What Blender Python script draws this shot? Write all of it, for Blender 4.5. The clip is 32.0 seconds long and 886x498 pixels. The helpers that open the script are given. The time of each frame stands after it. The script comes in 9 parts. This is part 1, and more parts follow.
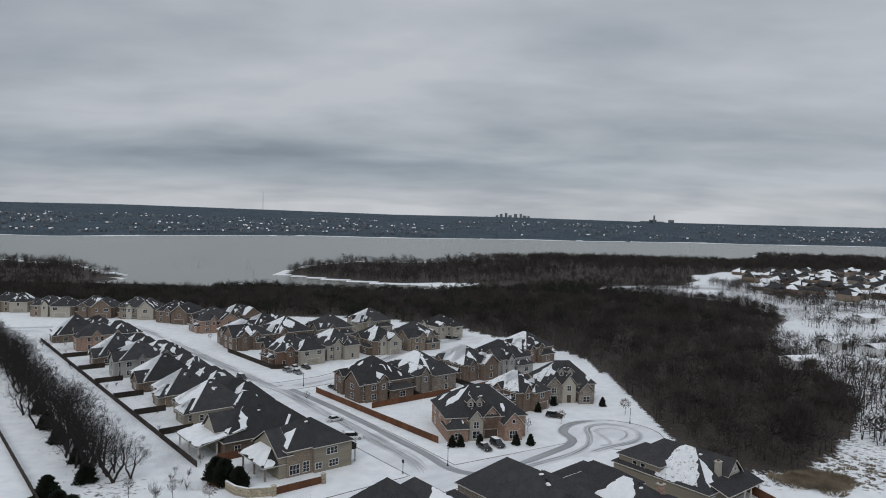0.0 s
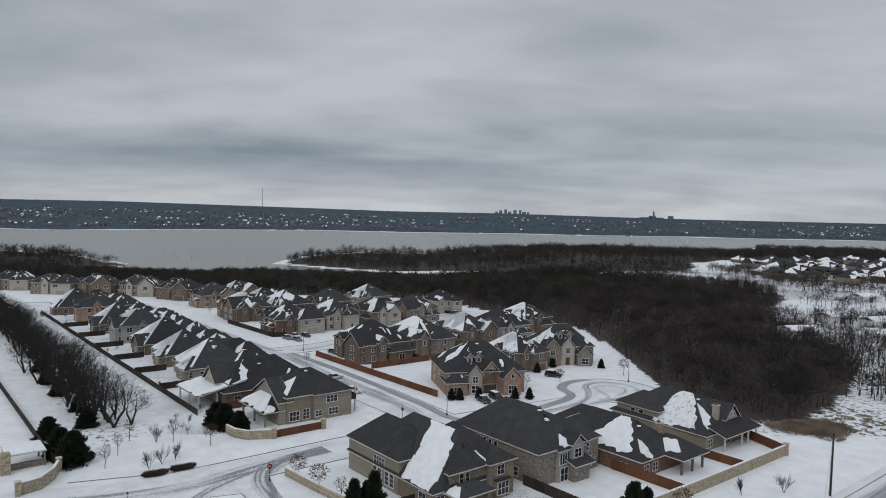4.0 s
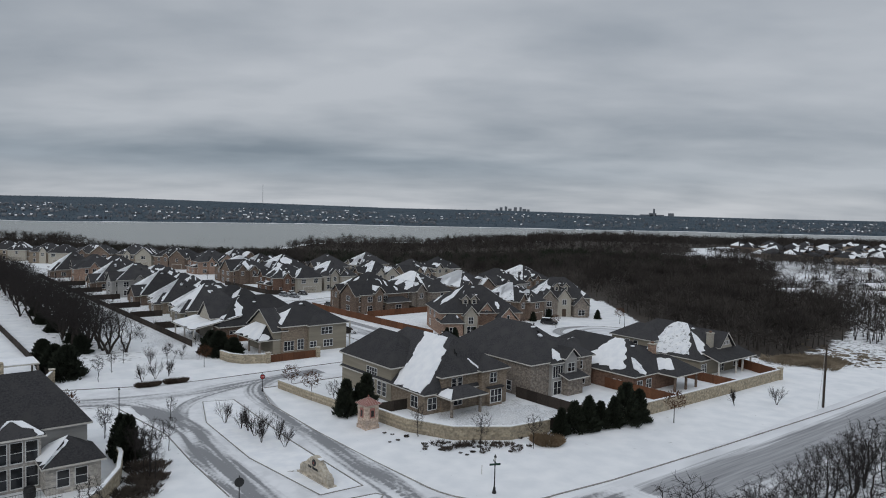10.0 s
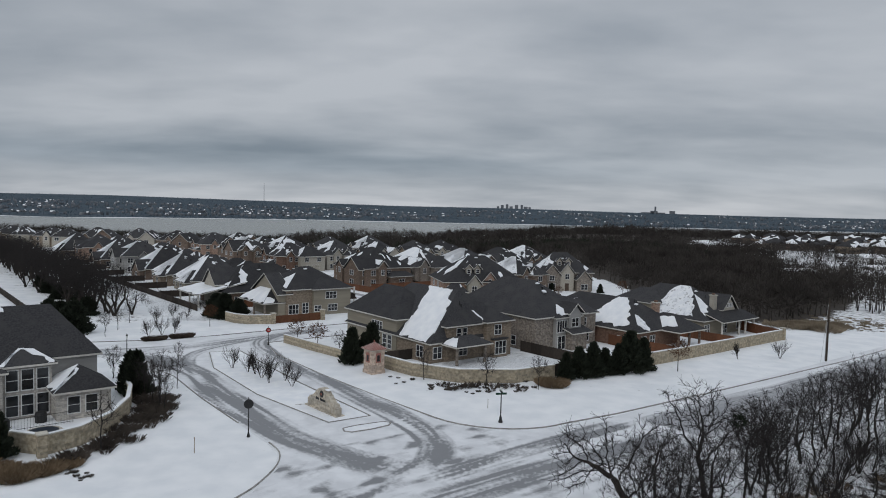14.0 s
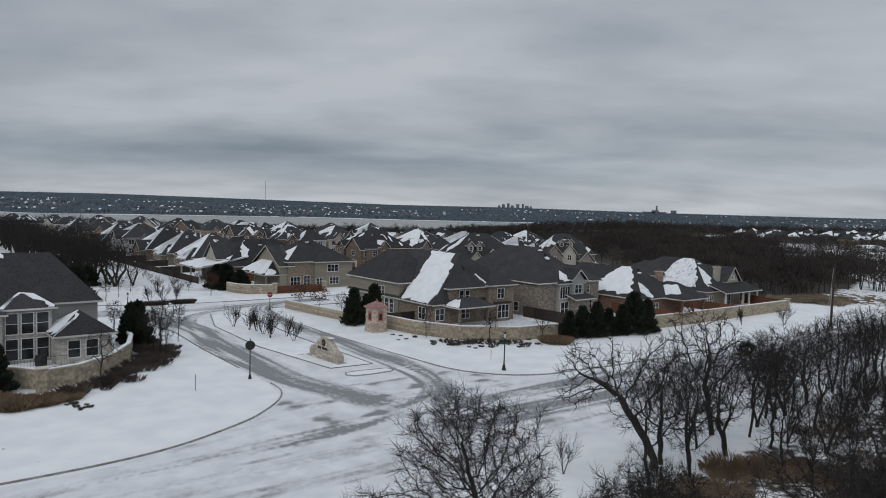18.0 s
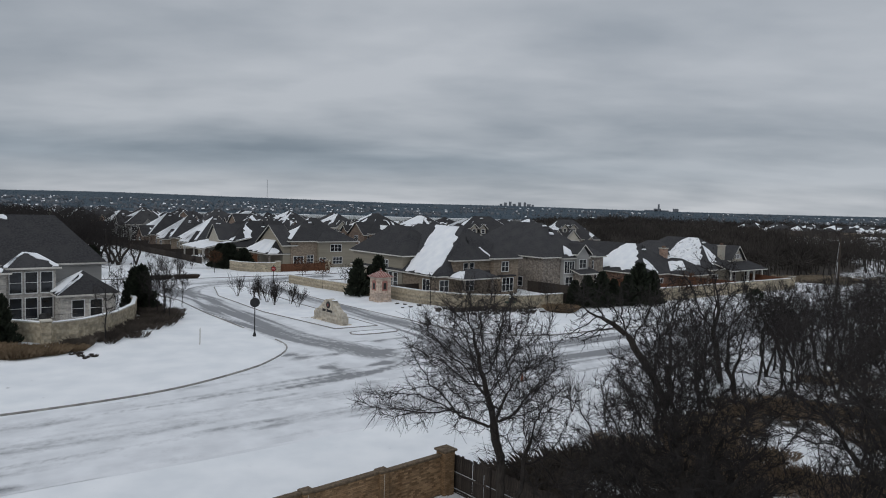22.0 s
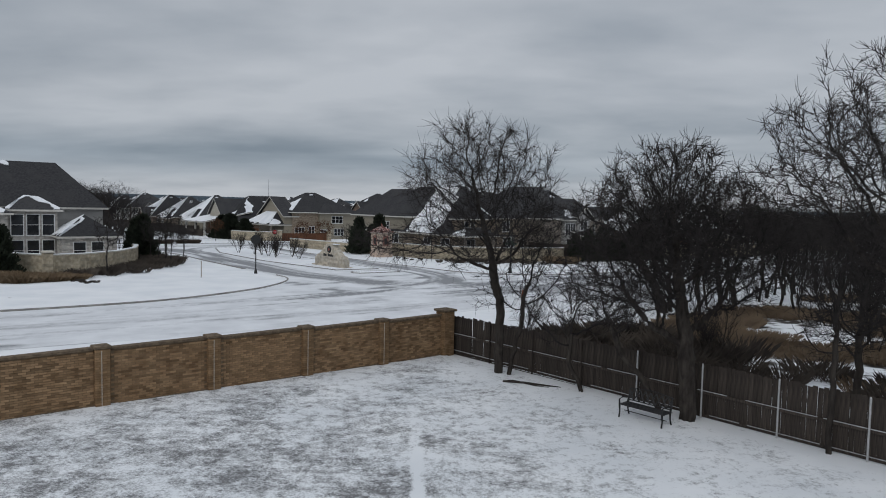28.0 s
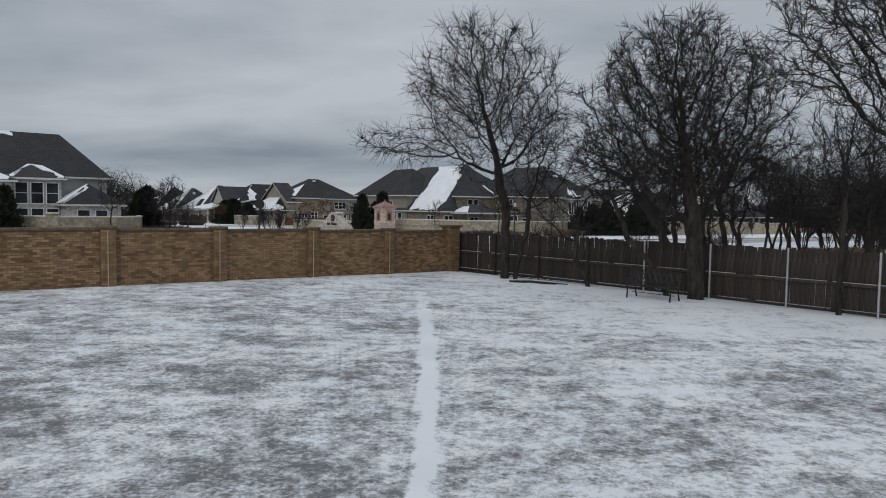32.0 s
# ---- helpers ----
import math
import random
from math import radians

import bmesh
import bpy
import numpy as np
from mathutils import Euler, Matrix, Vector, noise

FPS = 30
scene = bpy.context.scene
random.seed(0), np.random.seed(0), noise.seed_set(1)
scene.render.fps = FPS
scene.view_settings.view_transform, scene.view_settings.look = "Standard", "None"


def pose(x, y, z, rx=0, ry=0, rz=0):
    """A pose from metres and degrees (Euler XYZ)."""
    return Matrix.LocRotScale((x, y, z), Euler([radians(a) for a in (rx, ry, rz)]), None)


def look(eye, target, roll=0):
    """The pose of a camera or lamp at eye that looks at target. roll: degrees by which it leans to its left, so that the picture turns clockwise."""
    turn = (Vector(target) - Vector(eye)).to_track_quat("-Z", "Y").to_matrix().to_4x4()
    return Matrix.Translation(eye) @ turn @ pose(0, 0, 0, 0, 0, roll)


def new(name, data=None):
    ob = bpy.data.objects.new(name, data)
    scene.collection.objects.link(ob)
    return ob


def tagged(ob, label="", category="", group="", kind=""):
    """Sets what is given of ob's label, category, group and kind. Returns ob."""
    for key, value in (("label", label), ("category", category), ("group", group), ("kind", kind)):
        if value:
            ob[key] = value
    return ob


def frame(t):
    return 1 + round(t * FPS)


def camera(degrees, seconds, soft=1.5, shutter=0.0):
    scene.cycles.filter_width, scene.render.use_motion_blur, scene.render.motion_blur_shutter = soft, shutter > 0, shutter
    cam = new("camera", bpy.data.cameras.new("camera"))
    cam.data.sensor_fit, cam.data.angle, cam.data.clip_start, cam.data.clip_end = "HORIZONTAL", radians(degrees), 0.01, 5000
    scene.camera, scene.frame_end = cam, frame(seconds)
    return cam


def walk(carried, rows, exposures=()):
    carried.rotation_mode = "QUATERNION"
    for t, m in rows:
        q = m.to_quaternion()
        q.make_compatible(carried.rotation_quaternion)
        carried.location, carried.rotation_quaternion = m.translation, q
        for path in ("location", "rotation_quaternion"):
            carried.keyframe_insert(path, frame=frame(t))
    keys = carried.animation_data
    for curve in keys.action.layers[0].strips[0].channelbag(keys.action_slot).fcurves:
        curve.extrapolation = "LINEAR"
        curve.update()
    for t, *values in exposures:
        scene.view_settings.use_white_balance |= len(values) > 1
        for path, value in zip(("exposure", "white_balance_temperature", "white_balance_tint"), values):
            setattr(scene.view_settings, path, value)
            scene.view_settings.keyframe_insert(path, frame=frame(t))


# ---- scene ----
cam = camera(64.6, 32.0, soft=1.0)
PATH = [
    (0, (-1.337, 2.546, 55.017), (-1.357, 4.542, 54.902), 1.6),
    (1, (-1.499, 2.218, 52.63), (-1.517, 4.214, 52.512), 1.7),
    (2, (-1.604, 2.179, 50.101), (-1.623, 4.175, 49.98), 1.9),
    (3, (-1.437, 1.991, 47.318), (-1.456, 3.987, 47.198), 1.7),
    (6, (0.332, -0.199, 39.352), (0.314, 1.797, 39.231), 1.4),
    (7, (0.568, 0.049, 36.976), (0.551, 2.045, 36.853), 1.5),
    (8, (0.752, 0.38, 34.435), (0.733, 2.377, 34.314), 1.5),
    (9, (0.771, 0.468, 32.233), (0.752, 2.464, 32.11), 1.5),
    (10, (0.703, 0.39, 30.138), (0.683, 2.387, 30.016), 1.6),
    (11, (0.397, -0.203, 28.189), (0.377, 1.793, 28.066), 1.6),
    (12, (0.312, -0.59, 26.254), (0.29, 1.406, 26.131), 1.6),
    (13, (0.3, -0.61, 24.451), (0.278, 1.386, 24.328), 1.6),
    (14, (0.303, -0.701, 22.834), (0.28, 1.295, 22.709), 1.6),
    (17, (0.197, -0.4, 18.336), (0.172, 1.596, 18.21), 1.6),
    (18, (0.236, -0.453, 16.999), (0.21, 1.543, 16.874), 1.7),
    (19, (0.223, -0.522, 15.751), (0.196, 1.474, 15.627), 1.6),
    (20, (0.184, -0.5, 14.678), (0.156, 1.496, 14.552), 1.6),
    (21, (0.204, -0.43, 13.745), (0.174, 1.566, 13.618), 1.6),
    (22, (-0.012, -0.339, 12.886), (-0.043, 1.657, 12.758), 1.7),
    (23, (0.175, -0.531, 11.963), (0.143, 1.465, 11.833), 1.7),
    (24, (0.153, -0.477, 10.917), (0.121, 1.519, 10.786), 1.7),
    (25, (0.191, -0.572, 9.835), (0.157, 1.423, 9.706), 1.5),
    (28, (0.287, -0.819, 6.697), (0.251, 1.176, 6.569), 1.3),
    (29, (0.266, -0.871, 5.669), (0.227, 1.124, 5.542), 1.2),
    (30, (0.279, -0.931, 4.642), (0.237, 1.065, 4.519), 1.1),
    (31, (0.254, -0.959, 3.672), (0.212, 1.037, 3.551), 1.0),
    (32, (0.257, -0.993, 2.808), (0.213, 1.003, 2.689), 0.9),
]
walk(cam, [(t, look(e, p, r)) for t, e, p, r in PATH], exposures=[(0, 0.0, 6500, 10), (4, -0.01, 6480, 10), (9, -0.05, 6450, 10), (14, -0.08, 6450, 10), (24, -0.08, 6440, 10), (28, -0.05, 6430, 10), (32, -0.04, 6430, 10)])

# ---- world, sun, exposure ----
world = bpy.data.worlds.new("overcast_sky")
scene.world = world
world.use_nodes = True
SUN_ELEV, SUN_AZ = radians(38), radians(205)


def build_world():
    nt = world.node_tree
    nt.nodes.clear()
    N, L = nt.nodes.new, nt.links.new
    out, mix = N("ShaderNodeOutputWorld"), N("ShaderNodeMixShader")
    sky, bg1, bg2 = N("ShaderNodeTexSky"), N("ShaderNodeBackground"), N("ShaderNodeBackground")
    sky.sky_type, sky.sun_disc = "NISHITA", False
    sky.sun_elevation, sky.sun_rotation = SUN_ELEV, SUN_AZ
    bg1.inputs[1].default_value = 0.08
    L(sky.outputs[0], bg1.inputs[0])
    tc, sep = N("ShaderNodeTexCoord"), N("ShaderNodeSeparateXYZ")
    L(tc.outputs["Generated"], sep.inputs[0])

    def math_node(op, a, b=None):
        n = N("ShaderNodeMath")
        n.operation = op
        for i, v in enumerate((a, b)):
            if v is None:
                continue
            if isinstance(v, (int, float)):
                n.inputs[i].default_value = v
            else:
                L(v, n.inputs[i])
        return n.outputs[0]

    z = math_node("MAXIMUM", sep.outputs[2], 0.0)
    zz = math_node("ADD", z, 0.17)
    u = math_node("DIVIDE", sep.outputs[0], zz)
    v = math_node("DIVIDE", sep.outputs[1], zz)
    comb = N("ShaderNodeCombineXYZ")
    L(u, comb.inputs[0]), L(v, comb.inputs[1])
    mp = N("ShaderNodeMapping")
    mp.inputs["Rotation"].default_value = (0, 0, radians(-7))
    mp.inputs["Location"].default_value = (3.4, 1.3, 0.0)
    mp.inputs["Scale"].default_value = (0.75, 1.05, 1.0)
    L(comb.outputs[0], mp.inputs[0])
    n1, n2 = N("ShaderNodeTexNoise"), N("ShaderNodeTexNoise")
    n1.inputs["Scale"].default_value, n1.inputs["Detail"].default_value = 1.0, 4
    n1.inputs["Roughness"].default_value, n1.inputs["Distortion"].default_value = 0.48, 0.25
    n2.inputs["Scale"].default_value, n2.inputs["Detail"].default_value = 2.6, 6
    L(mp.outputs[0], n1.inputs[0]), L(mp.outputs[0], n2.inputs[0])
    blend = math_node("ADD", math_node("MULTIPLY", n1.outputs[0], 0.72), math_node("MULTIPLY", n2.outputs[0], 0.28))
    ramp = N("ShaderNodeValToRGB")
    ramp.color_ramp.elements[0].position, ramp.color_ramp.elements[0].color = 0.37, (0.335, 0.372, 0.417, 1)
    ramp.color_ramp.elements[1].position, ramp.color_ramp.elements[1].color = 0.62, (0.515, 0.545, 0.585, 1)
    L(blend, ramp.inputs[0])
    # the overcast is brighter overhead, and a pale band lies along the horizon
    grad = N("ShaderNodeValToRGB")
    e = grad.color_ramp.elements
    e[0].position, e[0].color = 0.0, (1.16, 1.14, 1.12, 1)
    e[1].position, e[1].color = 1.0, (1.65, 1.65, 1.66, 1)
    for p, c in ((0.022, (1.12, 1.11, 1.1, 1)), (0.045, (1.02, 1.03, 1.04, 1)), (0.075, (0.97, 0.98, 0.99, 1)), (0.13, (1.0, 1.0, 1.0, 1)), (0.28, (1.1, 1.09, 1.08, 1))):
        s = e.new(p)
        s.color = c
    L(z, grad.inputs[0])
    mul = N("ShaderNodeMix")
    mul.data_type, mul.blend_type = "RGBA", "MULTIPLY"
    mul.inputs[0].default_value = 1.0
    L(ramp.outputs[0], mul.inputs[6]), L(grad.outputs[0], mul.inputs[7])
    # a long slate-blue bank of cloud low over the lake, thinning out to the east
    edge = math_node("MULTIPLY_ADD", n1.outputs[0], 0.05)
    edge.node.inputs[2].default_value = -0.025
    height = math_node("SUBTRACT", math_node("ADD", sep.outputs[2], edge), 0.058)
    bank = math_node("POWER", 2.718, math_node("MULTIPLY", math_node("MULTIPLY", height, height), -1500.0))
    side = N("ShaderNodeMapRange")
    side.inputs["From Min"].default_value, side.inputs["From Max"].default_value = 0.42, -0.05
    L(sep.outputs[0], side.inputs[0])
    side.inputs["To Min"].default_value = 0.15
    dark = N("ShaderNodeMix")
    dark.data_type, dark.blend_type = "RGBA", "MULTIPLY"
    L(math_node("MULTIPLY", bank, side.outputs[0]), dark.inputs[0])
    L(mul.outputs[2], dark.inputs[6])
    dark.inputs[7].default_value = (0.66, 0.71, 0.75, 1)
    L(dark.outputs[2], bg2.inputs[0])
    bg2.inputs[1].default_value = 0.95
    mix.inputs[0].default_value = 0.95
    L(bg1.outputs[0], mix.inputs[1]), L(bg2.outputs[0], mix.inputs[2])
    L(mix.outputs[0], out.inputs[0])


build_world()
sun_data = bpy.data.lights.new("sun", "SUN")
sun_data.energy, sun_data.angle, sun_data.color = 0.5, radians(25), (1.0, 0.97, 0.93)
sun = new("sun", sun_data)
_sd = Vector((math.sin(SUN_AZ) * math.cos(SUN_ELEV), math.cos(SUN_AZ) * math.cos(SUN_ELEV), math.sin(SUN_ELEV)))
sun.matrix_world = look(_sd * 100, (0, 0, 0))


# ---- plan axes ----
CU, SU = math.cos(radians(40)), math.sin(radians(40))
LAKE = -25.0


def W(a, b):
    """Plan place from a along the main road and b across it."""
    return (a * CU - b * SU, a * SU + b * CU)


def AB(x, y):
    return (x * CU + y * SU, -x * SU + y * CU)


def sstep(lo, hi, v):
    t = min(1.0, max(0.0, (v - lo) / (hi - lo)))
    return t * t * (3 - 2 * t)


def lerp_table(tab, x):
    if x <= tab[0][0]:
        return tab[0][1]
    for (x0, y0), (x1, y1) in zip(tab, tab[1:]):
        if x <= x1:
            return y0 + (y1 - y0) * (x - x0) / (x1 - x0)
    return tab[-1][1]


def inside(poly, x, y):
    r = False
    for (x0, y0), (x1, y1) in zip(poly, poly[1:] + poly[:1]):
        if (y0 > y) != (y1 > y) and x < x0 + (y - y0) / (y1 - y0) * (x1 - x0):
            r = not r
    return r


FAR_SHORE = [(-3500, 1450), (-948, 1464), (-827, 1461), (-655, 1624), (-349, 1817), (-115, 1837), (161, 1952), (335, 1958), (665, 2057), (1010, 2089), (1321, 2161), (3500, 2400)]
NEAR_SHORE = [(-3500, 1000), (-700, 935), (-595, 905), (-450, 842), (-378, 775), (-340, 742), (-322, 615), (-207, 612), (-204, 720), (-203, 800), (-195, 920), (-140, 1010), (0, 1050), (110, 1190), (512, 1240), (575, 1340), (640, 1500), (760, 1560), (3500, 1560)]
INLET = [(-240, 820), (-211, 797), (-145, 756), (-80, 727), (-10, 715), (18, 694), (-3, 664), (-81, 652), (-160, 680), (-240, 700)]
RIDGE = [(-4500, 22), (-2790, 21), (-2085, 27), (-1125, 18), (-343, 10), (350, 14), (1212, 8), (1900, 8), (2650, 12), (4500, 14)]


def land(x, y):
    return y < lerp_table(NEAR_SHORE, x) and not inside(INLET, x, y)


def G(x, y):
    """Height of the ground."""
    if y <= 330:
        return -0.011 * max(0.0, y - 25) + 0.016 * min(15.0, max(0.0, -x - 1)) * (1 - sstep(22, 42, y))
    base = -3.355
    left = base - 21.2 * sstep(330, 760, y)
    right = base - 0.006 * (y - 330) - 17 * sstep(800, 1230, y)
    w = sstep(-60, 190, x)
    near = max(left * (1 - w) + right * w, -24.5)
    fs = lerp_table(FAR_SHORE, x)
    if y < fs:
        return near if land(x, y) else LAKE - 2.0
    k = (y - fs) / (4300 - fs)
    top = lerp_table(RIDGE, x)
    roll = 5 * noise.noise((x / 420, y / 300, 3.1)) * min(1, k * 4) * max(0.0, 1 - k)
    z = -24.3 + (top + 24.3) * (0.25 * k + 0.75 * sstep(0.05, 1.0, k)) + roll
    return z if k < 1 else top - (k - 1) * 30


# ---- materials ----
def mat(name, c1, c2=None, scale=6.0, rough=0.85, bump=0.25, bscale=40.0, spec=0.25, metal=0.0, lo=0.35, hi=0.65, stretch=(1, 1, 1), tint=0.12, detail=5, c3=None, scale3=1.2):
    """Two colours mixed by noise, a third in larger patches, a fine relief and a tint that differs from piece to piece."""
    m = bpy.data.materials.new(name)
    m.use_nodes = True
    nt = m.node_tree
    N, L = nt.nodes.new, nt.links.new
    bs = nt.nodes["Principled BSDF"]
    tc, mp = N("ShaderNodeTexCoord"), N("ShaderNodeMapping")
    mp.inputs["Scale"].default_value = stretch
    L(tc.outputs["Object"], mp.inputs[0])
    n = N("ShaderNodeTexNoise")
    n.inputs["Scale"].default_value, n.inputs["Detail"].default_value = scale, detail
    L(mp.outputs[0], n.inputs[0])
    r = N("ShaderNodeValToRGB")
    r.color_ramp.elements[0].position, r.color_ramp.elements[1].position = lo, hi
    r.color_ramp.elements[0].color, r.color_ramp.elements[1].color = (*c1, 1), (*(c2 or [v * 1.25 for v in c1]), 1)
    L(n.outputs[0], r.inputs[0])
    col = r.outputs[0]
    if c3:
        n3, r3, mx = N("ShaderNodeTexNoise"), N("ShaderNodeValToRGB"), N("ShaderNodeMix")
        n3.inputs["Scale"].default_value, n3.inputs["Detail"].default_value = scale3, 3
        L(mp.outputs[0], n3.inputs[0])
        r3.color_ramp.elements[0].position, r3.color_ramp.elements[1].position = 0.48, 0.66
        L(n3.outputs[0], r3.inputs[0])
        mx.data_type = "RGBA"
        L(r3.outputs[0], mx.inputs[0]), L(col, mx.inputs[6])
        mx.inputs[7].default_value = (*c3, 1)
        col = mx.outputs[2]
    if tint:
        oi, mr, hs = N("ShaderNodeObjectInfo"), N("ShaderNodeMapRange"), N("ShaderNodeHueSaturation")
        mr.inputs["To Min"].default_value, mr.inputs["To Max"].default_value = 1 - tint, 1 + tint
        L(oi.outputs["Random"], mr.inputs[0]), L(mr.outputs[0], hs.inputs["Value"]), L(col, hs.inputs["Color"])
        col = hs.outputs[0]
    L(col, bs.inputs["Base Color"])
    bs.inputs["Roughness"].default_value, bs.inputs["Metallic"].default_value = rough, metal
    bs.inputs["Specular IOR Level"].default_value = spec
    if bump:
        nb, bp = N("ShaderNodeTexNoise"), N("ShaderNodeBump")
        nb.inputs["Scale"].default_value, nb.inputs["Detail"].default_value = bscale, 3
        bp.inputs["Strength"].default_value, bp.inputs["Distance"].default_value = bump, 0.03
        L(mp.outputs[0], nb.inputs[0]), L(nb.outputs[0], bp.inputs["Height"]), L(bp.outputs[0], bs.inputs["Normal"])
    return m


def masonry(name, c1, c2, mortar, bw, bh, gap=0.012, tint=0.1, rough=0.9):
    """Courses of stone or brick on upright walls, laid out along both wall directions."""
    m = mat(name, c1, c2, scale=3.0, rough=rough, tint=tint, spec=0.15)
    nt = m.node_tree
    N, L = nt.nodes.new, nt.links.new
    bs = nt.nodes["Principled BSDF"]
    tc, sep, add, comb = N("ShaderNodeTexCoord"), N("ShaderNodeSeparateXYZ"), N("ShaderNodeMath"), N("ShaderNodeCombineXYZ")
    L(tc.outputs["Object"], sep.inputs[0])
    L(sep.outputs[0], add.inputs[0]), L(sep.outputs[1], add.inputs[1])
    L(add.outputs[0], comb.inputs[0]), L(sep.outputs[2], comb.inputs[1])
    bt = N("ShaderNodeTexBrick")
    bt.inputs["Scale"].default_value = 1.0
    bt.inputs["Brick Width"].default_value, bt.inputs["Row Height"].default_value = bw, bh
    bt.inputs["Mortar Size"].default_value = gap
    bt.inputs["Color1"].default_value, bt.inputs["Color2"].default_value, bt.inputs["Mortar"].default_value = (0.72, 0.72, 0.72, 1), (1.2, 1.17, 1.12, 1), (*mortar, 1)
    L(comb.outputs[0], bt.inputs[0])
    mx = N("ShaderNodeMix")
    mx.data_type, mx.blend_type = "RGBA", "MULTIPLY"
    mx.inputs[0].default_value = 1.0
    src = bs.inputs["Base Color"].links[0].from_socket
    L(src, mx.inputs[6]), L(bt.outputs[0], mx.inputs[7]), L(mx.outputs[2], bs.inputs["Base Color"])
    return m


M = {}
M["snow"] = mat("snow", (0.78, 0.8, 0.83), (0.88, 0.89, 0.9), scale=0.7, rough=0.75, bump=0.3, bscale=6, tint=0.0, spec=0.2)


def thin_snow():
    """Snow on shingles, worn through here and there."""
    m = mat("roof_snow", (0.74, 0.76, 0.79), (0.86, 0.87, 0.88), scale=0.9, rough=0.75, bump=0.3, bscale=6, tint=0.0, spec=0.2)
    nt = m.node_tree
    N, L = nt.nodes.new, nt.links.new
    bs = nt.nodes["Principled BSDF"]
    tc, n, r, mx = N("ShaderNodeTexCoord"), N("ShaderNodeTexNoise"), N("ShaderNodeValToRGB"), N("ShaderNodeMix")
    n.inputs["Scale"].default_value, n.inputs["Detail"].default_value, n.inputs["Roughness"].default_value = 1.1, 8, 0.72
    r.color_ramp.elements[0].position, r.color_ramp.elements[1].position = 0.54, 0.66
    L(tc.outputs["Object"], n.inputs[0]), L(n.outputs[0], r.inputs[0])
    mx.data_type = "RGBA"
    L(r.outputs[0], mx.inputs[0]), L(bs.inputs["Base Color"].links[0].from_socket, mx.inputs[6])
    mx.inputs[7].default_value = (0.12, 0.12, 0.125, 1)
    L(mx.outputs[2], bs.inputs["Base Color"])
    return m


M["roof_snow"] = thin_snow()
M["roof"] = mat("shingles", (0.034, 0.034, 0.037), (0.06, 0.059, 0.061), scale=5, rough=0.92, bump=0.5, bscale=22, spec=0.15, tint=0.2, c3=(0.056, 0.055, 0.056), scale3=0.5)
M["trim"] = mat("painted_trim", (0.52, 0.5, 0.46), (0.6, 0.58, 0.54), scale=2, rough=0.6, bump=0.05)
M["white"] = mat("white_paint", (0.66, 0.66, 0.66), (0.74, 0.74, 0.73), scale=2, rough=0.55, bump=0.05, tint=0.05)
M["dark"] = mat("dark_metal", (0.012, 0.012, 0.013), (0.022, 0.022, 0.022), scale=8, rough=0.45, bump=0.1, spec=0.4)
M["glass"] = mat("window_glass", (0.012, 0.014, 0.017), (0.03, 0.033, 0.038), scale=0.8, rough=0.08, bump=0.0, spec=0.5, tint=0.4)
M["tan"] = masonry("tan_brick", (0.2, 0.164, 0.128), (0.295, 0.245, 0.197), (0.9, 0.88, 0.85), 0.42, 0.15)
M["grey_stone"] = masonry("grey_stone", (0.165, 0.143, 0.124), (0.31, 0.275, 0.245), (0.95, 0.95, 0.92), 0.5, 0.22)
M["red_brick"] = masonry("red_brown_brick", (0.13, 0.082, 0.062), (0.2, 0.13, 0.1), (1.1, 1.08, 1.05), 0.42, 0.15)
M["pink_brick"] = masonry("rose_tan_brick", (0.27, 0.185, 0.145), (0.39, 0.28, 0.225), (1.0, 0.98, 0.95), 0.42, 0.15)
M["brown_brick"] = masonry("grey_brown_brick", (0.133, 0.1, 0.081), (0.215, 0.166, 0.136), (1.0, 0.98, 0.95), 0.42, 0.15)
M["siding"] = mat("grey_siding", (0.3, 0.295, 0.285), (0.36, 0.355, 0.34), scale=1.5, rough=0.7, bump=0.4, bscale=14, stretch=(0.05, 0.05, 1))
M["white_brick"] = masonry("pale_painted_brick", (0.36, 0.345, 0.325), (0.5, 0.48, 0.455), (0.9, 0.9, 0.88), 0.4, 0.16)
M["rose_stone"] = masonry("rose_limestone", (0.38, 0.305, 0.25), (0.57, 0.47, 0.4), (0.95, 0.92, 0.9), 0.5, 0.26, 0.014)
M["tan_siding"] = mat("beige_siding", (0.23, 0.205, 0.16), (0.29, 0.26, 0.205), scale=1.5, rough=0.7, bump=0.4, bscale=14, stretch=(0.05, 0.05, 1))
M["stucco"] = mat("cream_stucco", (0.34, 0.315, 0.265), (0.42, 0.39, 0.335), scale=3, rough=0.9, bump=0.2)
M["garage"] = mat("stained_garage_door", (0.055, 0.038, 0.028), (0.09, 0.062, 0.045), scale=4, rough=0.5, stretch=(1, 1, 8))
M["cream_stone"] = masonry("cream_limestone", (0.29, 0.25, 0.185), (0.46, 0.405, 0.315), (0.92, 0.9, 0.86), 0.62, 0.28, 0.014)
M["cap"] = mat("stone_cap", (0.42, 0.39, 0.33), (0.55, 0.52, 0.46), scale=5, rough=0.9)
M["fence_red"] = mat("cedar_fence", (0.1, 0.043, 0.022), (0.17, 0.075, 0.04), scale=5, rough=0.8, stretch=(6, 6, 0.6), tint=0.18)
M["fence_dark"] = mat("weathered_fence", (0.026, 0.021, 0.018), (0.05, 0.04, 0.033), scale=4, rough=0.9, stretch=(8, 8, 0.7), tint=0.3)
M["fence_yard"] = mat("weathered_cedar_boards", (0.03, 0.025, 0.022), (0.068, 0.055, 0.046), scale=3, rough=0.9, stretch=(9, 9, 0.6), tint=0.28, bump=0.4)
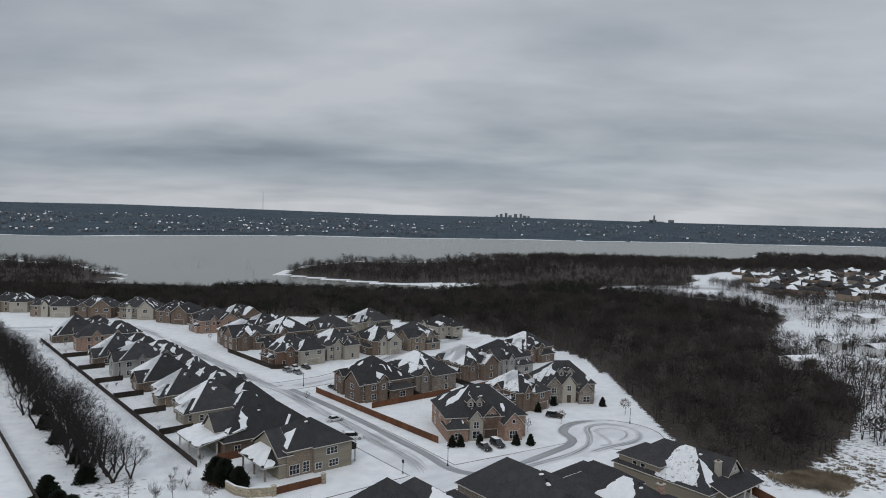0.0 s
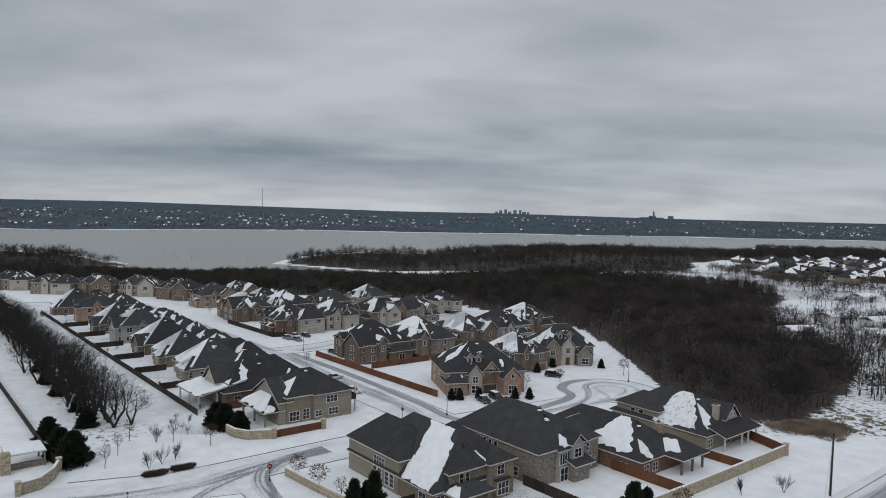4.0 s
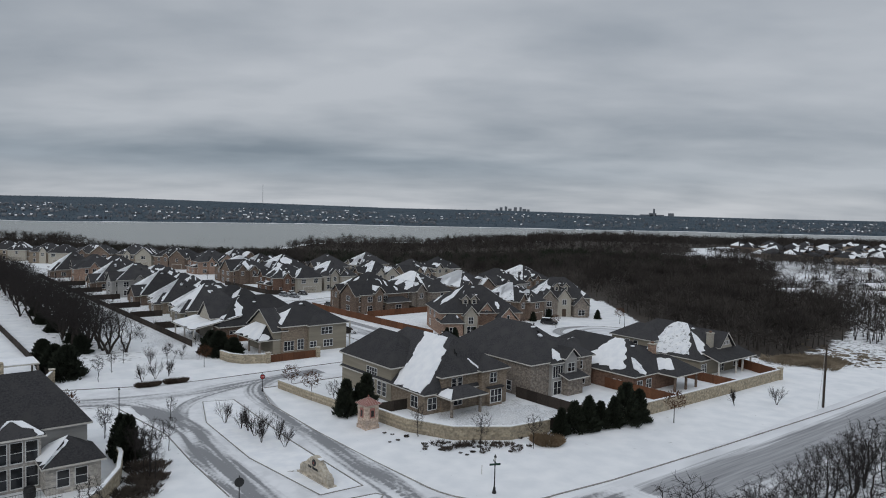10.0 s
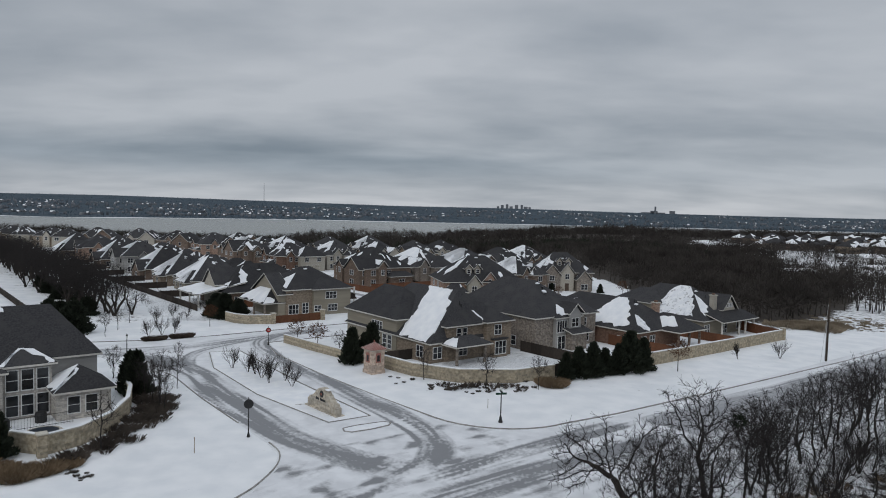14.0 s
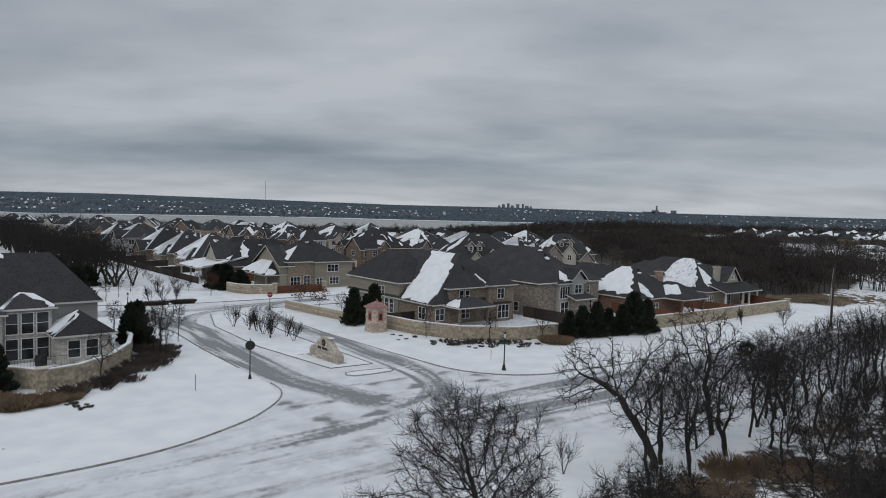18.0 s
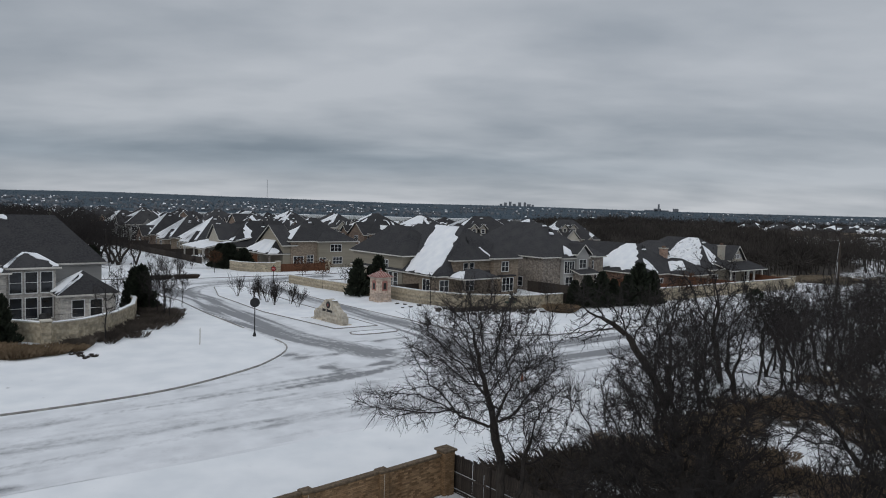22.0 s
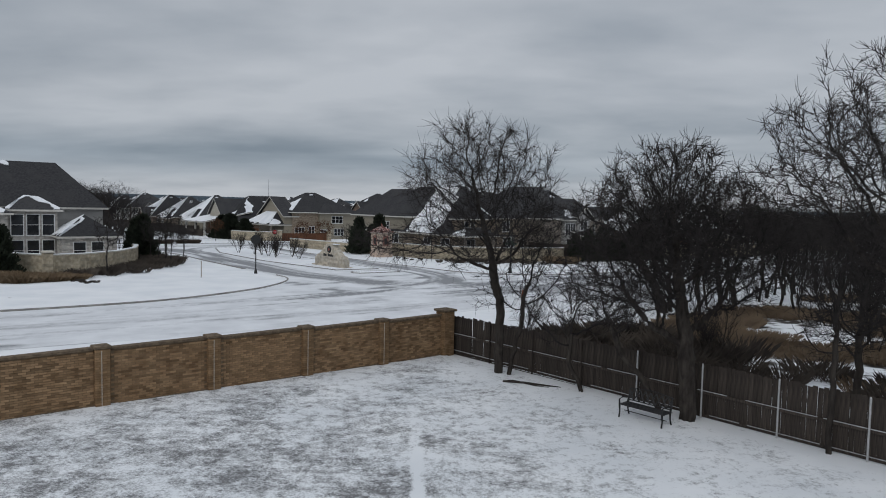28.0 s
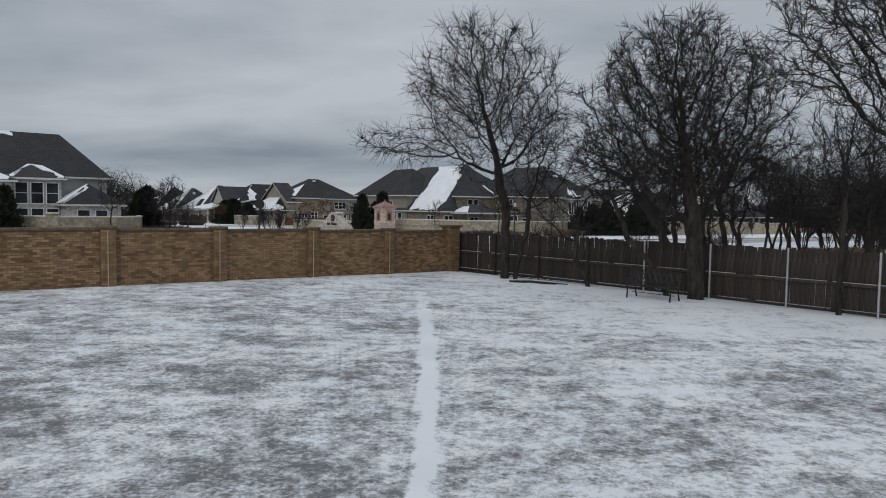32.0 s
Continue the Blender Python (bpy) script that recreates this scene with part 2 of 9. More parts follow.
M["galv"] = mat("galvanised_steel", (0.4, 0.4, 0.4), (0.5, 0.5, 0.5), scale=9, rough=0.45, metal=0.6)
M["bark"] = mat("bark", (0.027, 0.023, 0.021), (0.062, 0.054, 0.047), scale=7, rough=0.95, bump=0.6, bscale=20, stretch=(1, 1, 0.3), spec=0.1)
M["twig"] = mat("twigs", (0.023, 0.021, 0.0205), (0.049, 0.044, 0.042), scale=3, rough=0.95, bump=0.0, spec=0.08)
M["wood_mass"] = mat("bare_wood_mass", (0.036, 0.0325, 0.03), (0.078, 0.0695, 0.0635), scale=0.05, rough=1.0, bump=0.0, spec=0.0, tint=0)
M["evergreen"] = mat("dark_evergreen", (0.016, 0.02, 0.015), (0.036, 0.043, 0.029), scale=4, rough=0.9, bump=0.0, spec=0.1)
M["dry_leaf"] = mat("dry_brown_leaves", (0.055, 0.03, 0.018), (0.12, 0.06, 0.035), scale=3, rough=0.95, bump=0.0, spec=0.1)
M["dry_grass"] = mat("dry_grass", (0.17, 0.12, 0.075), (0.28, 0.21, 0.14), scale=4, rough=0.95, bump=0.0, spec=0.1)
M["concrete"] = mat("concrete_kerb", (0.2, 0.19, 0.18), (0.34, 0.33, 0.31), scale=2, rough=0.9)
M["copper"] = mat("copper_red_roof", (0.22, 0.075, 0.055), (0.34, 0.14, 0.11), scale=4, rough=0.6, metal=0.2)
M["pole"] = mat("creosoted_pole", (0.035, 0.028, 0.022), (0.07, 0.055, 0.045), scale=5, rough=0.9, stretch=(6, 6, 0.5))


# ---- mesh helpers ----
def finish(ob, material, smooth=False):
    for m in material if isinstance(material, (list, tuple)) else [material]:
        ob.data.materials.append(m)
    if smooth:
        ob.data.polygons.foreach_set("use_smooth", [True] * len(ob.data.polygons))
    return ob


def part(name, bm, material, parent, label=""):
    me = bpy.data.meshes.new(name)
    bm.to_mesh(me)
    bm.free()
    ob = new(name, me)
    finish(ob, material)
    ob.parent = parent
    return tagged(ob, label)


def raw(name, V, F, material, parent=None, label=""):
    me = bpy.data.meshes.new(name)
    me.from_pydata(V, [], F)
    me.update()
    ob = new(name, me)
    finish(ob, material)
    if parent is not None:
        ob.parent = parent
    return tagged(ob, label)


def shared(name, me, parent, m):
    """Another piece on a mesh that exists already."""
    ob = new(name, me)
    ob.parent = parent
    ob.matrix_basis = m
    return ob


def thing(name, x, y, rot=0.0, label="", category="", group="", z=None, kind=""):
    ob = new(name)
    ob.empty_display_size = 0.3
    ob.matrix_basis = pose(x, y, G(x, y) if z is None else z, 0, 0, rot)
    return tagged(ob, label, category, group, kind)


def box(bm, x0, y0, z0, x1, y1, z1, bev=0.0):
    vs = [bm.verts.new(p) for p in ((x0, y0, z0), (x1, y0, z0), (x1, y1, z0), (x0, y1, z0), (x0, y0, z1), (x1, y0, z1), (x1, y1, z1), (x0, y1, z1))]
    fs = [bm.faces.new([vs[i] for i in q]) for q in ((3, 2, 1, 0), (4, 5, 6, 7), (0, 1, 5, 4), (1, 2, 6, 5), (2, 3, 7, 6), (3, 0, 4, 7))]
    if bev:
        bmesh.ops.bevel(bm, geom=list({e for f in fs for e in f.edges}), offset=bev, segments=1, affect="EDGES")
    return vs


def boxes(*rows, bev=0.0):
    bm = bmesh.new()
    for r in rows:
        box(bm, *r, bev=bev)
    return bm


def prism(bm, poly, dz):
    """A slab on a polygon of 3D corners, thickened along dz."""
    lo = [bm.verts.new(p) for p in poly]
    hi = [bm.verts.new(Vector(p) + Vector(dz)) for p in poly]
    n = len(poly)
    bm.faces.new(hi)
    bm.faces.new(lo[::-1])
    for i in range(n):
        bm.faces.new((lo[i], lo[(i + 1) % n], hi[(i + 1) % n], hi[i]))


def tube(bm, path, radii, sides=8, cap=True):
    rings = []
    for i, p in enumerate(path):
        p = Vector(p)
        d = (Vector(path[min(i + 1, len(path) - 1)]) - Vector(path[max(i - 1, 0)])).normalized()
        u = d.orthogonal().normalized()
        w = d.cross(u)
        rings.append([bm.verts.new(p + (u * math.cos(k * math.tau / sides) + w * math.sin(k * math.tau / sides)) * radii[i]) for k in range(sides)])
    for r0, r1 in zip(rings, rings[1:]):
        for k in range(sides):
            bm.faces.new((r0[k], r0[(k + 1) % sides], r1[(k + 1) % sides], r1[k]))
    if cap:
        bm.faces.new(rings[0][::-1])
        bm.faces.new(rings[-1])


def clip(poly, edges):
    """Clip a 2D polygon to a convex outline that runs anticlockwise."""
    for (ax, ay), (bx, by) in zip(edges, edges[1:] + edges[:1]):
        res = []
        side = lambda p: (bx - ax) * (p[1] - ay) - (by - ay) * (p[0] - ax)
        for p, q in zip(poly, poly[1:] + poly[:1]):
            sp, sq = side(p), side(q)
            if sp >= 0:
                res.append(p)
            if (sp >= 0) != (sq >= 0):
                t = sp / (sp - sq)
                res.append((p[0] + (q[0] - p[0]) * t, p[1] + (q[1] - p[1]) * t))
        poly = res
        if not poly:
            return []
    return poly


# ---- ground, lake, far land ----
def graded(stops):
    """Grid lines from (place, step) stops."""
    vals = [stops[0][0]]
    for (p0, s0), (p1, s1) in zip(stops, stops[1:]):
        while vals[-1] < p1 - 1e-6:
            k = (vals[-1] - p0) / (p1 - p0)
            vals.append(min(p1, vals[-1] + s0 + (s1 - s0) * k))
    return vals


WOOD_R = [(57, 151), (80, 158), (96, 174), (120, 206), (136, 240), (141, 270), (140, 290), (144, 304), (156, 345), (200, 420), (190, 490), (136, 556), (118, 588), (200, 606), (228, 645), (238, 700), (300, 772), (460, 800), (1000, 800), (1000, 1600), (-900, 1600), (-900, 430), (-330, 400), (-215, 366), (-120, 362), (-60, 372), (-10, 358), (22, 322), (38, 304), (52, 283), (56, 240), (57, 205)]
CREEK = [(2, 33), (9, 38.5), (16, 44), (27, 54), (48, 68), (75, 90), (120, 122), (160, 120), (160, 30), (60, -10), (18, 13), (10, 20)]


def brush_at(x, y):
    v = 1.0 if inside(WOOD_R, x, y) else 0.0
    if v and y > 640 and not (land(x, y - 15) and land(x, y + 13) and land(x - 13, y)):
        v = 0.0
    if inside(CREEK, x, y):
        v = max(v, 0.5 + 0.4 * noise.noise((x / 7, y / 7, 1)) + (0.4 * (1 - sstep(3, 9, x)) - 0.22) * (1 - sstep(4, 12, (y - 30.72 + 1.113 * (x - 0.12)) * 0.668)))
    a, b = AB(x, y)
    if 31 < a < 42 and 140 < b < 330:
        v = max(v, 0.35)
    if y > lerp_table(FAR_SHORE, x) + 4:
        v = 0.0
    if 60 < x < 125 and 145 < y < 200 and not v:
        v = 0.36
    if 120 < x < 420 and 200 < y < 620 and not v:
        v = (0.4 if y > 400 else 0.3) + 0.45 * noise.noise((x / 30, y / 22, 2))
    return v


YARD = [(-16, 18.2), (-0.4, 30.6), (13.5, 14.4), (16, -6), (-30, -6), (-30, 8)]


def path_off(x, y):
    """How far a place lies from the line of drifted snow across the lawn, in widths of it."""
    px = 0.02 - 0.0021 * y * y + 0.05 * noise.noise((y * 1.3, 7, 0))
    w = 0.085 + 0.03 * noise.noise((y * 1.3, 0, 0)) + 0.005 * max(0.0, y - 6)
    return abs(x - px) / w


def yard_cover(x, y):
    """How much grass stands through the snow of the yard: broad drifts, tufts, and none along the path."""
    v = 0.68 - 0.14 * sstep(-4, 3, x) - 0.38 * sstep(1, 7, x) * sstep(11, 18, y) - 0.28 * sstep(16, 28, y) + 0.1 * (1 - sstep(7, 13, y))
    v += 0.4 * noise.noise((x * 0.42, y * 0.62, 2.0)) + 0.42 * noise.noise((x * 1.15 + 5, y * 1.7, 8.0)) + 0.32 * noise.noise((x * 3.1, y * 4.0, 5.0))
    p = 1 - sstep(0.4, 1.6, path_off(x, y))
    return v - 1.5 * p * (1 - sstep(12, 24, y))


def lawn_at(x, y):
    if inside(YARD, x, y):
        return -0.6
    a, b = AB(x, y)
    if 64 < a < 82 and 66 < b < 80:
        return 0.5
    if 60 < a < 70 and 118 < b < 131:
        return 0.1
    if 45 < a < 190 and 134 < b < 360 and x < 60:
        return (0.3 if a < 63 else 0.02) + 0.5 * noise.noise((x / 11, y / 11, 3))
    return -0.9


def ground_material():
    m = mat("snowy_ground", (0.76, 0.78, 0.8), (0.86, 0.87, 0.88), scale=0.35, rough=0.8, bump=0.25, bscale=3.0, tint=0.0, spec=0.15)
    nt = m.node_tree
    N, L = nt.nodes.new, nt.links.new
    bs = nt.nodes["Principled BSDF"]
    tc = N("ShaderNodeTexCoord")

    def layer(attr, scale, colour_lo, colour_hi, gain, soft, cscale, detail=8, rough=0.65):
        at, n, c, cr = N("ShaderNodeAttribute"), N("ShaderNodeTexNoise"), N("ShaderNodeTexNoise"), N("ShaderNodeValToRGB")
        at.attribute_name = attr
        n.inputs["Scale"].default_value, n.inputs["Detail"].default_value, n.inputs["Roughness"].default_value = scale, detail, rough
        c.inputs["Scale"].default_value, c.inputs["Detail"].default_value = cscale, 4
        L(tc.outputs["Object"], n.inputs[0]), L(tc.outputs["Object"], c.inputs[0])
        cr.color_ramp.elements[0].color, cr.color_ramp.elements[1].color = (*colour_lo, 1), (*colour_hi, 1)
        cr.color_ramp.elements[0].position, cr.color_ramp.elements[1].position = 0.35, 0.65
        L(c.outputs[0], cr.inputs[0])
        k = N("ShaderNodeMath")
        k.operation = "MULTIPLY_ADD"
        L(at.outputs["Fac"], k.inputs[0])
        k.inputs[1].default_value = gain
        L(n.outputs[0], k.inputs[2])
        mr = N("ShaderNodeMapRange")
        mr.inputs["From Min"].default_value, mr.inputs["From Max"].default_value = 0.68, 0.68 + soft
        L(k.outputs[0], mr.inputs[0])
        mx = N("ShaderNodeMix")
        mx.data_type = "RGBA"
        L(mr.outputs[0], mx.inputs[0])
        L(bs.inputs["Base Color"].links[0].from_socket, mx.inputs[6])
        L(cr.outputs[0], mx.inputs[7])
        L(mx.outputs[2], bs.inputs["Base Color"])

    # lawn: tufts and a fine stubble of grass through the snow
    at, n1, n2, c, cr = N("ShaderNodeAttribute"), N("ShaderNodeTexNoise"), N("ShaderNodeTexNoise"), N("ShaderNodeTexNoise"), N("ShaderNodeValToRGB")
    at.attribute_name = "lawn"
    for n, sc, dt, rg in ((n1, 3.6, 6, 0.72), (n2, 15.0, 6, 0.8), (c, 9.0, 4, 0.6)):
        n.inputs["Scale"].default_value, n.inputs["Detail"].default_value, n.inputs["Roughness"].default_value = sc, dt, rg
        L(tc.outputs["Object"], n.inputs[0])
    cr.color_ramp.elements[0].color, cr.color_ramp.elements[1].color = (0.04, 0.039, 0.04, 1), (0.125, 0.121, 0.121, 1)
    cr.color_ramp.elements[0].position, cr.color_ramp.elements[1].position = 0.35, 0.65
    L(c.outputs[0], cr.inputs[0])
    s1, s2, s3, mr, mx = N("ShaderNodeMath"), N("ShaderNodeMath"), N("ShaderNodeMath"), N("ShaderNodeMapRange"), N("ShaderNodeMix")
    s1.operation = s2.operation = s3.operation = "MULTIPLY_ADD"
    L(n1.outputs[0], s1.inputs[0])
    s1.inputs[1].default_value, s1.inputs[2].default_value = 2.5, -2.8
    L(n2.outputs[0], s2.inputs[0])
    s2.inputs[1].default_value = 3.1
    L(s1.outputs[0], s2.inputs[2])
    L(at.outputs["Fac"], s3.inputs[0])
    s3.inputs[1].default_value = 1.0
    L(s2.outputs[0], s3.inputs[2])
    mr.inputs["From Min"].default_value, mr.inputs["From Max"].default_value, mr.inputs["To Max"].default_value = 0.28, 1.15, 0.86
    L(s3.outputs[0], mr.inputs[0])
    mx.data_type = "RGBA"
    L(mr.outputs[0], mx.inputs[0]), L(bs.inputs["Base Color"].links[0].from_socket, mx.inputs[6]), L(cr.outputs[0], mx.inputs[7])
    L(mx.outputs[2], bs.inputs["Base Color"])
    layer("brush", 0.8, (0.036, 0.031, 0.027), (0.075, 0.063, 0.052), 0.46, 0.12, 1.3)
    # woodland across the lake: distance haze is put into the slate-blue colour
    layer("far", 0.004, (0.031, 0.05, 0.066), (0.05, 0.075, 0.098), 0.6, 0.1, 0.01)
    return m


# Where the haze-blue woodland colour covers the ground, beyond the far shore.
def haze_at(x, y):
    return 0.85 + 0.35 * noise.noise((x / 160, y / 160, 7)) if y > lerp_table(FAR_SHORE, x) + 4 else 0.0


def build_ground():
    xs = graded([(-4600, 300), (-1400, 90), (-520, 14), (-200, 8), (-70, 2.5), (90, 2.5), (220, 8), (560, 14), (1400, 90), (4600, 300)])
    ys = graded([(-160, 20), (-12, 1.5), (45, 1.5), (150, 4), (330, 8), (620, 12), (1300, 14), (1480, 30), (2300, 60), (4700, 120)])
    V = [(x, y, G(x, y)) for y in ys for x in xs]
    nx = len(xs)
    F = [(j * nx + i, j * nx + i + 1, (j + 1) * nx + i + 1, (j + 1) * nx + i) for j in range(len(ys) - 1) for i in range(nx - 1)]
    ob = raw("ground", V, F, ground_material())
    for nm, fn in (("brush", brush_at), ("lawn", lawn_at), ("far", haze_at)):
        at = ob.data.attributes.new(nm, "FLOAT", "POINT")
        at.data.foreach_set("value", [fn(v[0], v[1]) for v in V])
    ob.data.polygons.foreach_set("use_smooth", [True] * len(ob.data.polygons))
    tagged(ob, "snow-covered ground with patches of grass and brush", "ground", kind="structure")
    # the yard's lawn, a finer sheet of the same snow
    xs = [-19 + 0.14 * i for i in range(265)]
    ys = [-5.82 + 0.14 * i for i in range(263)]
    nx = len(xs)
    V = [(x, y, G(x, y) + 0.035 + 0.02 * (1 - sstep(0.3, 1.4, path_off(x, y))) * (1 - sstep(14, 22, y)) + 0.012 * noise.noise((x * 0.8, y * 0.8, 1))) for y in ys for x in xs]
    keep = [inside(YARD, x, y) and y < 30.5 + 0.917 * (x + 0.1) and y < 30.75 - 1.113 * (x - 0.12) for y in ys for x in xs]
    F = [q for q in ((j * nx + i, j * nx + i + 1, (j + 1) * nx + i + 1, (j + 1) * nx + i) for j in range(len(ys) - 1) for i in range(nx - 1)) if all(keep[k] for k in q)]
    yard = raw("ground", V, F, ob.data.materials[0])
    for nm, fn in (("brush", lambda x, y: 0.0), ("lawn", yard_cover), ("far", lambda x, y: 0.0)):
        at = yard.data.attributes.new(nm, "FLOAT", "POINT")
        at.data.foreach_set("value", [fn(v[0], v[1]) if k else 0.0 for v, k in zip(V, keep)])
    yard.data.polygons.foreach_set("use_smooth", [True] * len(yard.data.polygons))
    tagged(yard, "yard lawn under thin snow with dormant grass showing through", "ground", kind="structure")
    lake = mat("lake_water", (0.15, 0.152, 0.128), (0.18, 0.182, 0.157), scale=0.02, rough=0.22, bump=0.35, bscale=0.25, spec=0.4, tint=0, stretch=(1, 2.5, 1))
    ob = raw("water", [(-4500, 560, LAKE), (4500, 560, LAKE), (4500, 2700, LAKE), (-4500, 2700, LAKE)], [(0, 1, 2, 3)], lake)
    tagged(ob, "grey-green lake under an overcast sky", "water", kind="structure")


build_ground()


# ---- roads and kerbs ----
ROAD_SNOW = mat("packed_road_snow", (0.66, 0.67, 0.69), (0.8, 0.81, 0.83), scale=0.5, rough=0.6, bump=0.2, bscale=5, tint=0, spec=0.25, stretch=(0.25, 0.6, 1), detail=7)


def track_material():
    """Scraped and driven snow: streaks along the way, fading to packed snow at the sides."""
    m = mat("driven_snow", (0.66, 0.67, 0.69), (0.8, 0.81, 0.83), scale=0.5, rough=0.55, bump=0.15, bscale=5, tint=0, spec=0.3, stretch=(0.25, 0.6, 1), detail=7)
    nt = m.node_tree
    N, L = nt.nodes.new, nt.links.new
    bs = nt.nodes["Principled BSDF"]
    at, sep = N("ShaderNodeAttribute"), N("ShaderNodeSeparateXYZ")
    at.attribute_name = "track"
    L(at.outputs["Vector"], sep.inputs[0])

    def op(kind, a, b_=None, c=None):
        n = N("ShaderNodeMath")
        n.operation = kind
        for k, v in enumerate((a, b_, c)):
            if v is None:
                continue
            if isinstance(v, (int, float)):
                n.inputs[k].default_value = v
            else:
                L(v, n.inputs[k])
        return n.outputs[0]

    def streak(sa, sc, detail, seed):
        cb, n = N("ShaderNodeCombineXYZ"), N("ShaderNodeTexNoise")
        L(op("MULTIPLY", sep.outputs[0], sa), cb.inputs[0]), L(op("MULTIPLY", sep.outputs[1], sc), cb.inputs[1])
        cb.inputs[2].default_value = seed
        n.inputs["Scale"].default_value, n.inputs["Detail"].default_value, n.inputs["Roughness"].default_value = 1.0, detail, 0.62
        L(cb.outputs[0], n.inputs[0])
        return n.outputs[0]

    fine = streak(0.07, 2.2, 6, 1.0)
    broad = streak(0.035, 0.5, 4, 7.0)
    strength = sep.outputs[2]
    v = op("MULTIPLY_ADD", fine, 1.15, op("MULTIPLY_ADD", broad, 0.9, -1.02))
    v = op("ADD", v, op("MULTIPLY_ADD", strength, 1.0, -0.55))
    mr = N("ShaderNodeMapRange")
    mr.inputs["From Min"].default_value, mr.inputs["From Max"].default_value = 0.0, 0.42
    L(v, mr.inputs[0])
    grey, mx = N("ShaderNodeValToRGB"), N("ShaderNodeMix")
    grey.color_ramp.elements[0].color, grey.color_ramp.elements[1].color = (0.4, 0.405, 0.42, 1), (0.19, 0.195, 0.205, 1)
    grey.color_ramp.elements[0].position, grey.color_ramp.elements[1].position = 0.35, 0.7
    L(fine, grey.inputs[0])
    mx.data_type = "RGBA"
    L(mr.outputs[0], mx.inputs[0]), L(bs.inputs["Base Color"].links[0].from_socket, mx.inputs[6]), L(grey.outputs[0], mx.inputs[7])
    L(mx.outputs[2], bs.inputs["Base Color"])
    return m


TRACK = track_material()


def smooth_line(pts, step=2.0):
    """A rounded line through plan places."""
    out = []
    n = len(pts)
    for i in range(n - 1):
        p0, p1, p2, p3 = (Vector(pts[max(i - 1, 0)]), Vector(pts[i]), Vector(pts[i + 1]), Vector(pts[min(i + 2, n - 1)]))
        m = max(1, int((p2 - p1).length / step))
        for k in range(m):
            t = k / m
            out.append(0.5 * ((2 * p1) + (p2 - p0) * t + (2 * p0 - 5 * p1 + 4 * p2 - p3) * t * t + (3 * p1 - p0 - 3 * p2 + p3) * t ** 3))
    return out + [Vector(pts[-1])]


_track_lift = [0.0]


def track(pts, half, strength, label="tyre-tracked snow along the street", fade=0.06):
    """Driven snow along a line of the plan. strength: how bare, or one value for each end."""
    s0, s1 = strength if isinstance(strength, tuple) else (strength, strength)
    line = smooth_line(pts)
    _track_lift[0] += 0.0035
    lift = 0.07 + _track_lift[0]
    rows = [-1, -0.75, -0.4, 0, 0.4, 0.75, 1]
    V, F, A = [], [], []
    dist = 0.0
    for i, p in enumerate(line):
        d = (line[min(i + 1, len(line) - 1)] - line[max(i - 1, 0)]).normalized()
        if i:
            dist += (p - line[i - 1]).length
        k = i / (len(line) - 1)
        ends = min(1.0, k / fade, (1 - k) / fade)
        for c in rows:
            q = p + Vector((-d.y, d.x)) * (half * c)
            V.append((q.x, q.y, G(*W(q.x, q.y)) + lift - (0.06 + _track_lift[0] if abs(c) == 1 or i in (0, len(line) - 1) else 0)))
            core = {0: 1.0, 0.4: 0.95, 0.75: 0.45, 1: -0.7}[abs(c)]
            A += [dist + 37 * _track_lift[0] * 100, c * half, (s0 + (s1 - s0) * k) * core * ends if core > 0 else core]
    n = len(rows)
    for i in range(len(line) - 1):
        for c in range(n - 1):
            F.append((i * n + c, (i + 1) * n + c, (i + 1) * n + c + 1, i * n + c + 1))
    ob = raw("road_tracks", V, [f[::-1] for f in F], TRACK)
    at = ob.data.attributes.new("track", "FLOAT_VECTOR", "POINT")
    at.data.foreach_set("vector", A)
    ob.matrix_basis = pose(0, 0, 0, 0, 0, 40)
    return tagged(ob, label, "road", kind="structure")


def plan_sheet(name, poly_ab, material, lift, label):
    """A thin sheet on the ground, from a polygon in the plan, in an object turned with the plan."""
    me = bpy.data.meshes.new(name)
    bm = bmesh.new()
    vs = [bm.verts.new((a, b, 0)) for a, b in poly_ab]
    bm.faces.new(vs)
    a0, a1 = min(p[0] for p in poly_ab), max(p[0] for p in poly_ab)
    b0, b1 = min(p[1] for p in poly_ab), max(p[1] for p in poly_ab)
    for k in range(1, int((a1 - a0) / 12) + 1):
        bmesh.ops.bisect_plane(bm, geom=bm.verts[:] + bm.edges[:] + bm.faces[:], plane_co=(a0 + k * 12, 0, 0), plane_no=(1, 0, 0))
    for k in range(1, int((b1 - b0) / 12) + 1):
        bmesh.ops.bisect_plane(bm, geom=bm.verts[:] + bm.edges[:] + bm.faces[:], plane_co=(0, b0 + k * 12, 0), plane_no=(0, 1, 0))
    bm.normal_update()
    for f in bm.faces:
        if f.normal.z < 0:
            f.normal_flip()
    bmesh.ops.inset_region(bm, faces=bm.faces[:], thickness=0.25, use_boundary=True)
    for v in bm.verts:
        v.co.z = G(*W(v.co.x, v.co.y)) + (-0.03 if v.is_boundary else lift)
    bm.to_mesh(me)
    bm.free()
    ob = new(name, me)
    ob.matrix_basis = pose(0, 0, 0, 0, 0, 40)
    finish(ob, material)
    return tagged(ob, label, "road", kind="structure")


def arc(ca, cb, r, t0, t1, n=10):
    return [(ca + r * math.cos(radians(t0 + (t1 - t0) * i / n)), cb + r * math.sin(radians(t0 + (t1 - t0) * i / n))) for i in range(n + 1)]


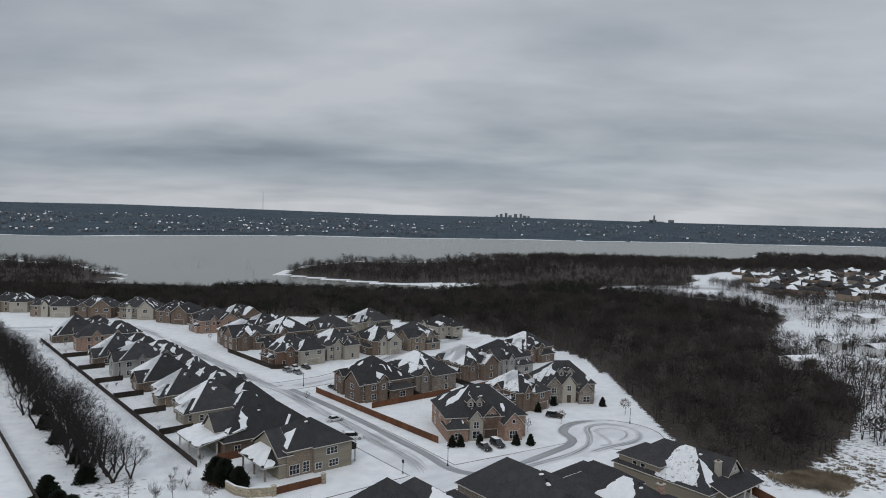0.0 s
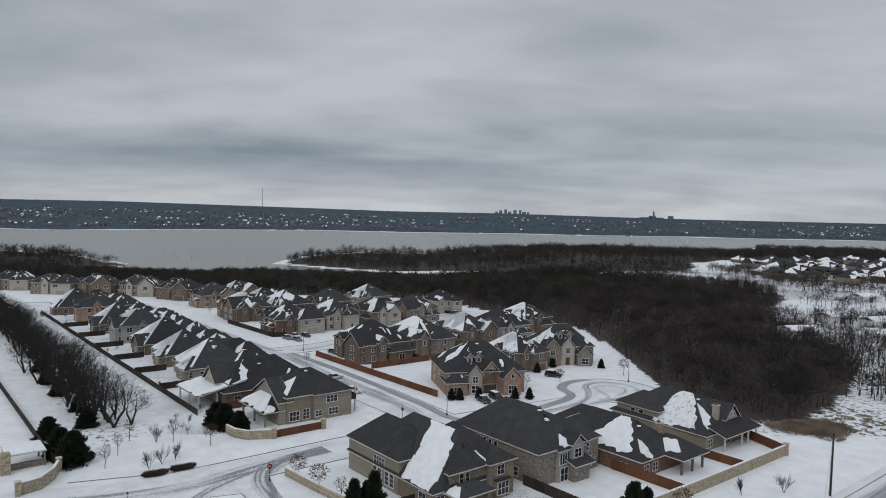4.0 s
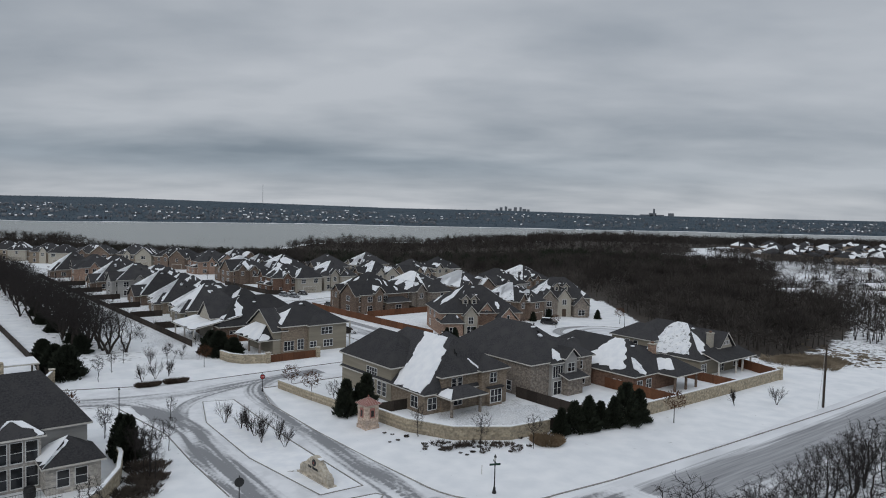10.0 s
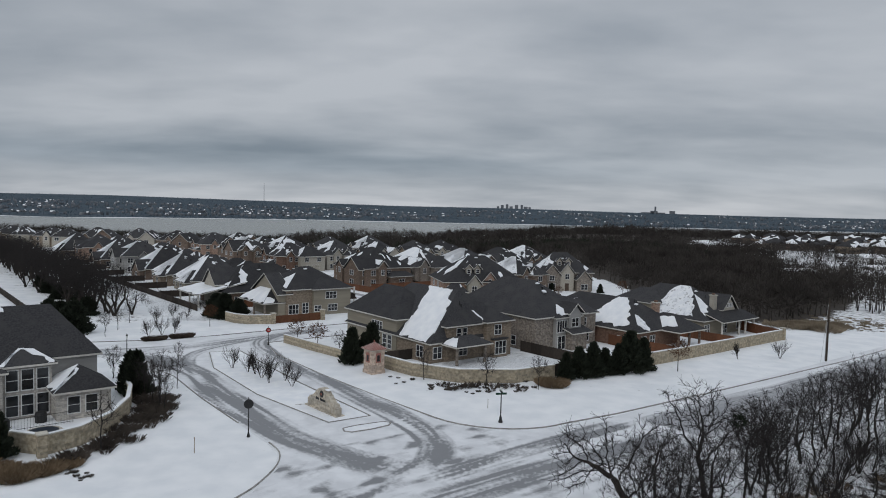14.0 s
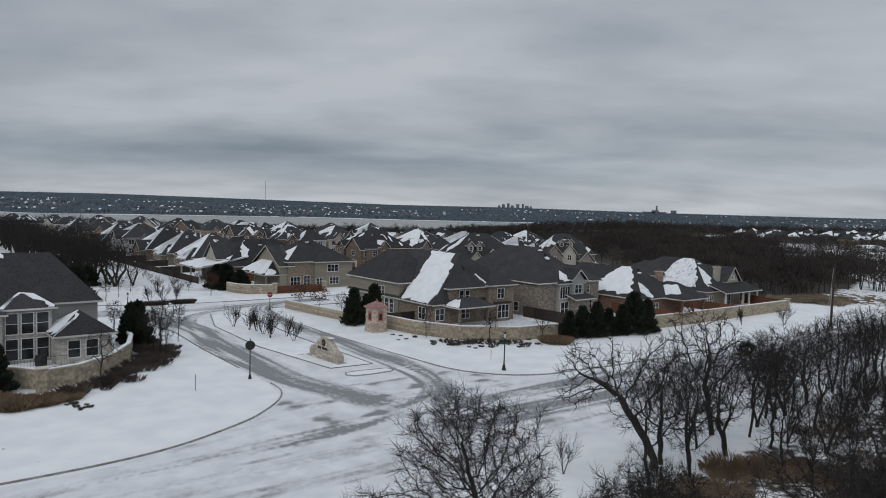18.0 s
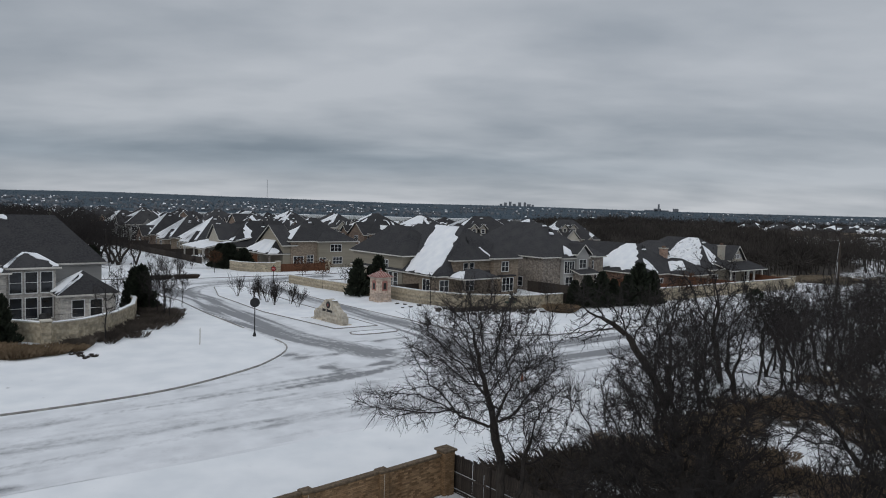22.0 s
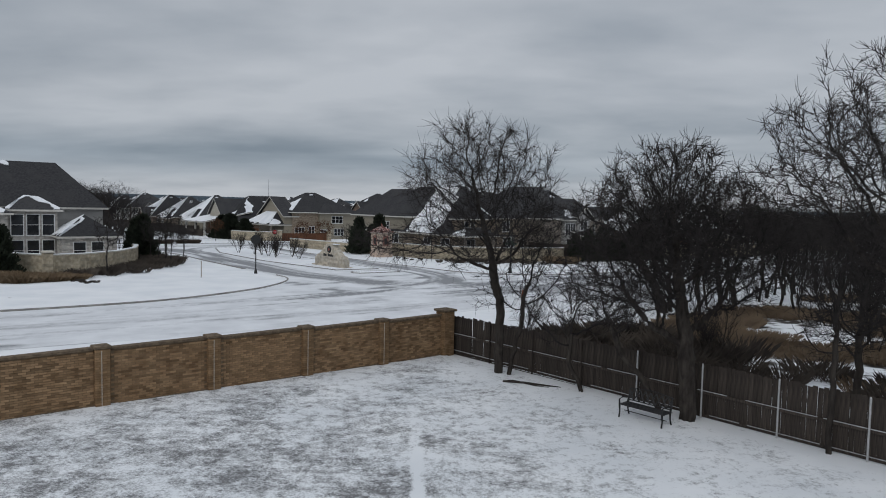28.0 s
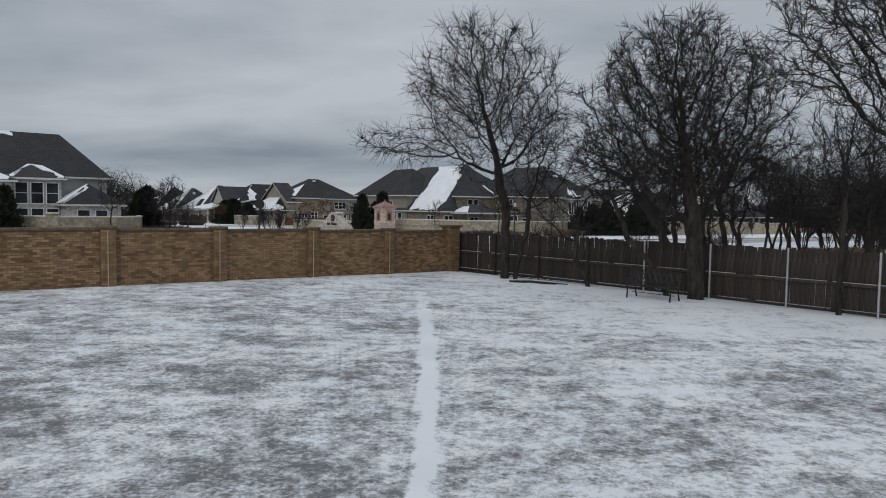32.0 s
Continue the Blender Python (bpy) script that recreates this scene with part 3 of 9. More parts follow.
# main road, with the mouth of the entry boulevard
plan_sheet("road", [(-160, 33), (420, 33), (420, 46.3), (66, 47.4), (20, 47.4), (10, 46.2), (-160, 46.5)], ROAD_SNOW, 0.008, "wide main road under packed and scraped snow")
ENTRY_MOUTH = [(12, 46.4), (57, 47.4)] + arc(57.5, 58.5, 10, -95, -178, 8) + [(47.4, 68), (47.4, 82), (48.2, 98), (51.5, 108), (30, 108), (30.5, 98), (29.6, 80), (28.8, 62), (28.8, 60.4), (28.1, 56.9), (26.2, 53.9), (22.9, 50.9), (19.1, 48.7), (14.6, 47.2)]
plan_sheet("road", ENTRY_MOUTH, ROAD_SNOW, 0.035, "snowy entry boulevard with tyre tracks")
plan_sheet("road", [(-60, 118), (-60, 126), (10, 126.5), (30, 119), (50, 117.6), (90, 117.6), (99, 117), (133, 114), (133, 104.5), (98, 107), (52, 107.5), (30, 107.5), (14, 112)], ROAD_SNOW, 0.05, "snowy residential street with tyre tracks")
plan_sheet("road", arc(148.3, 111, 12.2, 0, 350, 28), ROAD_SNOW, 0.065, "snowy turning circle with curved tyre tracks")
plan_sheet("road", [(88, 116), (99, 116), (100.5, 140), (101.5, 170), (99.5, 205), (98.5, 300), (99, 335), (90, 352), (30, 372), (28, 362), (84, 342), (90, 330), (90, 180), (88, 150)], ROAD_SNOW, 0.042, "snowy residential street with tyre tracks")
plan_sheet("road", [(98, 196), (120, 197), (135, 203), (158, 215), (186, 228), (206, 226), (218, 236), (212, 248), (196, 246), (182, 238), (154, 224.5), (132, 212), (116, 207), (98, 206)], ROAD_SNOW, 0.055, "snowy residential street with tyre tracks")


def kerb(line_ab, label="snow-dusted concrete kerb", closed=False, h=0.12, w=0.12):
    """A kerb along a line of the plan."""
    bm = bmesh.new()
    pts = list(line_ab) + ([line_ab[0]] if closed else [])
    fine = [pts[0]]
    for p, q in zip(pts, pts[1:]):
        n = max(1, int(math.dist(p, q) / 10))
        fine += [(p[0] + (q[0] - p[0]) * i / n, p[1] + (q[1] - p[1]) * i / n) for i in range(1, n + 1)]
    prof = ((-w / 2, -0.05), (-w / 2, h), (w / 2 - 0.03, h), (w / 2, h - 0.04), (w / 2, -0.05))
    rings = []
    for i, p in enumerate(fine):
        q0, q1 = fine[max(i - 1, 0)], fine[min(i + 1, len(fine) - 1)]
        d = Vector((q1[0] - q0[0], q1[1] - q0[1])).normalized()
        z = G(*W(*p))
        rings.append([bm.verts.new((p[0] - d.y * o, p[1] + d.x * o, z + hh)) for o, hh in prof])
    for r0, r1 in zip(rings, rings[1:]):
        for k in range(len(prof) - 1):
            bm.faces.new((r0[k], r0[k + 1], r1[k + 1], r1[k]))
    me = bpy.data.meshes.new("kerb")
    bm.to_mesh(me)
    bm.free()
    ob = new("kerb", me)
    ob.matrix_basis = pose(0, 0, 0, 0, 0, 40)
    finish(ob, M["concrete"])
    return tagged(ob, label, "kerb", kind="structure")


kerb([(420, 46.3), (124, 45.2), (84, 46.7), (66, 47.6), (57, 48.6)] + arc(57.5, 58.5, 10, -95, -178, 8) + [(47.2, 68), (47.2, 82), (48.0, 98), (51.0, 107.4), (62, 107.3), (98, 106.8)])
kerb([(-160, 46.7), (0, 46.7)] + [tuple(p) for p in smooth_line([(2, 46.7), (10.5, 46.8), (16, 47.7), (21.8, 50.3), (24.6, 52.3), (27.2, 54.9), (28.7, 57.6), (29.1, 60.6)], 1.0)])
kerb([(29.2, 68), (29.6, 80), (30.5, 92), (28.5, 109), (14, 113)], h=0.085)
kerb([(24, 123), (39, 117.8), (67, 118), (88, 118), (88.5, 141), (90, 180), (90, 330)])
kerb(arc(148.3, 111, 12.3, -148, 165, 24) + [(134, 113), (100, 117.5), (101.5, 140), (102, 170), (100.5, 196), (120, 197), (136, 203)])
kerb([(98, 300), (98.7, 207), (116, 207.5), (132, 212.5), (154, 225), (182, 238.5)])
MEDIAN = [(37, 63), (42, 62.6), (42.6, 81), (44.4, 103), (40, 104.5), (36.6, 94), (35.6, 77.5)]
kerb(MEDIAN, closed=True)
plan_sheet("median", MEDIAN, M["snow"], 0.12, "snow-covered planted median")
NOSE = [(36.8, 59.5), (37.2, 60.4), (38.8, 60.5), (42.0, 60.0), (42.4, 59.2), (41.7, 58.6), (39.4, 58.5), (37.3, 58.8)]
kerb(NOSE, closed=True)
plan_sheet("median", NOSE, M["snow"], 0.12, "small snow-covered traffic island")

# driven lanes
track([(-160, 43.5), (-60, 43.5), (-24, 43.5)], 2.2, 0.75, "faint grey lane on the main road")
track([(-160, 38.5), (-60, 38.5), (-24, 38.5)], 2.6, 0.66, "faint grey lane on the main road")
track([(65.4, 40.6), (80, 40.5), (110, 39.8), (200, 39.5), (420, 39.5)], 6.0, (1.2, 1.7), "grey scraped lanes on the main road", 0.006)
track([(96.2, 300), (96.6, 250), (97, 212), (98, 195), (96.6, 173), (96, 155), (95, 138), (94, 126), (91, 117), (84, 113.4)], 3.4, 0.85)
track([(100.2, 206), (101.2, 190), (100.9, 160), (99.8, 141), (98.9, 127), (97.6, 116), (101, 109.8), (110, 109.2), (121, 110.4), (132, 112), (136.4, 115.2), (138.2, 119.5), (144, 122.8), (151, 122.6), (157.6, 118.6)], 1.7, 1.5, "wet bare asphalt along the gutter")
track([(92, 112), (102, 108.2), (117, 107.4), (127, 107.2), (135.5, 109.2), (141.5, 113.5), (147, 118.6), (153.5, 117.5), (156, 111.5), (152, 106), (146, 104.4), (138, 105.4), (128, 105)], 1.7, 0.85, "curved tyre tracks round the turning circle")
track([(136, 108), (140.5, 106.6), (143.8, 110.6), (146.4, 115.4), (151, 114.8), (152.6, 110.6), (148.6, 107.6), (143, 107)], 1.2, 0.7, "curved tyre tracks round the turning circle")
track([(97.5, 199), (103, 200), (122, 203), (143, 214), (160, 223.5), (186, 234), (206, 236)], 3.2, 0.75)
track([(96, 300), (95.6, 332), (86, 347), (30, 367)], 3.0, 0.8)


def wear_material():
    """Packed snow, rubbed down to wet grey ice where tyres and the plough went."""
    m = mat("worn_road_snow", (0.66, 0.67, 0.69), (0.8, 0.81, 0.83), scale=0.5, rough=0.55, bump=0.15, bscale=5, tint=0, spec=0.3, detail=7)
    nt = m.node_tree
    N, L = nt.nodes.new, nt.links.new
    bs = nt.nodes["Principled BSDF"]
    at, n, ad, mr, mx, cr, tc = N("ShaderNodeAttribute"), N("ShaderNodeTexNoise"), N("ShaderNodeMath"), N("ShaderNodeMapRange"), N("ShaderNodeMix"), N("ShaderNodeValToRGB"), N("ShaderNodeTexCoord")
    at.attribute_name = "wear"
    n.inputs["Scale"].default_value, n.inputs["Detail"].default_value, n.inputs["Roughness"].default_value = 1.6, 8, 0.7
    L(tc.outputs["Object"], n.inputs[0])
    ad.operation = "MULTIPLY_ADD"
    L(n.outputs[0], ad.inputs[0]), L(at.outputs["Fac"], ad.inputs[2])
    ad.inputs[1].default_value = 0.7
    mr.inputs["From Min"].default_value, mr.inputs["From Max"].default_value, mr.inputs["To Max"].default_value = 0.58, 1.05, 0.95
    L(ad.outputs[0], mr.inputs[0])
    cr.color_ramp.elements[0].color, cr.color_ramp.elements[1].color = (0.46, 0.465, 0.48, 1), (0.2, 0.205, 0.215, 1)
    cr.color_ramp.elements[0].position, cr.color_ramp.elements[1].position = 0.7, 1.35
    L(ad.outputs[0], cr.inputs[0])
    mx.data_type = "RGBA"
    L(mr.outputs[0], mx.inputs[0]), L(bs.inputs["Base Color"].links[0].from_socket, mx.inputs[6]), L(cr.outputs[0], mx.inputs[7])
    L(mx.outputs[2], bs.inputs["Base Color"])
    return m


def junction():
    """The driven surface of the entry boulevard, its mouth and the crossing of the residential street, as one sheet."""
    strokes = [  # line, half width, wear
        ([(28.5, 114), (32.2, 102), (33.1, 92), (32.4, 85), (31.6, 73), (31.4, 62), (32.4, 56), (33.6, 51), (36, 46)], 3.0, 1.0),
        ([(90, 113.5), (70, 113.2), (56, 112.4), (49.6, 106), (47.6, 92), (46.4, 82), (45.2, 70), (44.2, 60), (43.2, 54), (41, 49.5), (36, 45.5)], 2.6, 0.95),
        ([(29.4, 92), (29.6, 79), (29.8, 70), (30.6, 64)], 0.8, 1.3),
        ([(33.1, 88), (34.4, 98), (38, 105), (46, 109.5), (58, 113)], 1.5, 0.8),
        ([(33.4, 94), (33.2, 102), (28, 110), (18, 114.5)], 1.4, 0.8),
        ([(-28, 121.4), (10, 119), (28, 112.5), (40, 110.6), (54, 112.4), (74, 114.2), (92, 113)], 3.0, 0.72),
        ([(46.0, 68), (45.4, 60), (43.4, 53), (38.5, 48.6), (30, 44.6), (18, 43)], 1.0, 0.85),
        ([(44.2, 66), (43.8, 58), (41.6, 52.4), (37, 48), (30, 46)], 0.8, 0.8),
        ([(31.2, 60), (32, 54), (35.5, 49.4), (42, 45.6), (56, 43)], 1.1, 0.75),
        ([(25, 50.2), (28.6, 51.8), (32, 54)], 2.0, 0.75),
        ([(30, 49), (34.5, 50.6), (38, 52.6)], 1.6, 0.75),
        ([(34, 44), (44, 44.6), (58, 44.9), (66, 44.9)], 1.9, 0.95),
        ([(30, 40.4), (42, 40.3), (55, 39.6), (66, 39.2)], 2.6, 1.0),
        ([(-30, 43.6), (4, 43.6), (20, 44.4), (32, 45.4)], 1.5, 0.62),
        ([(-30, 39.6), (10, 39.8), (30, 40.2)], 1.9, 0.55),
        ([(-30, 36.4), (20, 36.6), (66, 36.6)], 1.2, 0.5),
    ]
    c = 0.3
    na, nb = int(96 / c) + 1, int(86 / c) + 1
    main = [(-30, 33.2), (66, 33.2), (66, 46.4), (57, 47.4), (20, 47.4), (12, 46.3), (-30, 46.5)]
    cross = [(-30, 118.6), (-30, 123.6), (10, 125), (29, 118.6), (50, 117.4), (66, 117.4), (66, 108), (52, 108), (30, 108), (14, 113)]
    A = np.array([(-30 + c * i, 33 + c * j) for j in range(nb) for i in range(na)])
    keep = [inside(main, a, b) or inside(ENTRY_MOUTH, a, b) or inside(cross, a, b) for a, b in A]
    keep = [k and not (inside(MEDIAN, a, b) or inside(NOSE, a, b)) for k, (a, b) in zip(keep, A)]
    idx = np.flatnonzero(keep)
    P = A[idx]
    wear = np.array([0.62 * max(0.0, noise.noise((a / 5, b / 0.9, 3)) + 0.12) + (0.95 if 24 < a < 50 and b > 44 else 0.35) * max(0.0, noise.noise((a / 2.6, b / 1.7, 8)) + 0.03) if b < 56 else 0.12 for a, b in P])
    for k, (pts, half, gain) in enumerate(strokes):
        ln = np.array([tuple(p) for p in smooth_line(pts, 0.8)])
        cum = np.concatenate([[0], np.cumsum(np.linalg.norm(np.diff(ln, axis=0), axis=1))])
        near = np.flatnonzero((P[:, 0] > ln[:, 0].min() - half) & (P[:, 0] < ln[:, 0].max() + half) & (P[:, 1] > ln[:, 1].min() - half) & (P[:, 1] < ln[:, 1].max() + half))
        d = P[near][:, None] - ln[None]
        dist = np.linalg.norm(d, axis=2)
        at = dist.argmin(1)
        dist = dist[np.arange(len(at)), at]
        tan = np.gradient(ln, axis=0)
        side = np.sign(d[np.arange(len(at)), at, 0] * tan[at, 1] - d[np.arange(len(at)), at, 1] * tan[at, 0])
        for v, q, i, sg in zip(near, dist, at, side):
            if q > half:
                continue
            x, y = cum[i], q * sg
            ends = min(1.0, x / 5 + 0.05, (cum[-1] - x) / 5 + 0.05)
            w = gain * ends * (1 - (q / half) ** 3) * (0.72 + 0.75 * noise.noise((x * 0.06, y * 2.1, k)) + 0.4 * noise.noise((x * 0.11, y * 0.6, k + 9)))
            wear[v] = max(wear[v], w)
    slot = {int(g): n for n, g in enumerate(idx)}
    F = []
    for g in idx:
        q = (int(g), int(g) + 1, int(g) + na + 1, int(g) + na)
        if all(k in slot for k in q) and (g + 1) % na:
            F.append(tuple(slot[k] for k in q))
    count = np.bincount(np.array(F).ravel(), minlength=len(idx))
    V = [(a, b, G(*W(a, b)) + (0.08 if count[n] == 4 else 0.01)) for n, (a, b) in enumerate(P)]
    ob = raw("road", V, F, wear_material())
    at = ob.data.attributes.new("wear", "FLOAT", "POINT")
    at.data.foreach_set("value", wear.tolist())
    ob.matrix_basis = pose(0, 0, 0, 0, 0, 40)
    tagged(ob, "packed snow of the junction rubbed grey by tyres", "road", kind="structure")


junction()


# ---- houses ----
OVER = 0.45
FASCIA = 0.2
_win_cache = {}


def plate(xs, zs, holes, y0, y1):
    """One connected plate on grid lines xs, zs with the named cells open, from y0 (front) to y1."""
    bm = bmesh.new()
    F_ = {(i, j): bm.verts.new((x, y0, z)) for i, x in enumerate(xs) for j, z in enumerate(zs)}
    B_ = {(i, j): bm.verts.new((x, y1, z)) for i, x in enumerate(xs) for j, z in enumerate(zs)}
    full = {(i, j) for i in range(len(xs) - 1) for j in range(len(zs) - 1)} - set(holes)
    for i, j in full:
        c = [(i, j), (i + 1, j), (i + 1, j + 1), (i, j + 1)]
        bm.faces.new([F_[k] for k in c])
        bm.faces.new([B_[k] for k in c[::-1]])
        for (p, q), nb in (((c[0], c[1]), (i, j - 1)), ((c[1], c[2]), (i + 1, j)), ((c[2], c[3]), (i, j + 1)), ((c[3], c[0]), (i - 1, j))):
            if nb not in full:
                bm.faces.new((F_[q], F_[p], B_[p], B_[q]))
    bmesh.ops.delete(bm, geom=[v for v in bm.verts if not v.link_faces], context="VERTS")
    return bm


def face_pose(face, blk, u, z):
    """Place on a wall: u from the wall's left end as one faces it."""
    x0, y0, x1, y1 = blk[:4]
    if face == "S":
        return pose(x0 + u, y0, z)
    if face == "W":
        return pose(x0, y1 - u, z, 0, 0, -90)
    if face == "E":
        return pose(x1, y0 + u, z, 0, 0, 90)
    return pose(x1 - u, y1, z, 0, 0, 180)


def window(h, face, blk, u, z, w, hh, nx=1, nz=2, frame_mat="white"):
    """A window with frame, bars and panes, its middle at u and its sill at z."""
    key = (round(w, 2), round(hh, 2), nx, nz, frame_mat)
    if key not in _win_cache:
        f = 0.075
        xs, zs = [-w / 2 - f, -w / 2], [-f - 0.03, 0]
        for i in range(1, nx):
            xs += [-w / 2 + w * i / nx - 0.035, -w / 2 + w * i / nx + 0.035]
        for j in range(1, nz):
            zs += [hh * j / nz - 0.022, hh * j / nz + 0.022]
        xs += [w / 2, w / 2 + f]
        zs += [hh, hh + f]
        holes = [(2 * i + 1, 2 * j + 1) for i in range(nx) for j in range(nz)]
        me = bpy.data.meshes.new("window")
        bm = plate(xs, zs, holes, -0.07, 0.03)
        bm.to_mesh(me)
        bm.free()
        me.materials.append(M[frame_mat])
        mp_ = bpy.data.meshes.new("pane")
        bm = boxes((-w / 2, -0.02, 0, w / 2, 0.05, hh))
        bm.to_mesh(mp_)
        bm.free()
        mp_.materials.append(M["glass"])
        _win_cache[key] = (me, mp_)
    me, mp_ = _win_cache[key]
    win = shared("window", me, h, face_pose(face, blk, u, z))
    shared("pane", mp_, win, Matrix.Identity(4))
    return win


def garage_door(h, face, blk, u, w=4.9, hh=2.2):
    bm = plate([-w / 2 - 0.12, -w / 2, w / 2, w / 2 + 0.12], [0, hh, hh + 0.12], [(1, 0)], -0.05, 0.02)
    fr = part("garage_frame", bm, M["trim"], h)
    fr.matrix_basis = face_pose(face, blk, u, 0)
    bm = boxes((-w / 2, -0.012, 0, w / 2, 0.02, hh))
    bmesh.ops.subdivide_edges(bm, edges=bm.edges[:], cuts=3, use_grid_fill=True)
    bm.normal_update()
    fr_ = [q for q in bm.faces if q.normal.y < -0.9]
    bmesh.ops.inset_individual(bm, faces=fr_, thickness=0.05, depth=-0.015)
    g = part("garage_door", bm, M["garage"], h, "dark stained panelled garage door")
    g.matrix_basis = face_pose(face, blk, u, 0)


def roof_slopes(blk):
    """Corners of each roof slope, from the eave's left end anticlockwise as seen from outside."""
    x0, y0, x1, y1, ze, kind, p = blk[:7]
    X0, Y0, X1, Y1 = x0 - OVER, y0 - OVER, x1 + OVER, y1 + OVER
    z = ze + FASCIA - 0.05
    w, d = X1 - X0, Y1 - Y0
    xc, yc = (X0 + X1) / 2, (Y0 + Y1) / 2
    A, B, C, D = (X0, Y0, z), (X1, Y0, z), (X1, Y1, z), (X0, Y1, z)
    if kind == "hip":
        if w >= d:
            r0, r1 = (X0 + d / 2, yc, z + p * d / 2), (X1 - d / 2 * (blk[8] if len(blk) > 8 else 1), yc, z + p * d / 2)
        else:
            r0, r1 = (xc, Y0 + w / 2 * (blk[8] if len(blk) > 8 else 1), z + p * w / 2), (xc, Y1 - w / 2, z + p * w / 2)
        if w >= d:
            return {"S": [A, B, r1, r0], "E": [B, C, r1], "N": [C, D, r0, r1], "W": [D, A, r0]}
        return {"S": [A, B, r0], "E": [B, C, r1, r0], "N": [C, D, r1], "W": [D, A, r0, r1]}
    if kind == "gx":
        r0, r1 = (X0, yc, z + p * d / 2), (X1, yc, z + p * d / 2)
        return {"S": [A, B, r1, r0], "N": [C, D, r0, r1]}
    if kind == "gy":
        r0, r1 = (xc, Y0, z + p * w / 2), (xc, Y1, z + p * w / 2)
        return {"E": [B, C, r1, r0], "W": [D, A, r0, r1]}
    if kind == "shedW":
        t0, t1 = (X1, Y0, z + p * w), (X1, Y1, z + p * w)
        return {"W": [D, A, t0, t1]}
    t0, t1 = (X0, Y1, z + p * d), (X1, Y1, z + p * d)
    return {"S": [A, B, t1, t0]}


def block(h, blk):
    """Walls and roof over one rectangle of a house. blk: x0, y0, x1, y1, eave, roof kind, pitch, wall material (or None for posts)."""
    x0, y0, x1, y1, ze, kind, p, wall = blk[:8]
    sl = roof_slopes(blk)
    bm = bmesh.new()
    zt = ze - 0.05
    base = -0.9
    if wall:
        if kind == "gx":
            zr = zt + p * ((y1 - y0) / 2 + OVER)
            yc = (y0 + y1) / 2
            prism(bm, [(x0, y0, base), (x0, y1, base), (x0, y1, zt), (x0, yc, zr - p * 0.1), (x0, y0, zt)], (x1 - x0, 0, 0))
        elif kind == "gy":
            zr = zt + p * ((x1 - x0) / 2 + OVER)
            xc = (x0 + x1) / 2
            prism(bm, [(x1, y0, base), (x0, y0, base), (x0, y0, zt), (xc, y0, zr - p * 0.1), (x1, y0, zt)], (0, y1 - y0, 0))
        elif kind.startswith("shed"):
            box(bm, x0, y0, base, x1, y1, zt)
        else:
            box(bm, x0, y0, base, x1, y1, zt)
        part("wall", bm, M[wall], h)
        bm = bmesh.new()
    X0, Y0, X1, Y1 = x0 - OVER, y0 - OVER, x1 + OVER, y1 + OVER
    if kind == "hip":
        pts = {}
        def v(c):
            k = tuple(round(q, 4) for q in c)
            if k not in pts:
                pts[k] = bm.verts.new(c)
            return pts[k]
        low = [v((X0, Y0, zt)), v((X1, Y0, zt)), v((X1, Y1, zt)), v((X0, Y1, zt))]
        for poly in sl.values():
            q = []
            for c in poly:
                if v(c) not in q:
                    q.append(v(c))
            if len(q) > 2:
                bm.faces.new(q)
        bm.faces.new(low[::-1])
    else:
        for poly in sl.values():
            prism(bm, [(c[0], c[1], c[2] - 0.16) for c in poly], (0, 0, 0.16))
    part("roof", bm, M["roof"], h)
    bm = bmesh.new()
    z0, z1 = zt - 0.015, ze + FASCIA - 0.075
    if kind == "hip":
        t = 0.03
        bm.free()
        bm = plate([X0 - t, X0, X1, X1 + t], [Y0 - t, Y0, Y1, Y1 + t], [(1, 1)], z0, z1)
        for q in bm.verts:
            q.co = (q.co.x, q.co.z, q.co.y)
        bmesh.ops.reverse_faces(bm, faces=bm.faces[:])
        part("fascia", bm, M["trim"], h)
    else:
        for poly in sl.values():
            n = len(poly)
            for i in range(n):
                a, b = Vector(poly[i]), Vector(poly[(i + 1) % n])
                if i in (1, 3) or i == 0:
                    d = Vector((b.y - a.y, a.x - b.x, 0)).normalized() * 0.04
                    prism(bm, [a + d + Vector((0, 0, -0.2)), b + d + Vector((0, 0, -0.2)), b + d + Vector((0, 0, -0.015)), a + d + Vector((0, 0, -0.015))], -d * 0.9)
                    part("fascia", bm, M["trim"], h)
                    bm = bmesh.new()
        bm.free()
    return sl


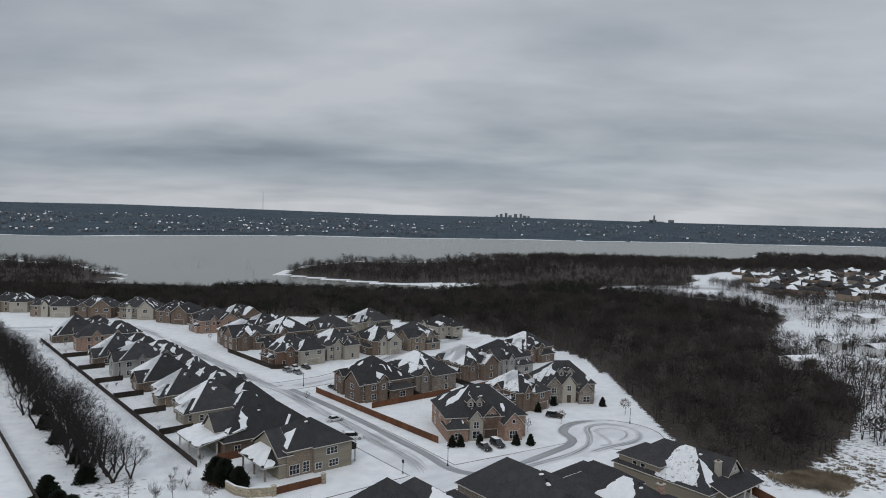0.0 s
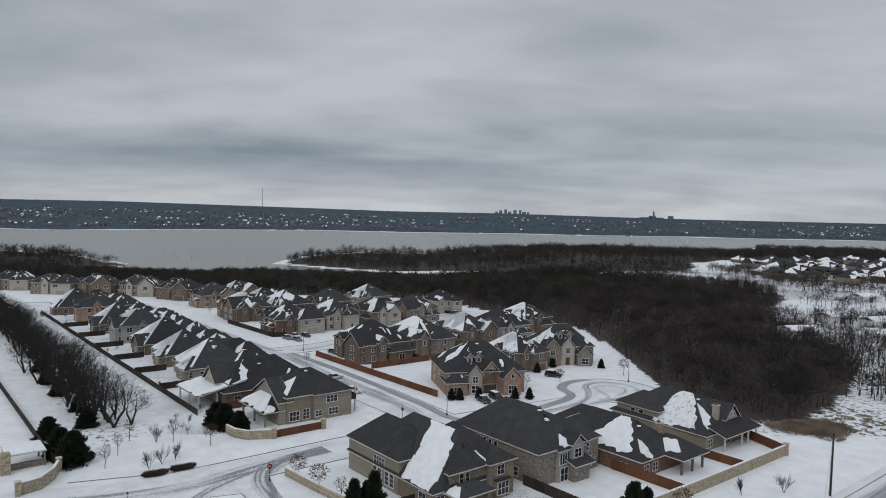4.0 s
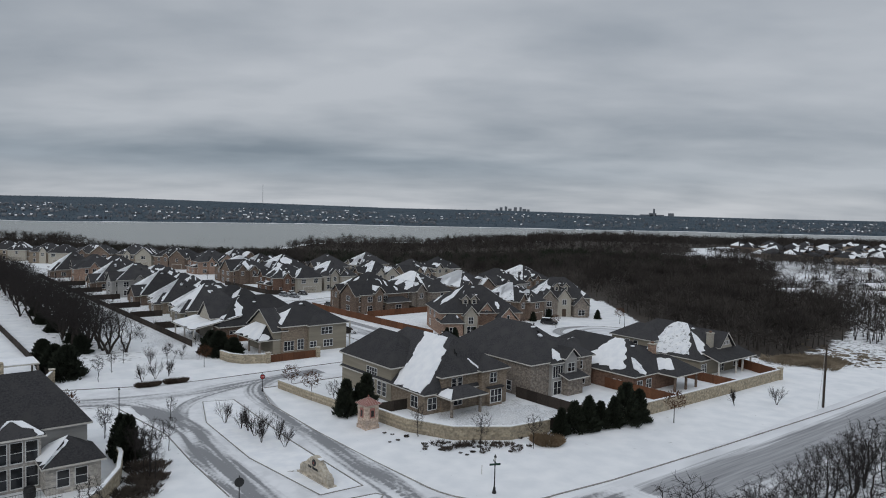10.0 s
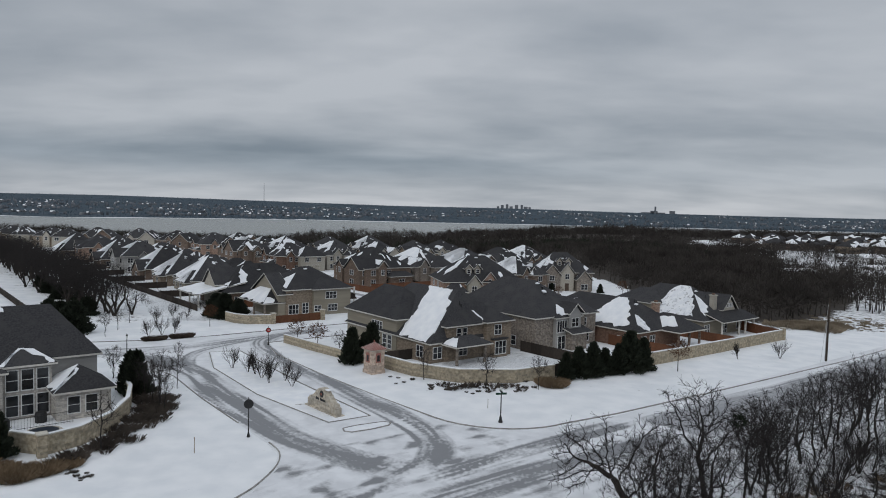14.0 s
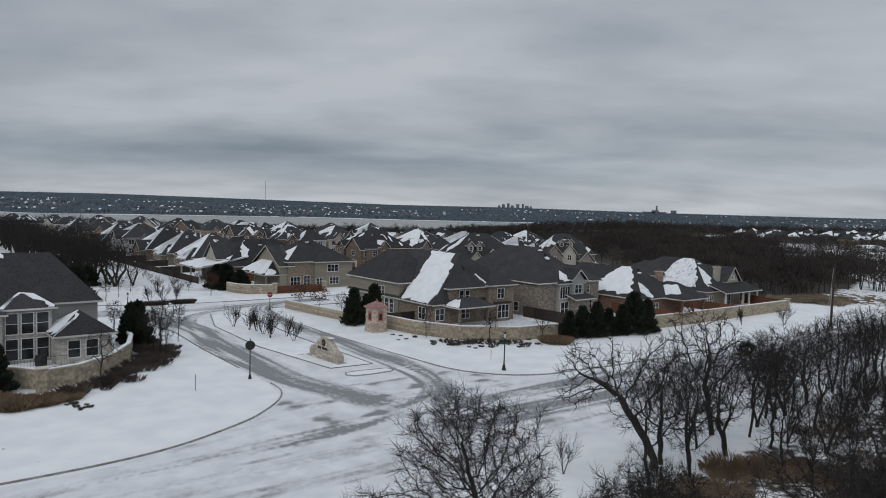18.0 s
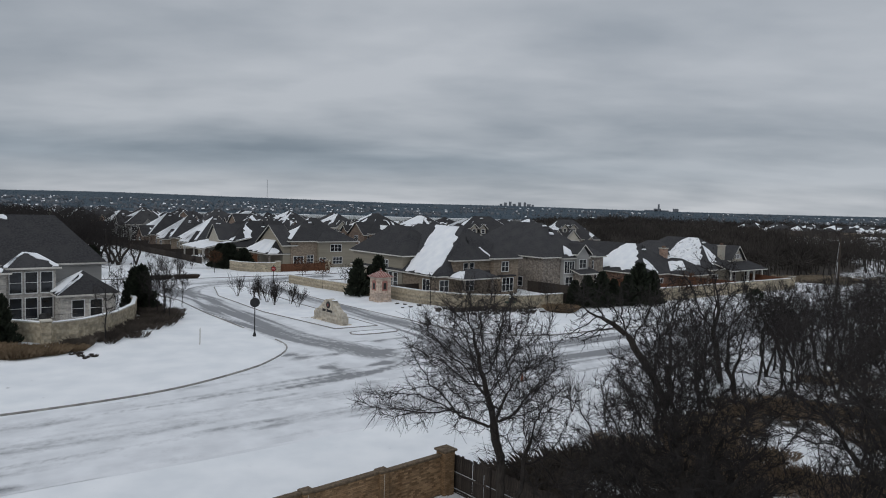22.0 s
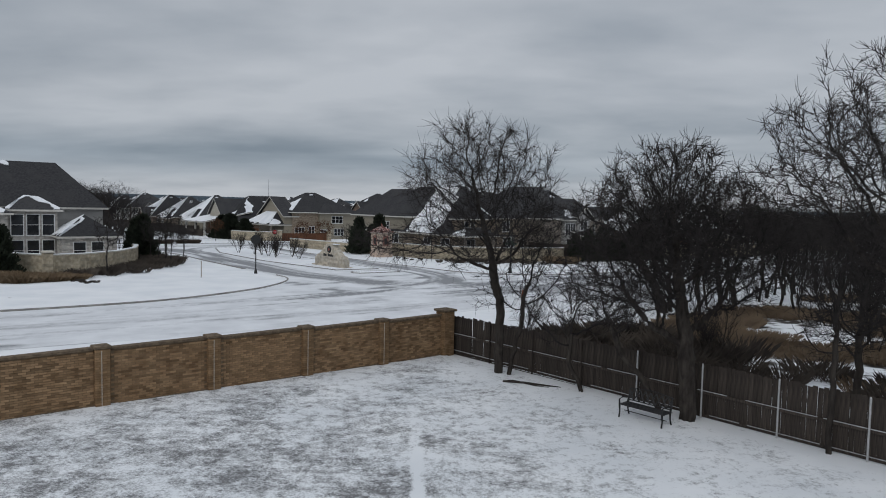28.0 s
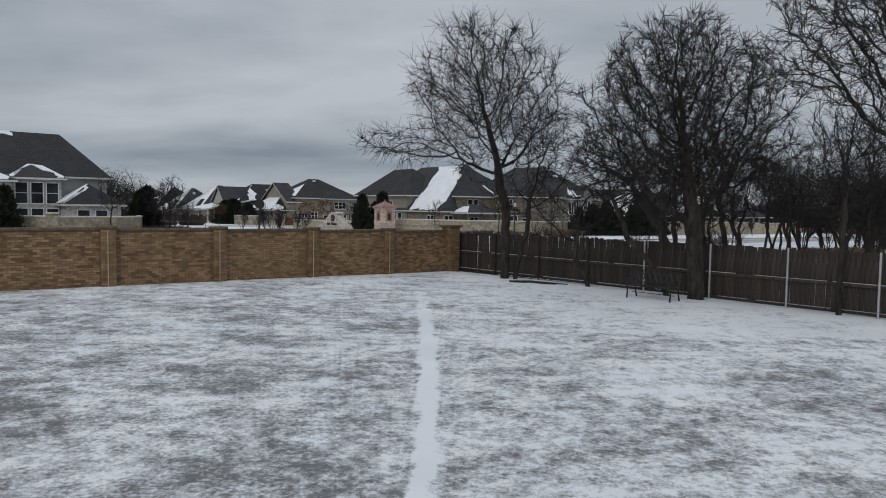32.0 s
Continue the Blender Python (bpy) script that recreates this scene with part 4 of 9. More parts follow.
def snow_patch(h, poly, outline, rng, rough=0.5, thick=0.07, thin=True):
    """Snow lying on a roof slope. outline: corners in (along, up), both 0 to 1."""
    e0, e1 = Vector(poly[0]), Vector(poly[1])
    ax = (e1 - e0).normalized()
    n = (e1 - e0).cross(Vector(poly[2]) - e1).normalized()
    up = n.cross(ax)
    L_ = (e1 - e0).length
    H_ = max((Vector(c) - e0).dot(up) for c in poly)
    pts = [(s * L_, t * H_) for s, t in outline]
    fine = []
    for p, q in zip(pts, pts[1:] + pts[:1]):
        m = max(2, int(math.dist(p, q) / 0.5))
        for i in range(m):
            k = i / m
            x, y = p[0] + (q[0] - p[0]) * k, p[1] + (q[1] - p[1]) * k
            fine.append((x + 2.2 * rough * noise.noise((x * 0.6, y * 0.6, L_)) + rough * 0.7 * (rng.random() - 0.5), y + 1.5 * rough * noise.noise((x * 0.9, y * 0.9, 9 + L_)) + rough * 0.7 * (rng.random() - 0.5)))
    edge = [((Vector(c) - e0).dot(ax), (Vector(c) - e0).dot(up)) for c in poly]
    cx, cy = sum(p[0] for p in edge) / len(edge), sum(p[1] for p in edge) / len(edge)
    edge = [(cx + (p[0] - cx) * 0.985, cy + (p[1] - cy) * 0.985) for p in edge]
    res = clip(fine, edge)
    if len(res) < 3:
        return
    bm = bmesh.new()
    prism(bm, [e0 + ax * p[0] + up * p[1] + n * 0.005 for p in res], n * thick)
    part("snow_patch", bm, M["roof_snow" if thin and rng.random() < 0.6 else "snow"], h, "patch of unmelted snow on the shingles")


def blob(cs, ct, rs, rt, n=9):
    return [(cs + rs * math.cos(i * math.tau / n), ct + rt * math.sin(i * math.tau / n)) for i in range(n)]


def vents(h, rng, poly, n):
    e0, e1 = Vector(poly[0]), Vector(poly[1])
    top = Vector(poly[-1])
    for _ in range(n):
        s, t = rng.uniform(0.35, 0.65), rng.uniform(0.6, 0.92)
        p = e0.lerp(e1, s).lerp(Vector(poly[2]).lerp(top, 0.5), t)
        bm = bmesh.new()
        r = rng.choice((0.06, 0.1, 0.16))
        hh = rng.uniform(0.35, 0.7) if r < 0.12 else 0.3
        tube(bm, [p - Vector((0, 0, 0.2)), p + Vector((0, 0, hh))], [r, r], 8)
        tube(bm, [p + Vector((0, 0, hh)), p + Vector((0, 0, hh + 0.1))], [r * 1.6, r * 1.2], 8)
        part("roof_vent", bm, M["dark"], h)
        if rng.random() < 0.5:
            bm = bmesh.new()
            bmesh.ops.create_icosphere(bm, subdivisions=2, radius=0.32)
            for v in bm.verts:
                v.co = Vector((v.co.x * 1.5, v.co.y * 1.1, v.co.z * 0.55)) * (1 + 0.35 * noise.noise(v.co * 4 + p)) + p + Vector((-0.25, -0.15, 0.0))
            part("snow_clump", bm, M["snow"], h, "clump of snow caught at a roof vent")


def chimney(h, x, y, top, wall, w=1.1, d=1.1):
    c = part("chimney", boxes((x, y, 1.5, x + w, y + d, top), bev=0.03), M[wall], h)
    part("chimney_cap", boxes((x - 0.12, y - 0.12, top, x + w + 0.12, y + d + 0.12, top + 0.18), bev=0.02), M["cap"], c)
    part("flue", boxes((x + 0.3, y + 0.3, top + 0.18, x + w - 0.3, y + d - 0.3, top + 0.5), bev=0.02), M["red_brick"], c)


def posts(h, pts, hh, w=0.3, m="trim"):
    for x, y in pts:
        part("porch_post", boxes((x - w / 2, y - w / 2, -0.6, x + w / 2, y + w / 2, hh), bev=0.02), M[m], h)


def house(a, b, blocks, label, rot=40, seed=1, snow=(), wins=(), vent=2, xy=None, remnants=0.0):
    """A house whose least plan corner is at a, b (or xy). Returns the thing and the slopes of each block."""
    rng = random.Random(seed)
    x, y = xy or W(a, b)
    m0 = blocks[0]
    cx, cy = (m0[0] + m0[2]) / 2, (m0[1] + m0[3]) / 2
    c, s = math.cos(radians(rot)), math.sin(radians(rot))
    h = thing("house", x, y, rot, label, "house", "houses of the subdivision", z=G(x + cx * c - cy * s, y + cx * s + cy * c) + 0.12)
    slopes = [block(h, k) for k in blocks]
    for bi, face, outline in snow:
        snow_patch(h, slopes[bi][face], outline, rng, thin=remnants > 0)
    for row in wins:
        bi, face = row[0], row[1]
        window(h, face, blocks[bi], *row[2:])
    for sl in slopes:
        for face, poly in sl.items():
            if face in "SWE" and rng.random() < remnants:
                for _ in range(rng.randint(1, 3)):
                    snow_patch(h, poly, blob(rng.uniform(0.2, 0.8), rng.uniform(0.15, 0.85), rng.uniform(0.012, 0.04), rng.uniform(0.05, 0.16), 6), rng, 0.2, 0.05)
    if vent:
        f = "S" if "S" in slopes[0] else "W"
        vents(h, rng, slopes[0][f], vent)
    return h, slopes


def fence_run(line, hh, material, label, z_fn=None, post_every=2.4, mat_post=None):
    """A board fence along plan places, with posts and one panel of boards between each two."""
    x0, y0 = W(*line[0])
    f = thing("fence", x0, y0, 0, label, "fence", "garden fences")
    zb = f.matrix_basis.translation.z
    for p, q in zip(line, line[1:]):
        P, Q = Vector((*W(*p), 0)), Vector((*W(*q), 0))
        n = max(1, round((Q - P).length / post_every))
        d = (Q - P).normalized()
        nr = Vector((-d.y, d.x, 0))
        for i in range(n):
            s, e = P.lerp(Q, i / n), P.lerp(Q, (i + 1) / n)
            zs, ze = G(s.x, s.y), G(e.x, e.y)
            bm = bmesh.new()
            k = max(6, int((e - s).length / 0.3))
            rings = []
            for j in range(2 * k):
                q = s.lerp(e, (j // 2 + (0.03 if j % 2 == 0 else 0.97)) / k) + nr * (0.02 if (j // 2) % 2 else 0.0)
                z = zs + (ze - zs) * j / (2 * k) - zb
                top = z + hh + 0.015 * ((j // 2 * 7) % 3)
                o = Vector((q.x - x0, q.y - y0, 0))
                rings.append([bm.verts.new(o + nr * c + Vector((0, 0, h_))) for c, h_ in ((0, z - 0.1), (0.03, z - 0.1), (0.03, top), (0, top))])
            for r0, r1 in zip(rings, rings[1:]):
                for c in range(4):
                    bm.faces.new((r0[c], r0[(c + 1) % 4], r1[(c + 1) % 4], r1[c]))
            bm.faces.new(rings[0][::-1])
            bm.faces.new(rings[-1])
            part("fence_panel", bm, M[material], f)
            part("post", boxes((s.x - x0 - 0.06, s.y - y0 - 0.06, zs - zb - 0.2, s.x - x0 + 0.06, s.y - y0 + 0.06, zs - zb + hh + 0.06)), M[mat_post or material], f)
    return f


# house at the corner of the entry boulevard
HB, _ = house(64, 80, [
    (0, 0, 15.5, 23, 3.0, "hip", 0.88, "tan", 0.42),
    (-0.12, 8.5, 9, 23.12, 5.4, "hip", 0.88, "tan_siding"),
    (3.0, -0.2, 15.65, 13, 5.3, "hip", 0.78, "tan"),
    (10.4, -1.1, 15.75, 4.5, 5.5, "hip", 0.62, "tan"),
    (2.2, -3.6, 8.6, 0.2, 2.85, "hip", 0.5, None),
], "tan brick two-storey house with a snow-streaked dark shingle roof", seed=2,
    snow=[(0, "W", [(0.67, 0.02), (0.96, 0.02), (0.96, 0.3), (0.87, 0.75), (0.77, 1.0), (0.57, 1.0), (0.6, 0.7), (0.65, 0.35)]), (2, "S", blob(0.56, 0.3, 0.035, 0.26)), (4, "W", blob(0.7, 0.3, 0.4, 0.4)), (2, "E", blob(0.5, 0.4, 0.2, 0.2))],
    wins=[(1, "W", 9.2, 3.3, 2.9, 1.25, 4, 2), (1, "W", 8.0, 0.6, 1.0, 2.1, 1, 3), (1, "W", 9.4, 0.6, 1.0, 2.1, 1, 3), (1, "W", 11.4, 0.6, 1.0, 2.1, 1, 3), (1, "W", 12.8, 0.6, 1.0, 2.1, 1, 3),
          (0, "W", 20.5, 0.7, 1.6, 1.7, 2, 2), (0, "S", 1.4, 0.7, 1.6, 1.7, 2, 2), (0, "S", 3.6, 0.2, 0.95, 2.1, 1, 3), (0, "S", 6.0, 0.7, 2.0, 1.6, 2, 2),
          (2, "S", 2.4, 3.4, 0.8, 1.5, 1, 2), (2, "S", 3.6, 3.4, 0.8, 1.5, 1, 2), (2, "S", 3.3, 0.7, 1.6, 1.5, 2, 2), (3, "S", 2.4, 3.5, 1.4, 1.5, 2, 2)])
posts(HB, [(2.6, -3.2), (8.2, -3.2)], 2.85, 0.35, "grey_stone")
part("bay_roof", boxes((11.2, -2.0, 2.75, 14.5, -1.1, 2.95), bev=0.03), M["roof"], HB)
part("bay", boxes((11.4, -1.75, -0.5, 14.3, -1.1, 2.75)), M["tan"], HB)
window(HB, "S", (11.4, -1.75, 14.3, 0), 1.45, 0.5, 2.3, 2.0, 3, 2)

HC, _ = house(84, 77, [
    (0, 0.6, 12.5, 21, 5.6, "hip", 0.8, "grey_stone"),
    (4.4, 0, 10.4, 8, 5.4, "hip", 0.7, "siding"),
    (10, 1.2, 16.3, 15, 5.4, "hip", 0.68, "grey_stone"),
    (7.2, -0.5, 10.2, 6, 6.0, "gy", 0.85, "siding"),
    (6.6, -1.8, 11.0, 0, 2.85, "shedS", 0.3, None),
], "two-storey stone and grey siding house with dark hip roof", seed=3,
    snow=[(1, "S", blob(0.36, 0.42, 0.19, 0.36)), (2, "S", blob(0.22, 0.12, 0.25, 0.1)), (1, "S", blob(0.9, 0.2, 0.15, 0.15))],
    wins=[(0, "W", 6.2, 3.0, 0.8, 2.0, 1, 2), (0, "W", 7.6, 3.0, 0.8, 2.0, 1, 2), (0, "W", 9.0, 3.0, 0.8, 2.0, 1, 2), (0, "W", 10.4, 3.0, 0.8, 2.0, 1, 2), (0, "W", 9.6, 0.6, 1.0, 1.9, 1, 2), (0, "W", 15.5, 0.6, 1.0, 1.5, 1, 2),
          (1, "S", 1.5, 3.0, 2.4, 1.9, 4, 1), (1, "S", 1.5, 0.1, 1.8, 2.2, 2, 2), (1, "S", 3.7, 0.5, 0.9, 1.7, 1, 2), (3, "S", 1.5, 3.8, 1.7, 1.4, 2, 2), (2, "S", 2.8, 3.4, 1.7, 1.3, 3, 2), (2, "S", 3.2, 0.6, 2.6, 1.7, 3, 2)], vent=4)
part("chimney_block", boxes((6.9, -1.5, -0.5, 10.7, -0.05, 2.8)), M["grey_stone"], HC)

HD, _ = house(101.6, 70, [
    (0, 0, 13, 25, 2.9, "hip", 0.68, "red_brick"),
    (-0.6, 13, 8, 20, 4.2, "hip", 0.62, "brown_brick"),
    (7, -3.6, 14.5, 6, 2.8, "hip", 0.6, None),
    (10, 12, 17, 25, 2.9, "hip", 0.6, "brown_brick"),
], "low brown brick house with snow on its steep dark roof", seed=4, remnants=0.02,
    snow=[(0, "W", [(0.5, 0.2), (0.58, 0.1), (0.7, 0.14), (0.85, 0.08), (0.87, 0.25), (0.8, 0.6), (0.73, 0.97), (0.62, 0.98), (0.6, 0.7), (0.54, 0.45)]), (0, "S", blob(0.22, 0.28, 0.1, 0.25)), (1, "N", blob(0.5, 0.5, 0.5, 0.4)), (1, "W", [(0.0, 0.85), (0.4, 0.9), (0.5, 1), (0.3, 1)]), (2, "W", blob(0.6, 0.5, 0.3, 0.3))],
    wins=[(0, "W", 3.5, 0.7, 1.4, 1.3, 2, 2), (0, "W", 12, 0.7, 1.4, 1.3, 2, 2), (0, "W", 21, 0.9, 0.5, 0.9, 1, 1), (0, "W", 22, 0.9, 0.5, 0.9, 1, 1), (0, "S", 1.6, 0.6, 1.4, 1.5, 2, 2), (0, "S", 4.2, 0.6, 1.4, 1.5, 2, 2), (2, "S", 1.5, 0.6, 0.01, 0.01, 1, 1)][:6])
posts(HD, [(7.4, -3.2), (10.8, -3.2), (14.1, -3.2)], 2.8, 0.35, "brown_brick")
chimney(HD, 9.6, 3.0, 7.0, "pink_brick")

HE, _ = house(124, 71, [
    (0, 0, 14.6, 22, 3.0, "hip", 0.72, "tan_siding"),
    (0.4, 11, 8, 21, 5.0, "hip", 0.62, "tan_siding"),
    (8.6, 0.9, 13.6, 9, 4.4, "gy", 1.0, "stucco"),
    (2.5, -2.6, 15.5, 1, 2.9, "shedS", 0.32, None),
], "beige house with a white gable and snow on its roof", seed=5, remnants=0.02,
    snow=[(0, "W", [(0.42, 0.12), (0.5, 0.03), (0.7, 0.06), (0.87, 0.1), (0.84, 0.3), (0.73, 0.75), (0.65, 0.98), (0.53, 0.98), (0.5, 0.6)]), (0, "S", [(0.14, 0.2), (0.2, 0.75), (0.34, 0.95), (0.4, 0.7), (0.36, 0.4), (0.3, 0.2)])],
    wins=[(1, "W", 4.0, 3.2, 1.0, 1.3, 1, 2), (1, "W", 6.0, 3.2, 1.0, 1.3, 1, 2), (0, "S", 1.4, 0.6, 1.8, 1.6, 3, 2), (0, "S", 8, 0.2, 1.8, 2.1, 2, 3), (0, "S", 13.6, 0.6, 1.8, 1.7, 2, 2), (2, "S", 1.75, 5.0, 0.35, 0.7, 1, 1), (2, "S", 2.35, 5.0, 0.35, 0.7, 1, 1), (2, "S", 2.95, 5.0, 0.35, 0.7, 1, 1), (2, "S", 3.55, 5.0, 0.35, 0.7, 1, 1)])
posts(HE, [(3, -2.3), (9.5, -2.3), (12, -2.3), (15.2, -2.3)], 2.85)
chimney(HE, 6.4, 1.6, 7.4, "stucco", 1.2, 1.0)

# house across the boulevard with the pool yard
house(0, 83, [
    (-9, 0, 19.1, 12, 5.7, "hip", 0.76, "siding", 0.62),
    (9.9, -1.3, 14.4, 2, 5.45, "hip", 0.66, "white_brick"),
    (-9, -2.4, 9.8, 3, 5.1, "hip", 0.5, "white_brick"),
    (14.3, -4.2, 19.5, 1, 2.8, "hip", 0.7, "white_brick"),
], "two-storey pale brick house with tall windows and dark roof", seed=6,
    snow=[(1, "S", [(0.0, 0.0), (0.12, 0.0), (0.5, 0.88), (0.9, 0.0), (1.0, 0.0), (0.98, 0.4), (0.6, 1.0), (0.4, 1.0)]), (3, "W", [(0.0, 0.0), (1.0, 0.0), (1.0, 1), (0.0, 1)]), (3, "S", [(0.0, 0.0), (0.04, 0.0), (0.42, 0.85), (0.38, 0.9)]), (2, "S", [(0.7, 0.0), (0.95, 0.0), (1.0, 0.4), (0.9, 0.8)]), (0, "W", [(0.1, 0.5), (0.7, 0.5), (0.6, 0.9), (0.3, 0.95)]), (0, "S", blob(0.55, 0.93, 0.06, 0.06)), (0, "S", blob(0.3, 0.5, 0.12, 0.12)), (0, "S", blob(0.66, 0.95, 0.04, 0.05))],
    wins=[(1, "S", 0.85, 2.95, 1.05, 2.1, 1, 2), (1, "S", 2.25, 2.95, 1.05, 2.1, 1, 2), (1, "S", 3.65, 2.95, 1.05, 2.1, 1, 2), (1, "S", 0.85, 0.3, 1.05, 2.1, 1, 2), (1, "S", 2.25, 0.3, 1.05, 2.1, 1, 2), (1, "S", 3.65, 0.3, 1.05, 2.1, 1, 2),
          (3, "S", 1.6, 0.6, 1.1, 1.7, 1, 2), (3, "S", 3.3, 0.6, 1.1, 1.7, 1, 2), (2, "S", 17.6, 0.3, 1.2, 2.1, 1, 2), (2, "S", 14.5, 0.3, 1.6, 2.1, 2, 2), (2, "S", 15, 3.0, 1.6, 1.4, 2, 2)], vent=5)

# house with the stone garden wall at the first corner
HA, _ = house(61, 131.5, [
    (5.5, 0, 20.5, 12.5, 5.5, "hip", 0.62, "tan"),
    (0.8, 0.6, 9.5, 12, 2.9, "hip", 0.72, None),
    (3.8, 0.25, 6.5, 12.25, 4.6, "gx", 0.62, "tan_siding"),
    (11.5, -0.7, 20.6, 5, 5.4, "hip", 0.6, "tan_siding"),
], "tan brick and beige siding house with a covered corner porch", seed=7,
    snow=[(1, "W", [(0.05, 0.02), (1, 0.02), (1, 0.9), (0.2, 0.95)]), (1, "S", blob(0.1, 0.15, 0.2, 0.2)), (0, "W", [(0.5, 0.1), (1.0, 0.1), (1, 1), (0.7, 1)]), (0, "N", blob(0.3, 0.5, 0.1, 0.4))],
    wins=[(0, "S", 1.7, 0.5, 2.2, 1.9, 3, 2), (0, "S", 4.4, 0.5, 1.4, 2.1, 2, 3), (3, "S", 4.2, 3.4, 2.6, 1.4, 3, 2), (3, "S", 1.0, 0.8, 1.5, 1.2, 2, 2), (3, "S", 4.6, 0.7, 2.2, 1.4, 3, 2)])
posts(HA, [(1.1, 0.9), (1.1, 6), (1.1, 11.6), (5.2, 0.9)], 2.9, 0.35, "grey_stone")
part("balcony_floor", boxes((20.5, 0.5, 2.7, 22.6, 6, 2.95)), M["fence_dark"], HA)
part("balcony_rail", boxes((22.45, 0.5, 2.95, 22.6, 6, 3.9)), M["fence_dark"], HA)
part("balcony_rail", boxes((20.5, 0.5, 2.95, 22.45, 0.6, 3.9)), M["fence_dark"], HA)
posts(HA, [(22.4, 0.7), (22.4, 5.8)], 5.4, 0.28, "trim")

H8, _ = house(57, 150.5, [
    (4, 0, 27, 15, 3.2, "hip", 0.72, "brown_brick"),
    (-1.5, 1.5, 9, 14, 2.9, "shedW", 0.2, None),
    (3.5, 4, 12, 11, 4.6, "gx", 0.9, "stucco"),
    (18, -1, 26, 8, 3.0, "hip", 0.8, "brown_brick"),
], "brown brick house with a snow-covered porch roof", seed=8,
    snow=[(1, "W", [(0, 0), (1, 0), (1, 1), (0, 1)]), (0, "W", [(0.75, 0.2), (1, 0.2), (1, 1), (0.8, 1)]), (0, "S", [(0.2, 0.3), (0.29, 0.9), (0.33, 0.98), (0.27, 0.3)]), (3, "W", [(0.2, 0.3), (0.9, 0.1), (1, 0.9), (0.6, 0.8)])],
    wins=[(0, "S", 3, 0.7, 1.4, 1.5, 2, 2), (0, "S", 12, 0.7, 1.4, 1.5, 2, 2), (3, "S", 2.5, 0.7, 1.2, 1.5, 2, 2), (3, "S", 5.5, 0.7, 1.2, 1.5, 2, 2)])
posts(H8, [(-1.2, 1.9), (-1.2, 7.5), (-1.2, 13.6), (3, 1.9)], 2.9)


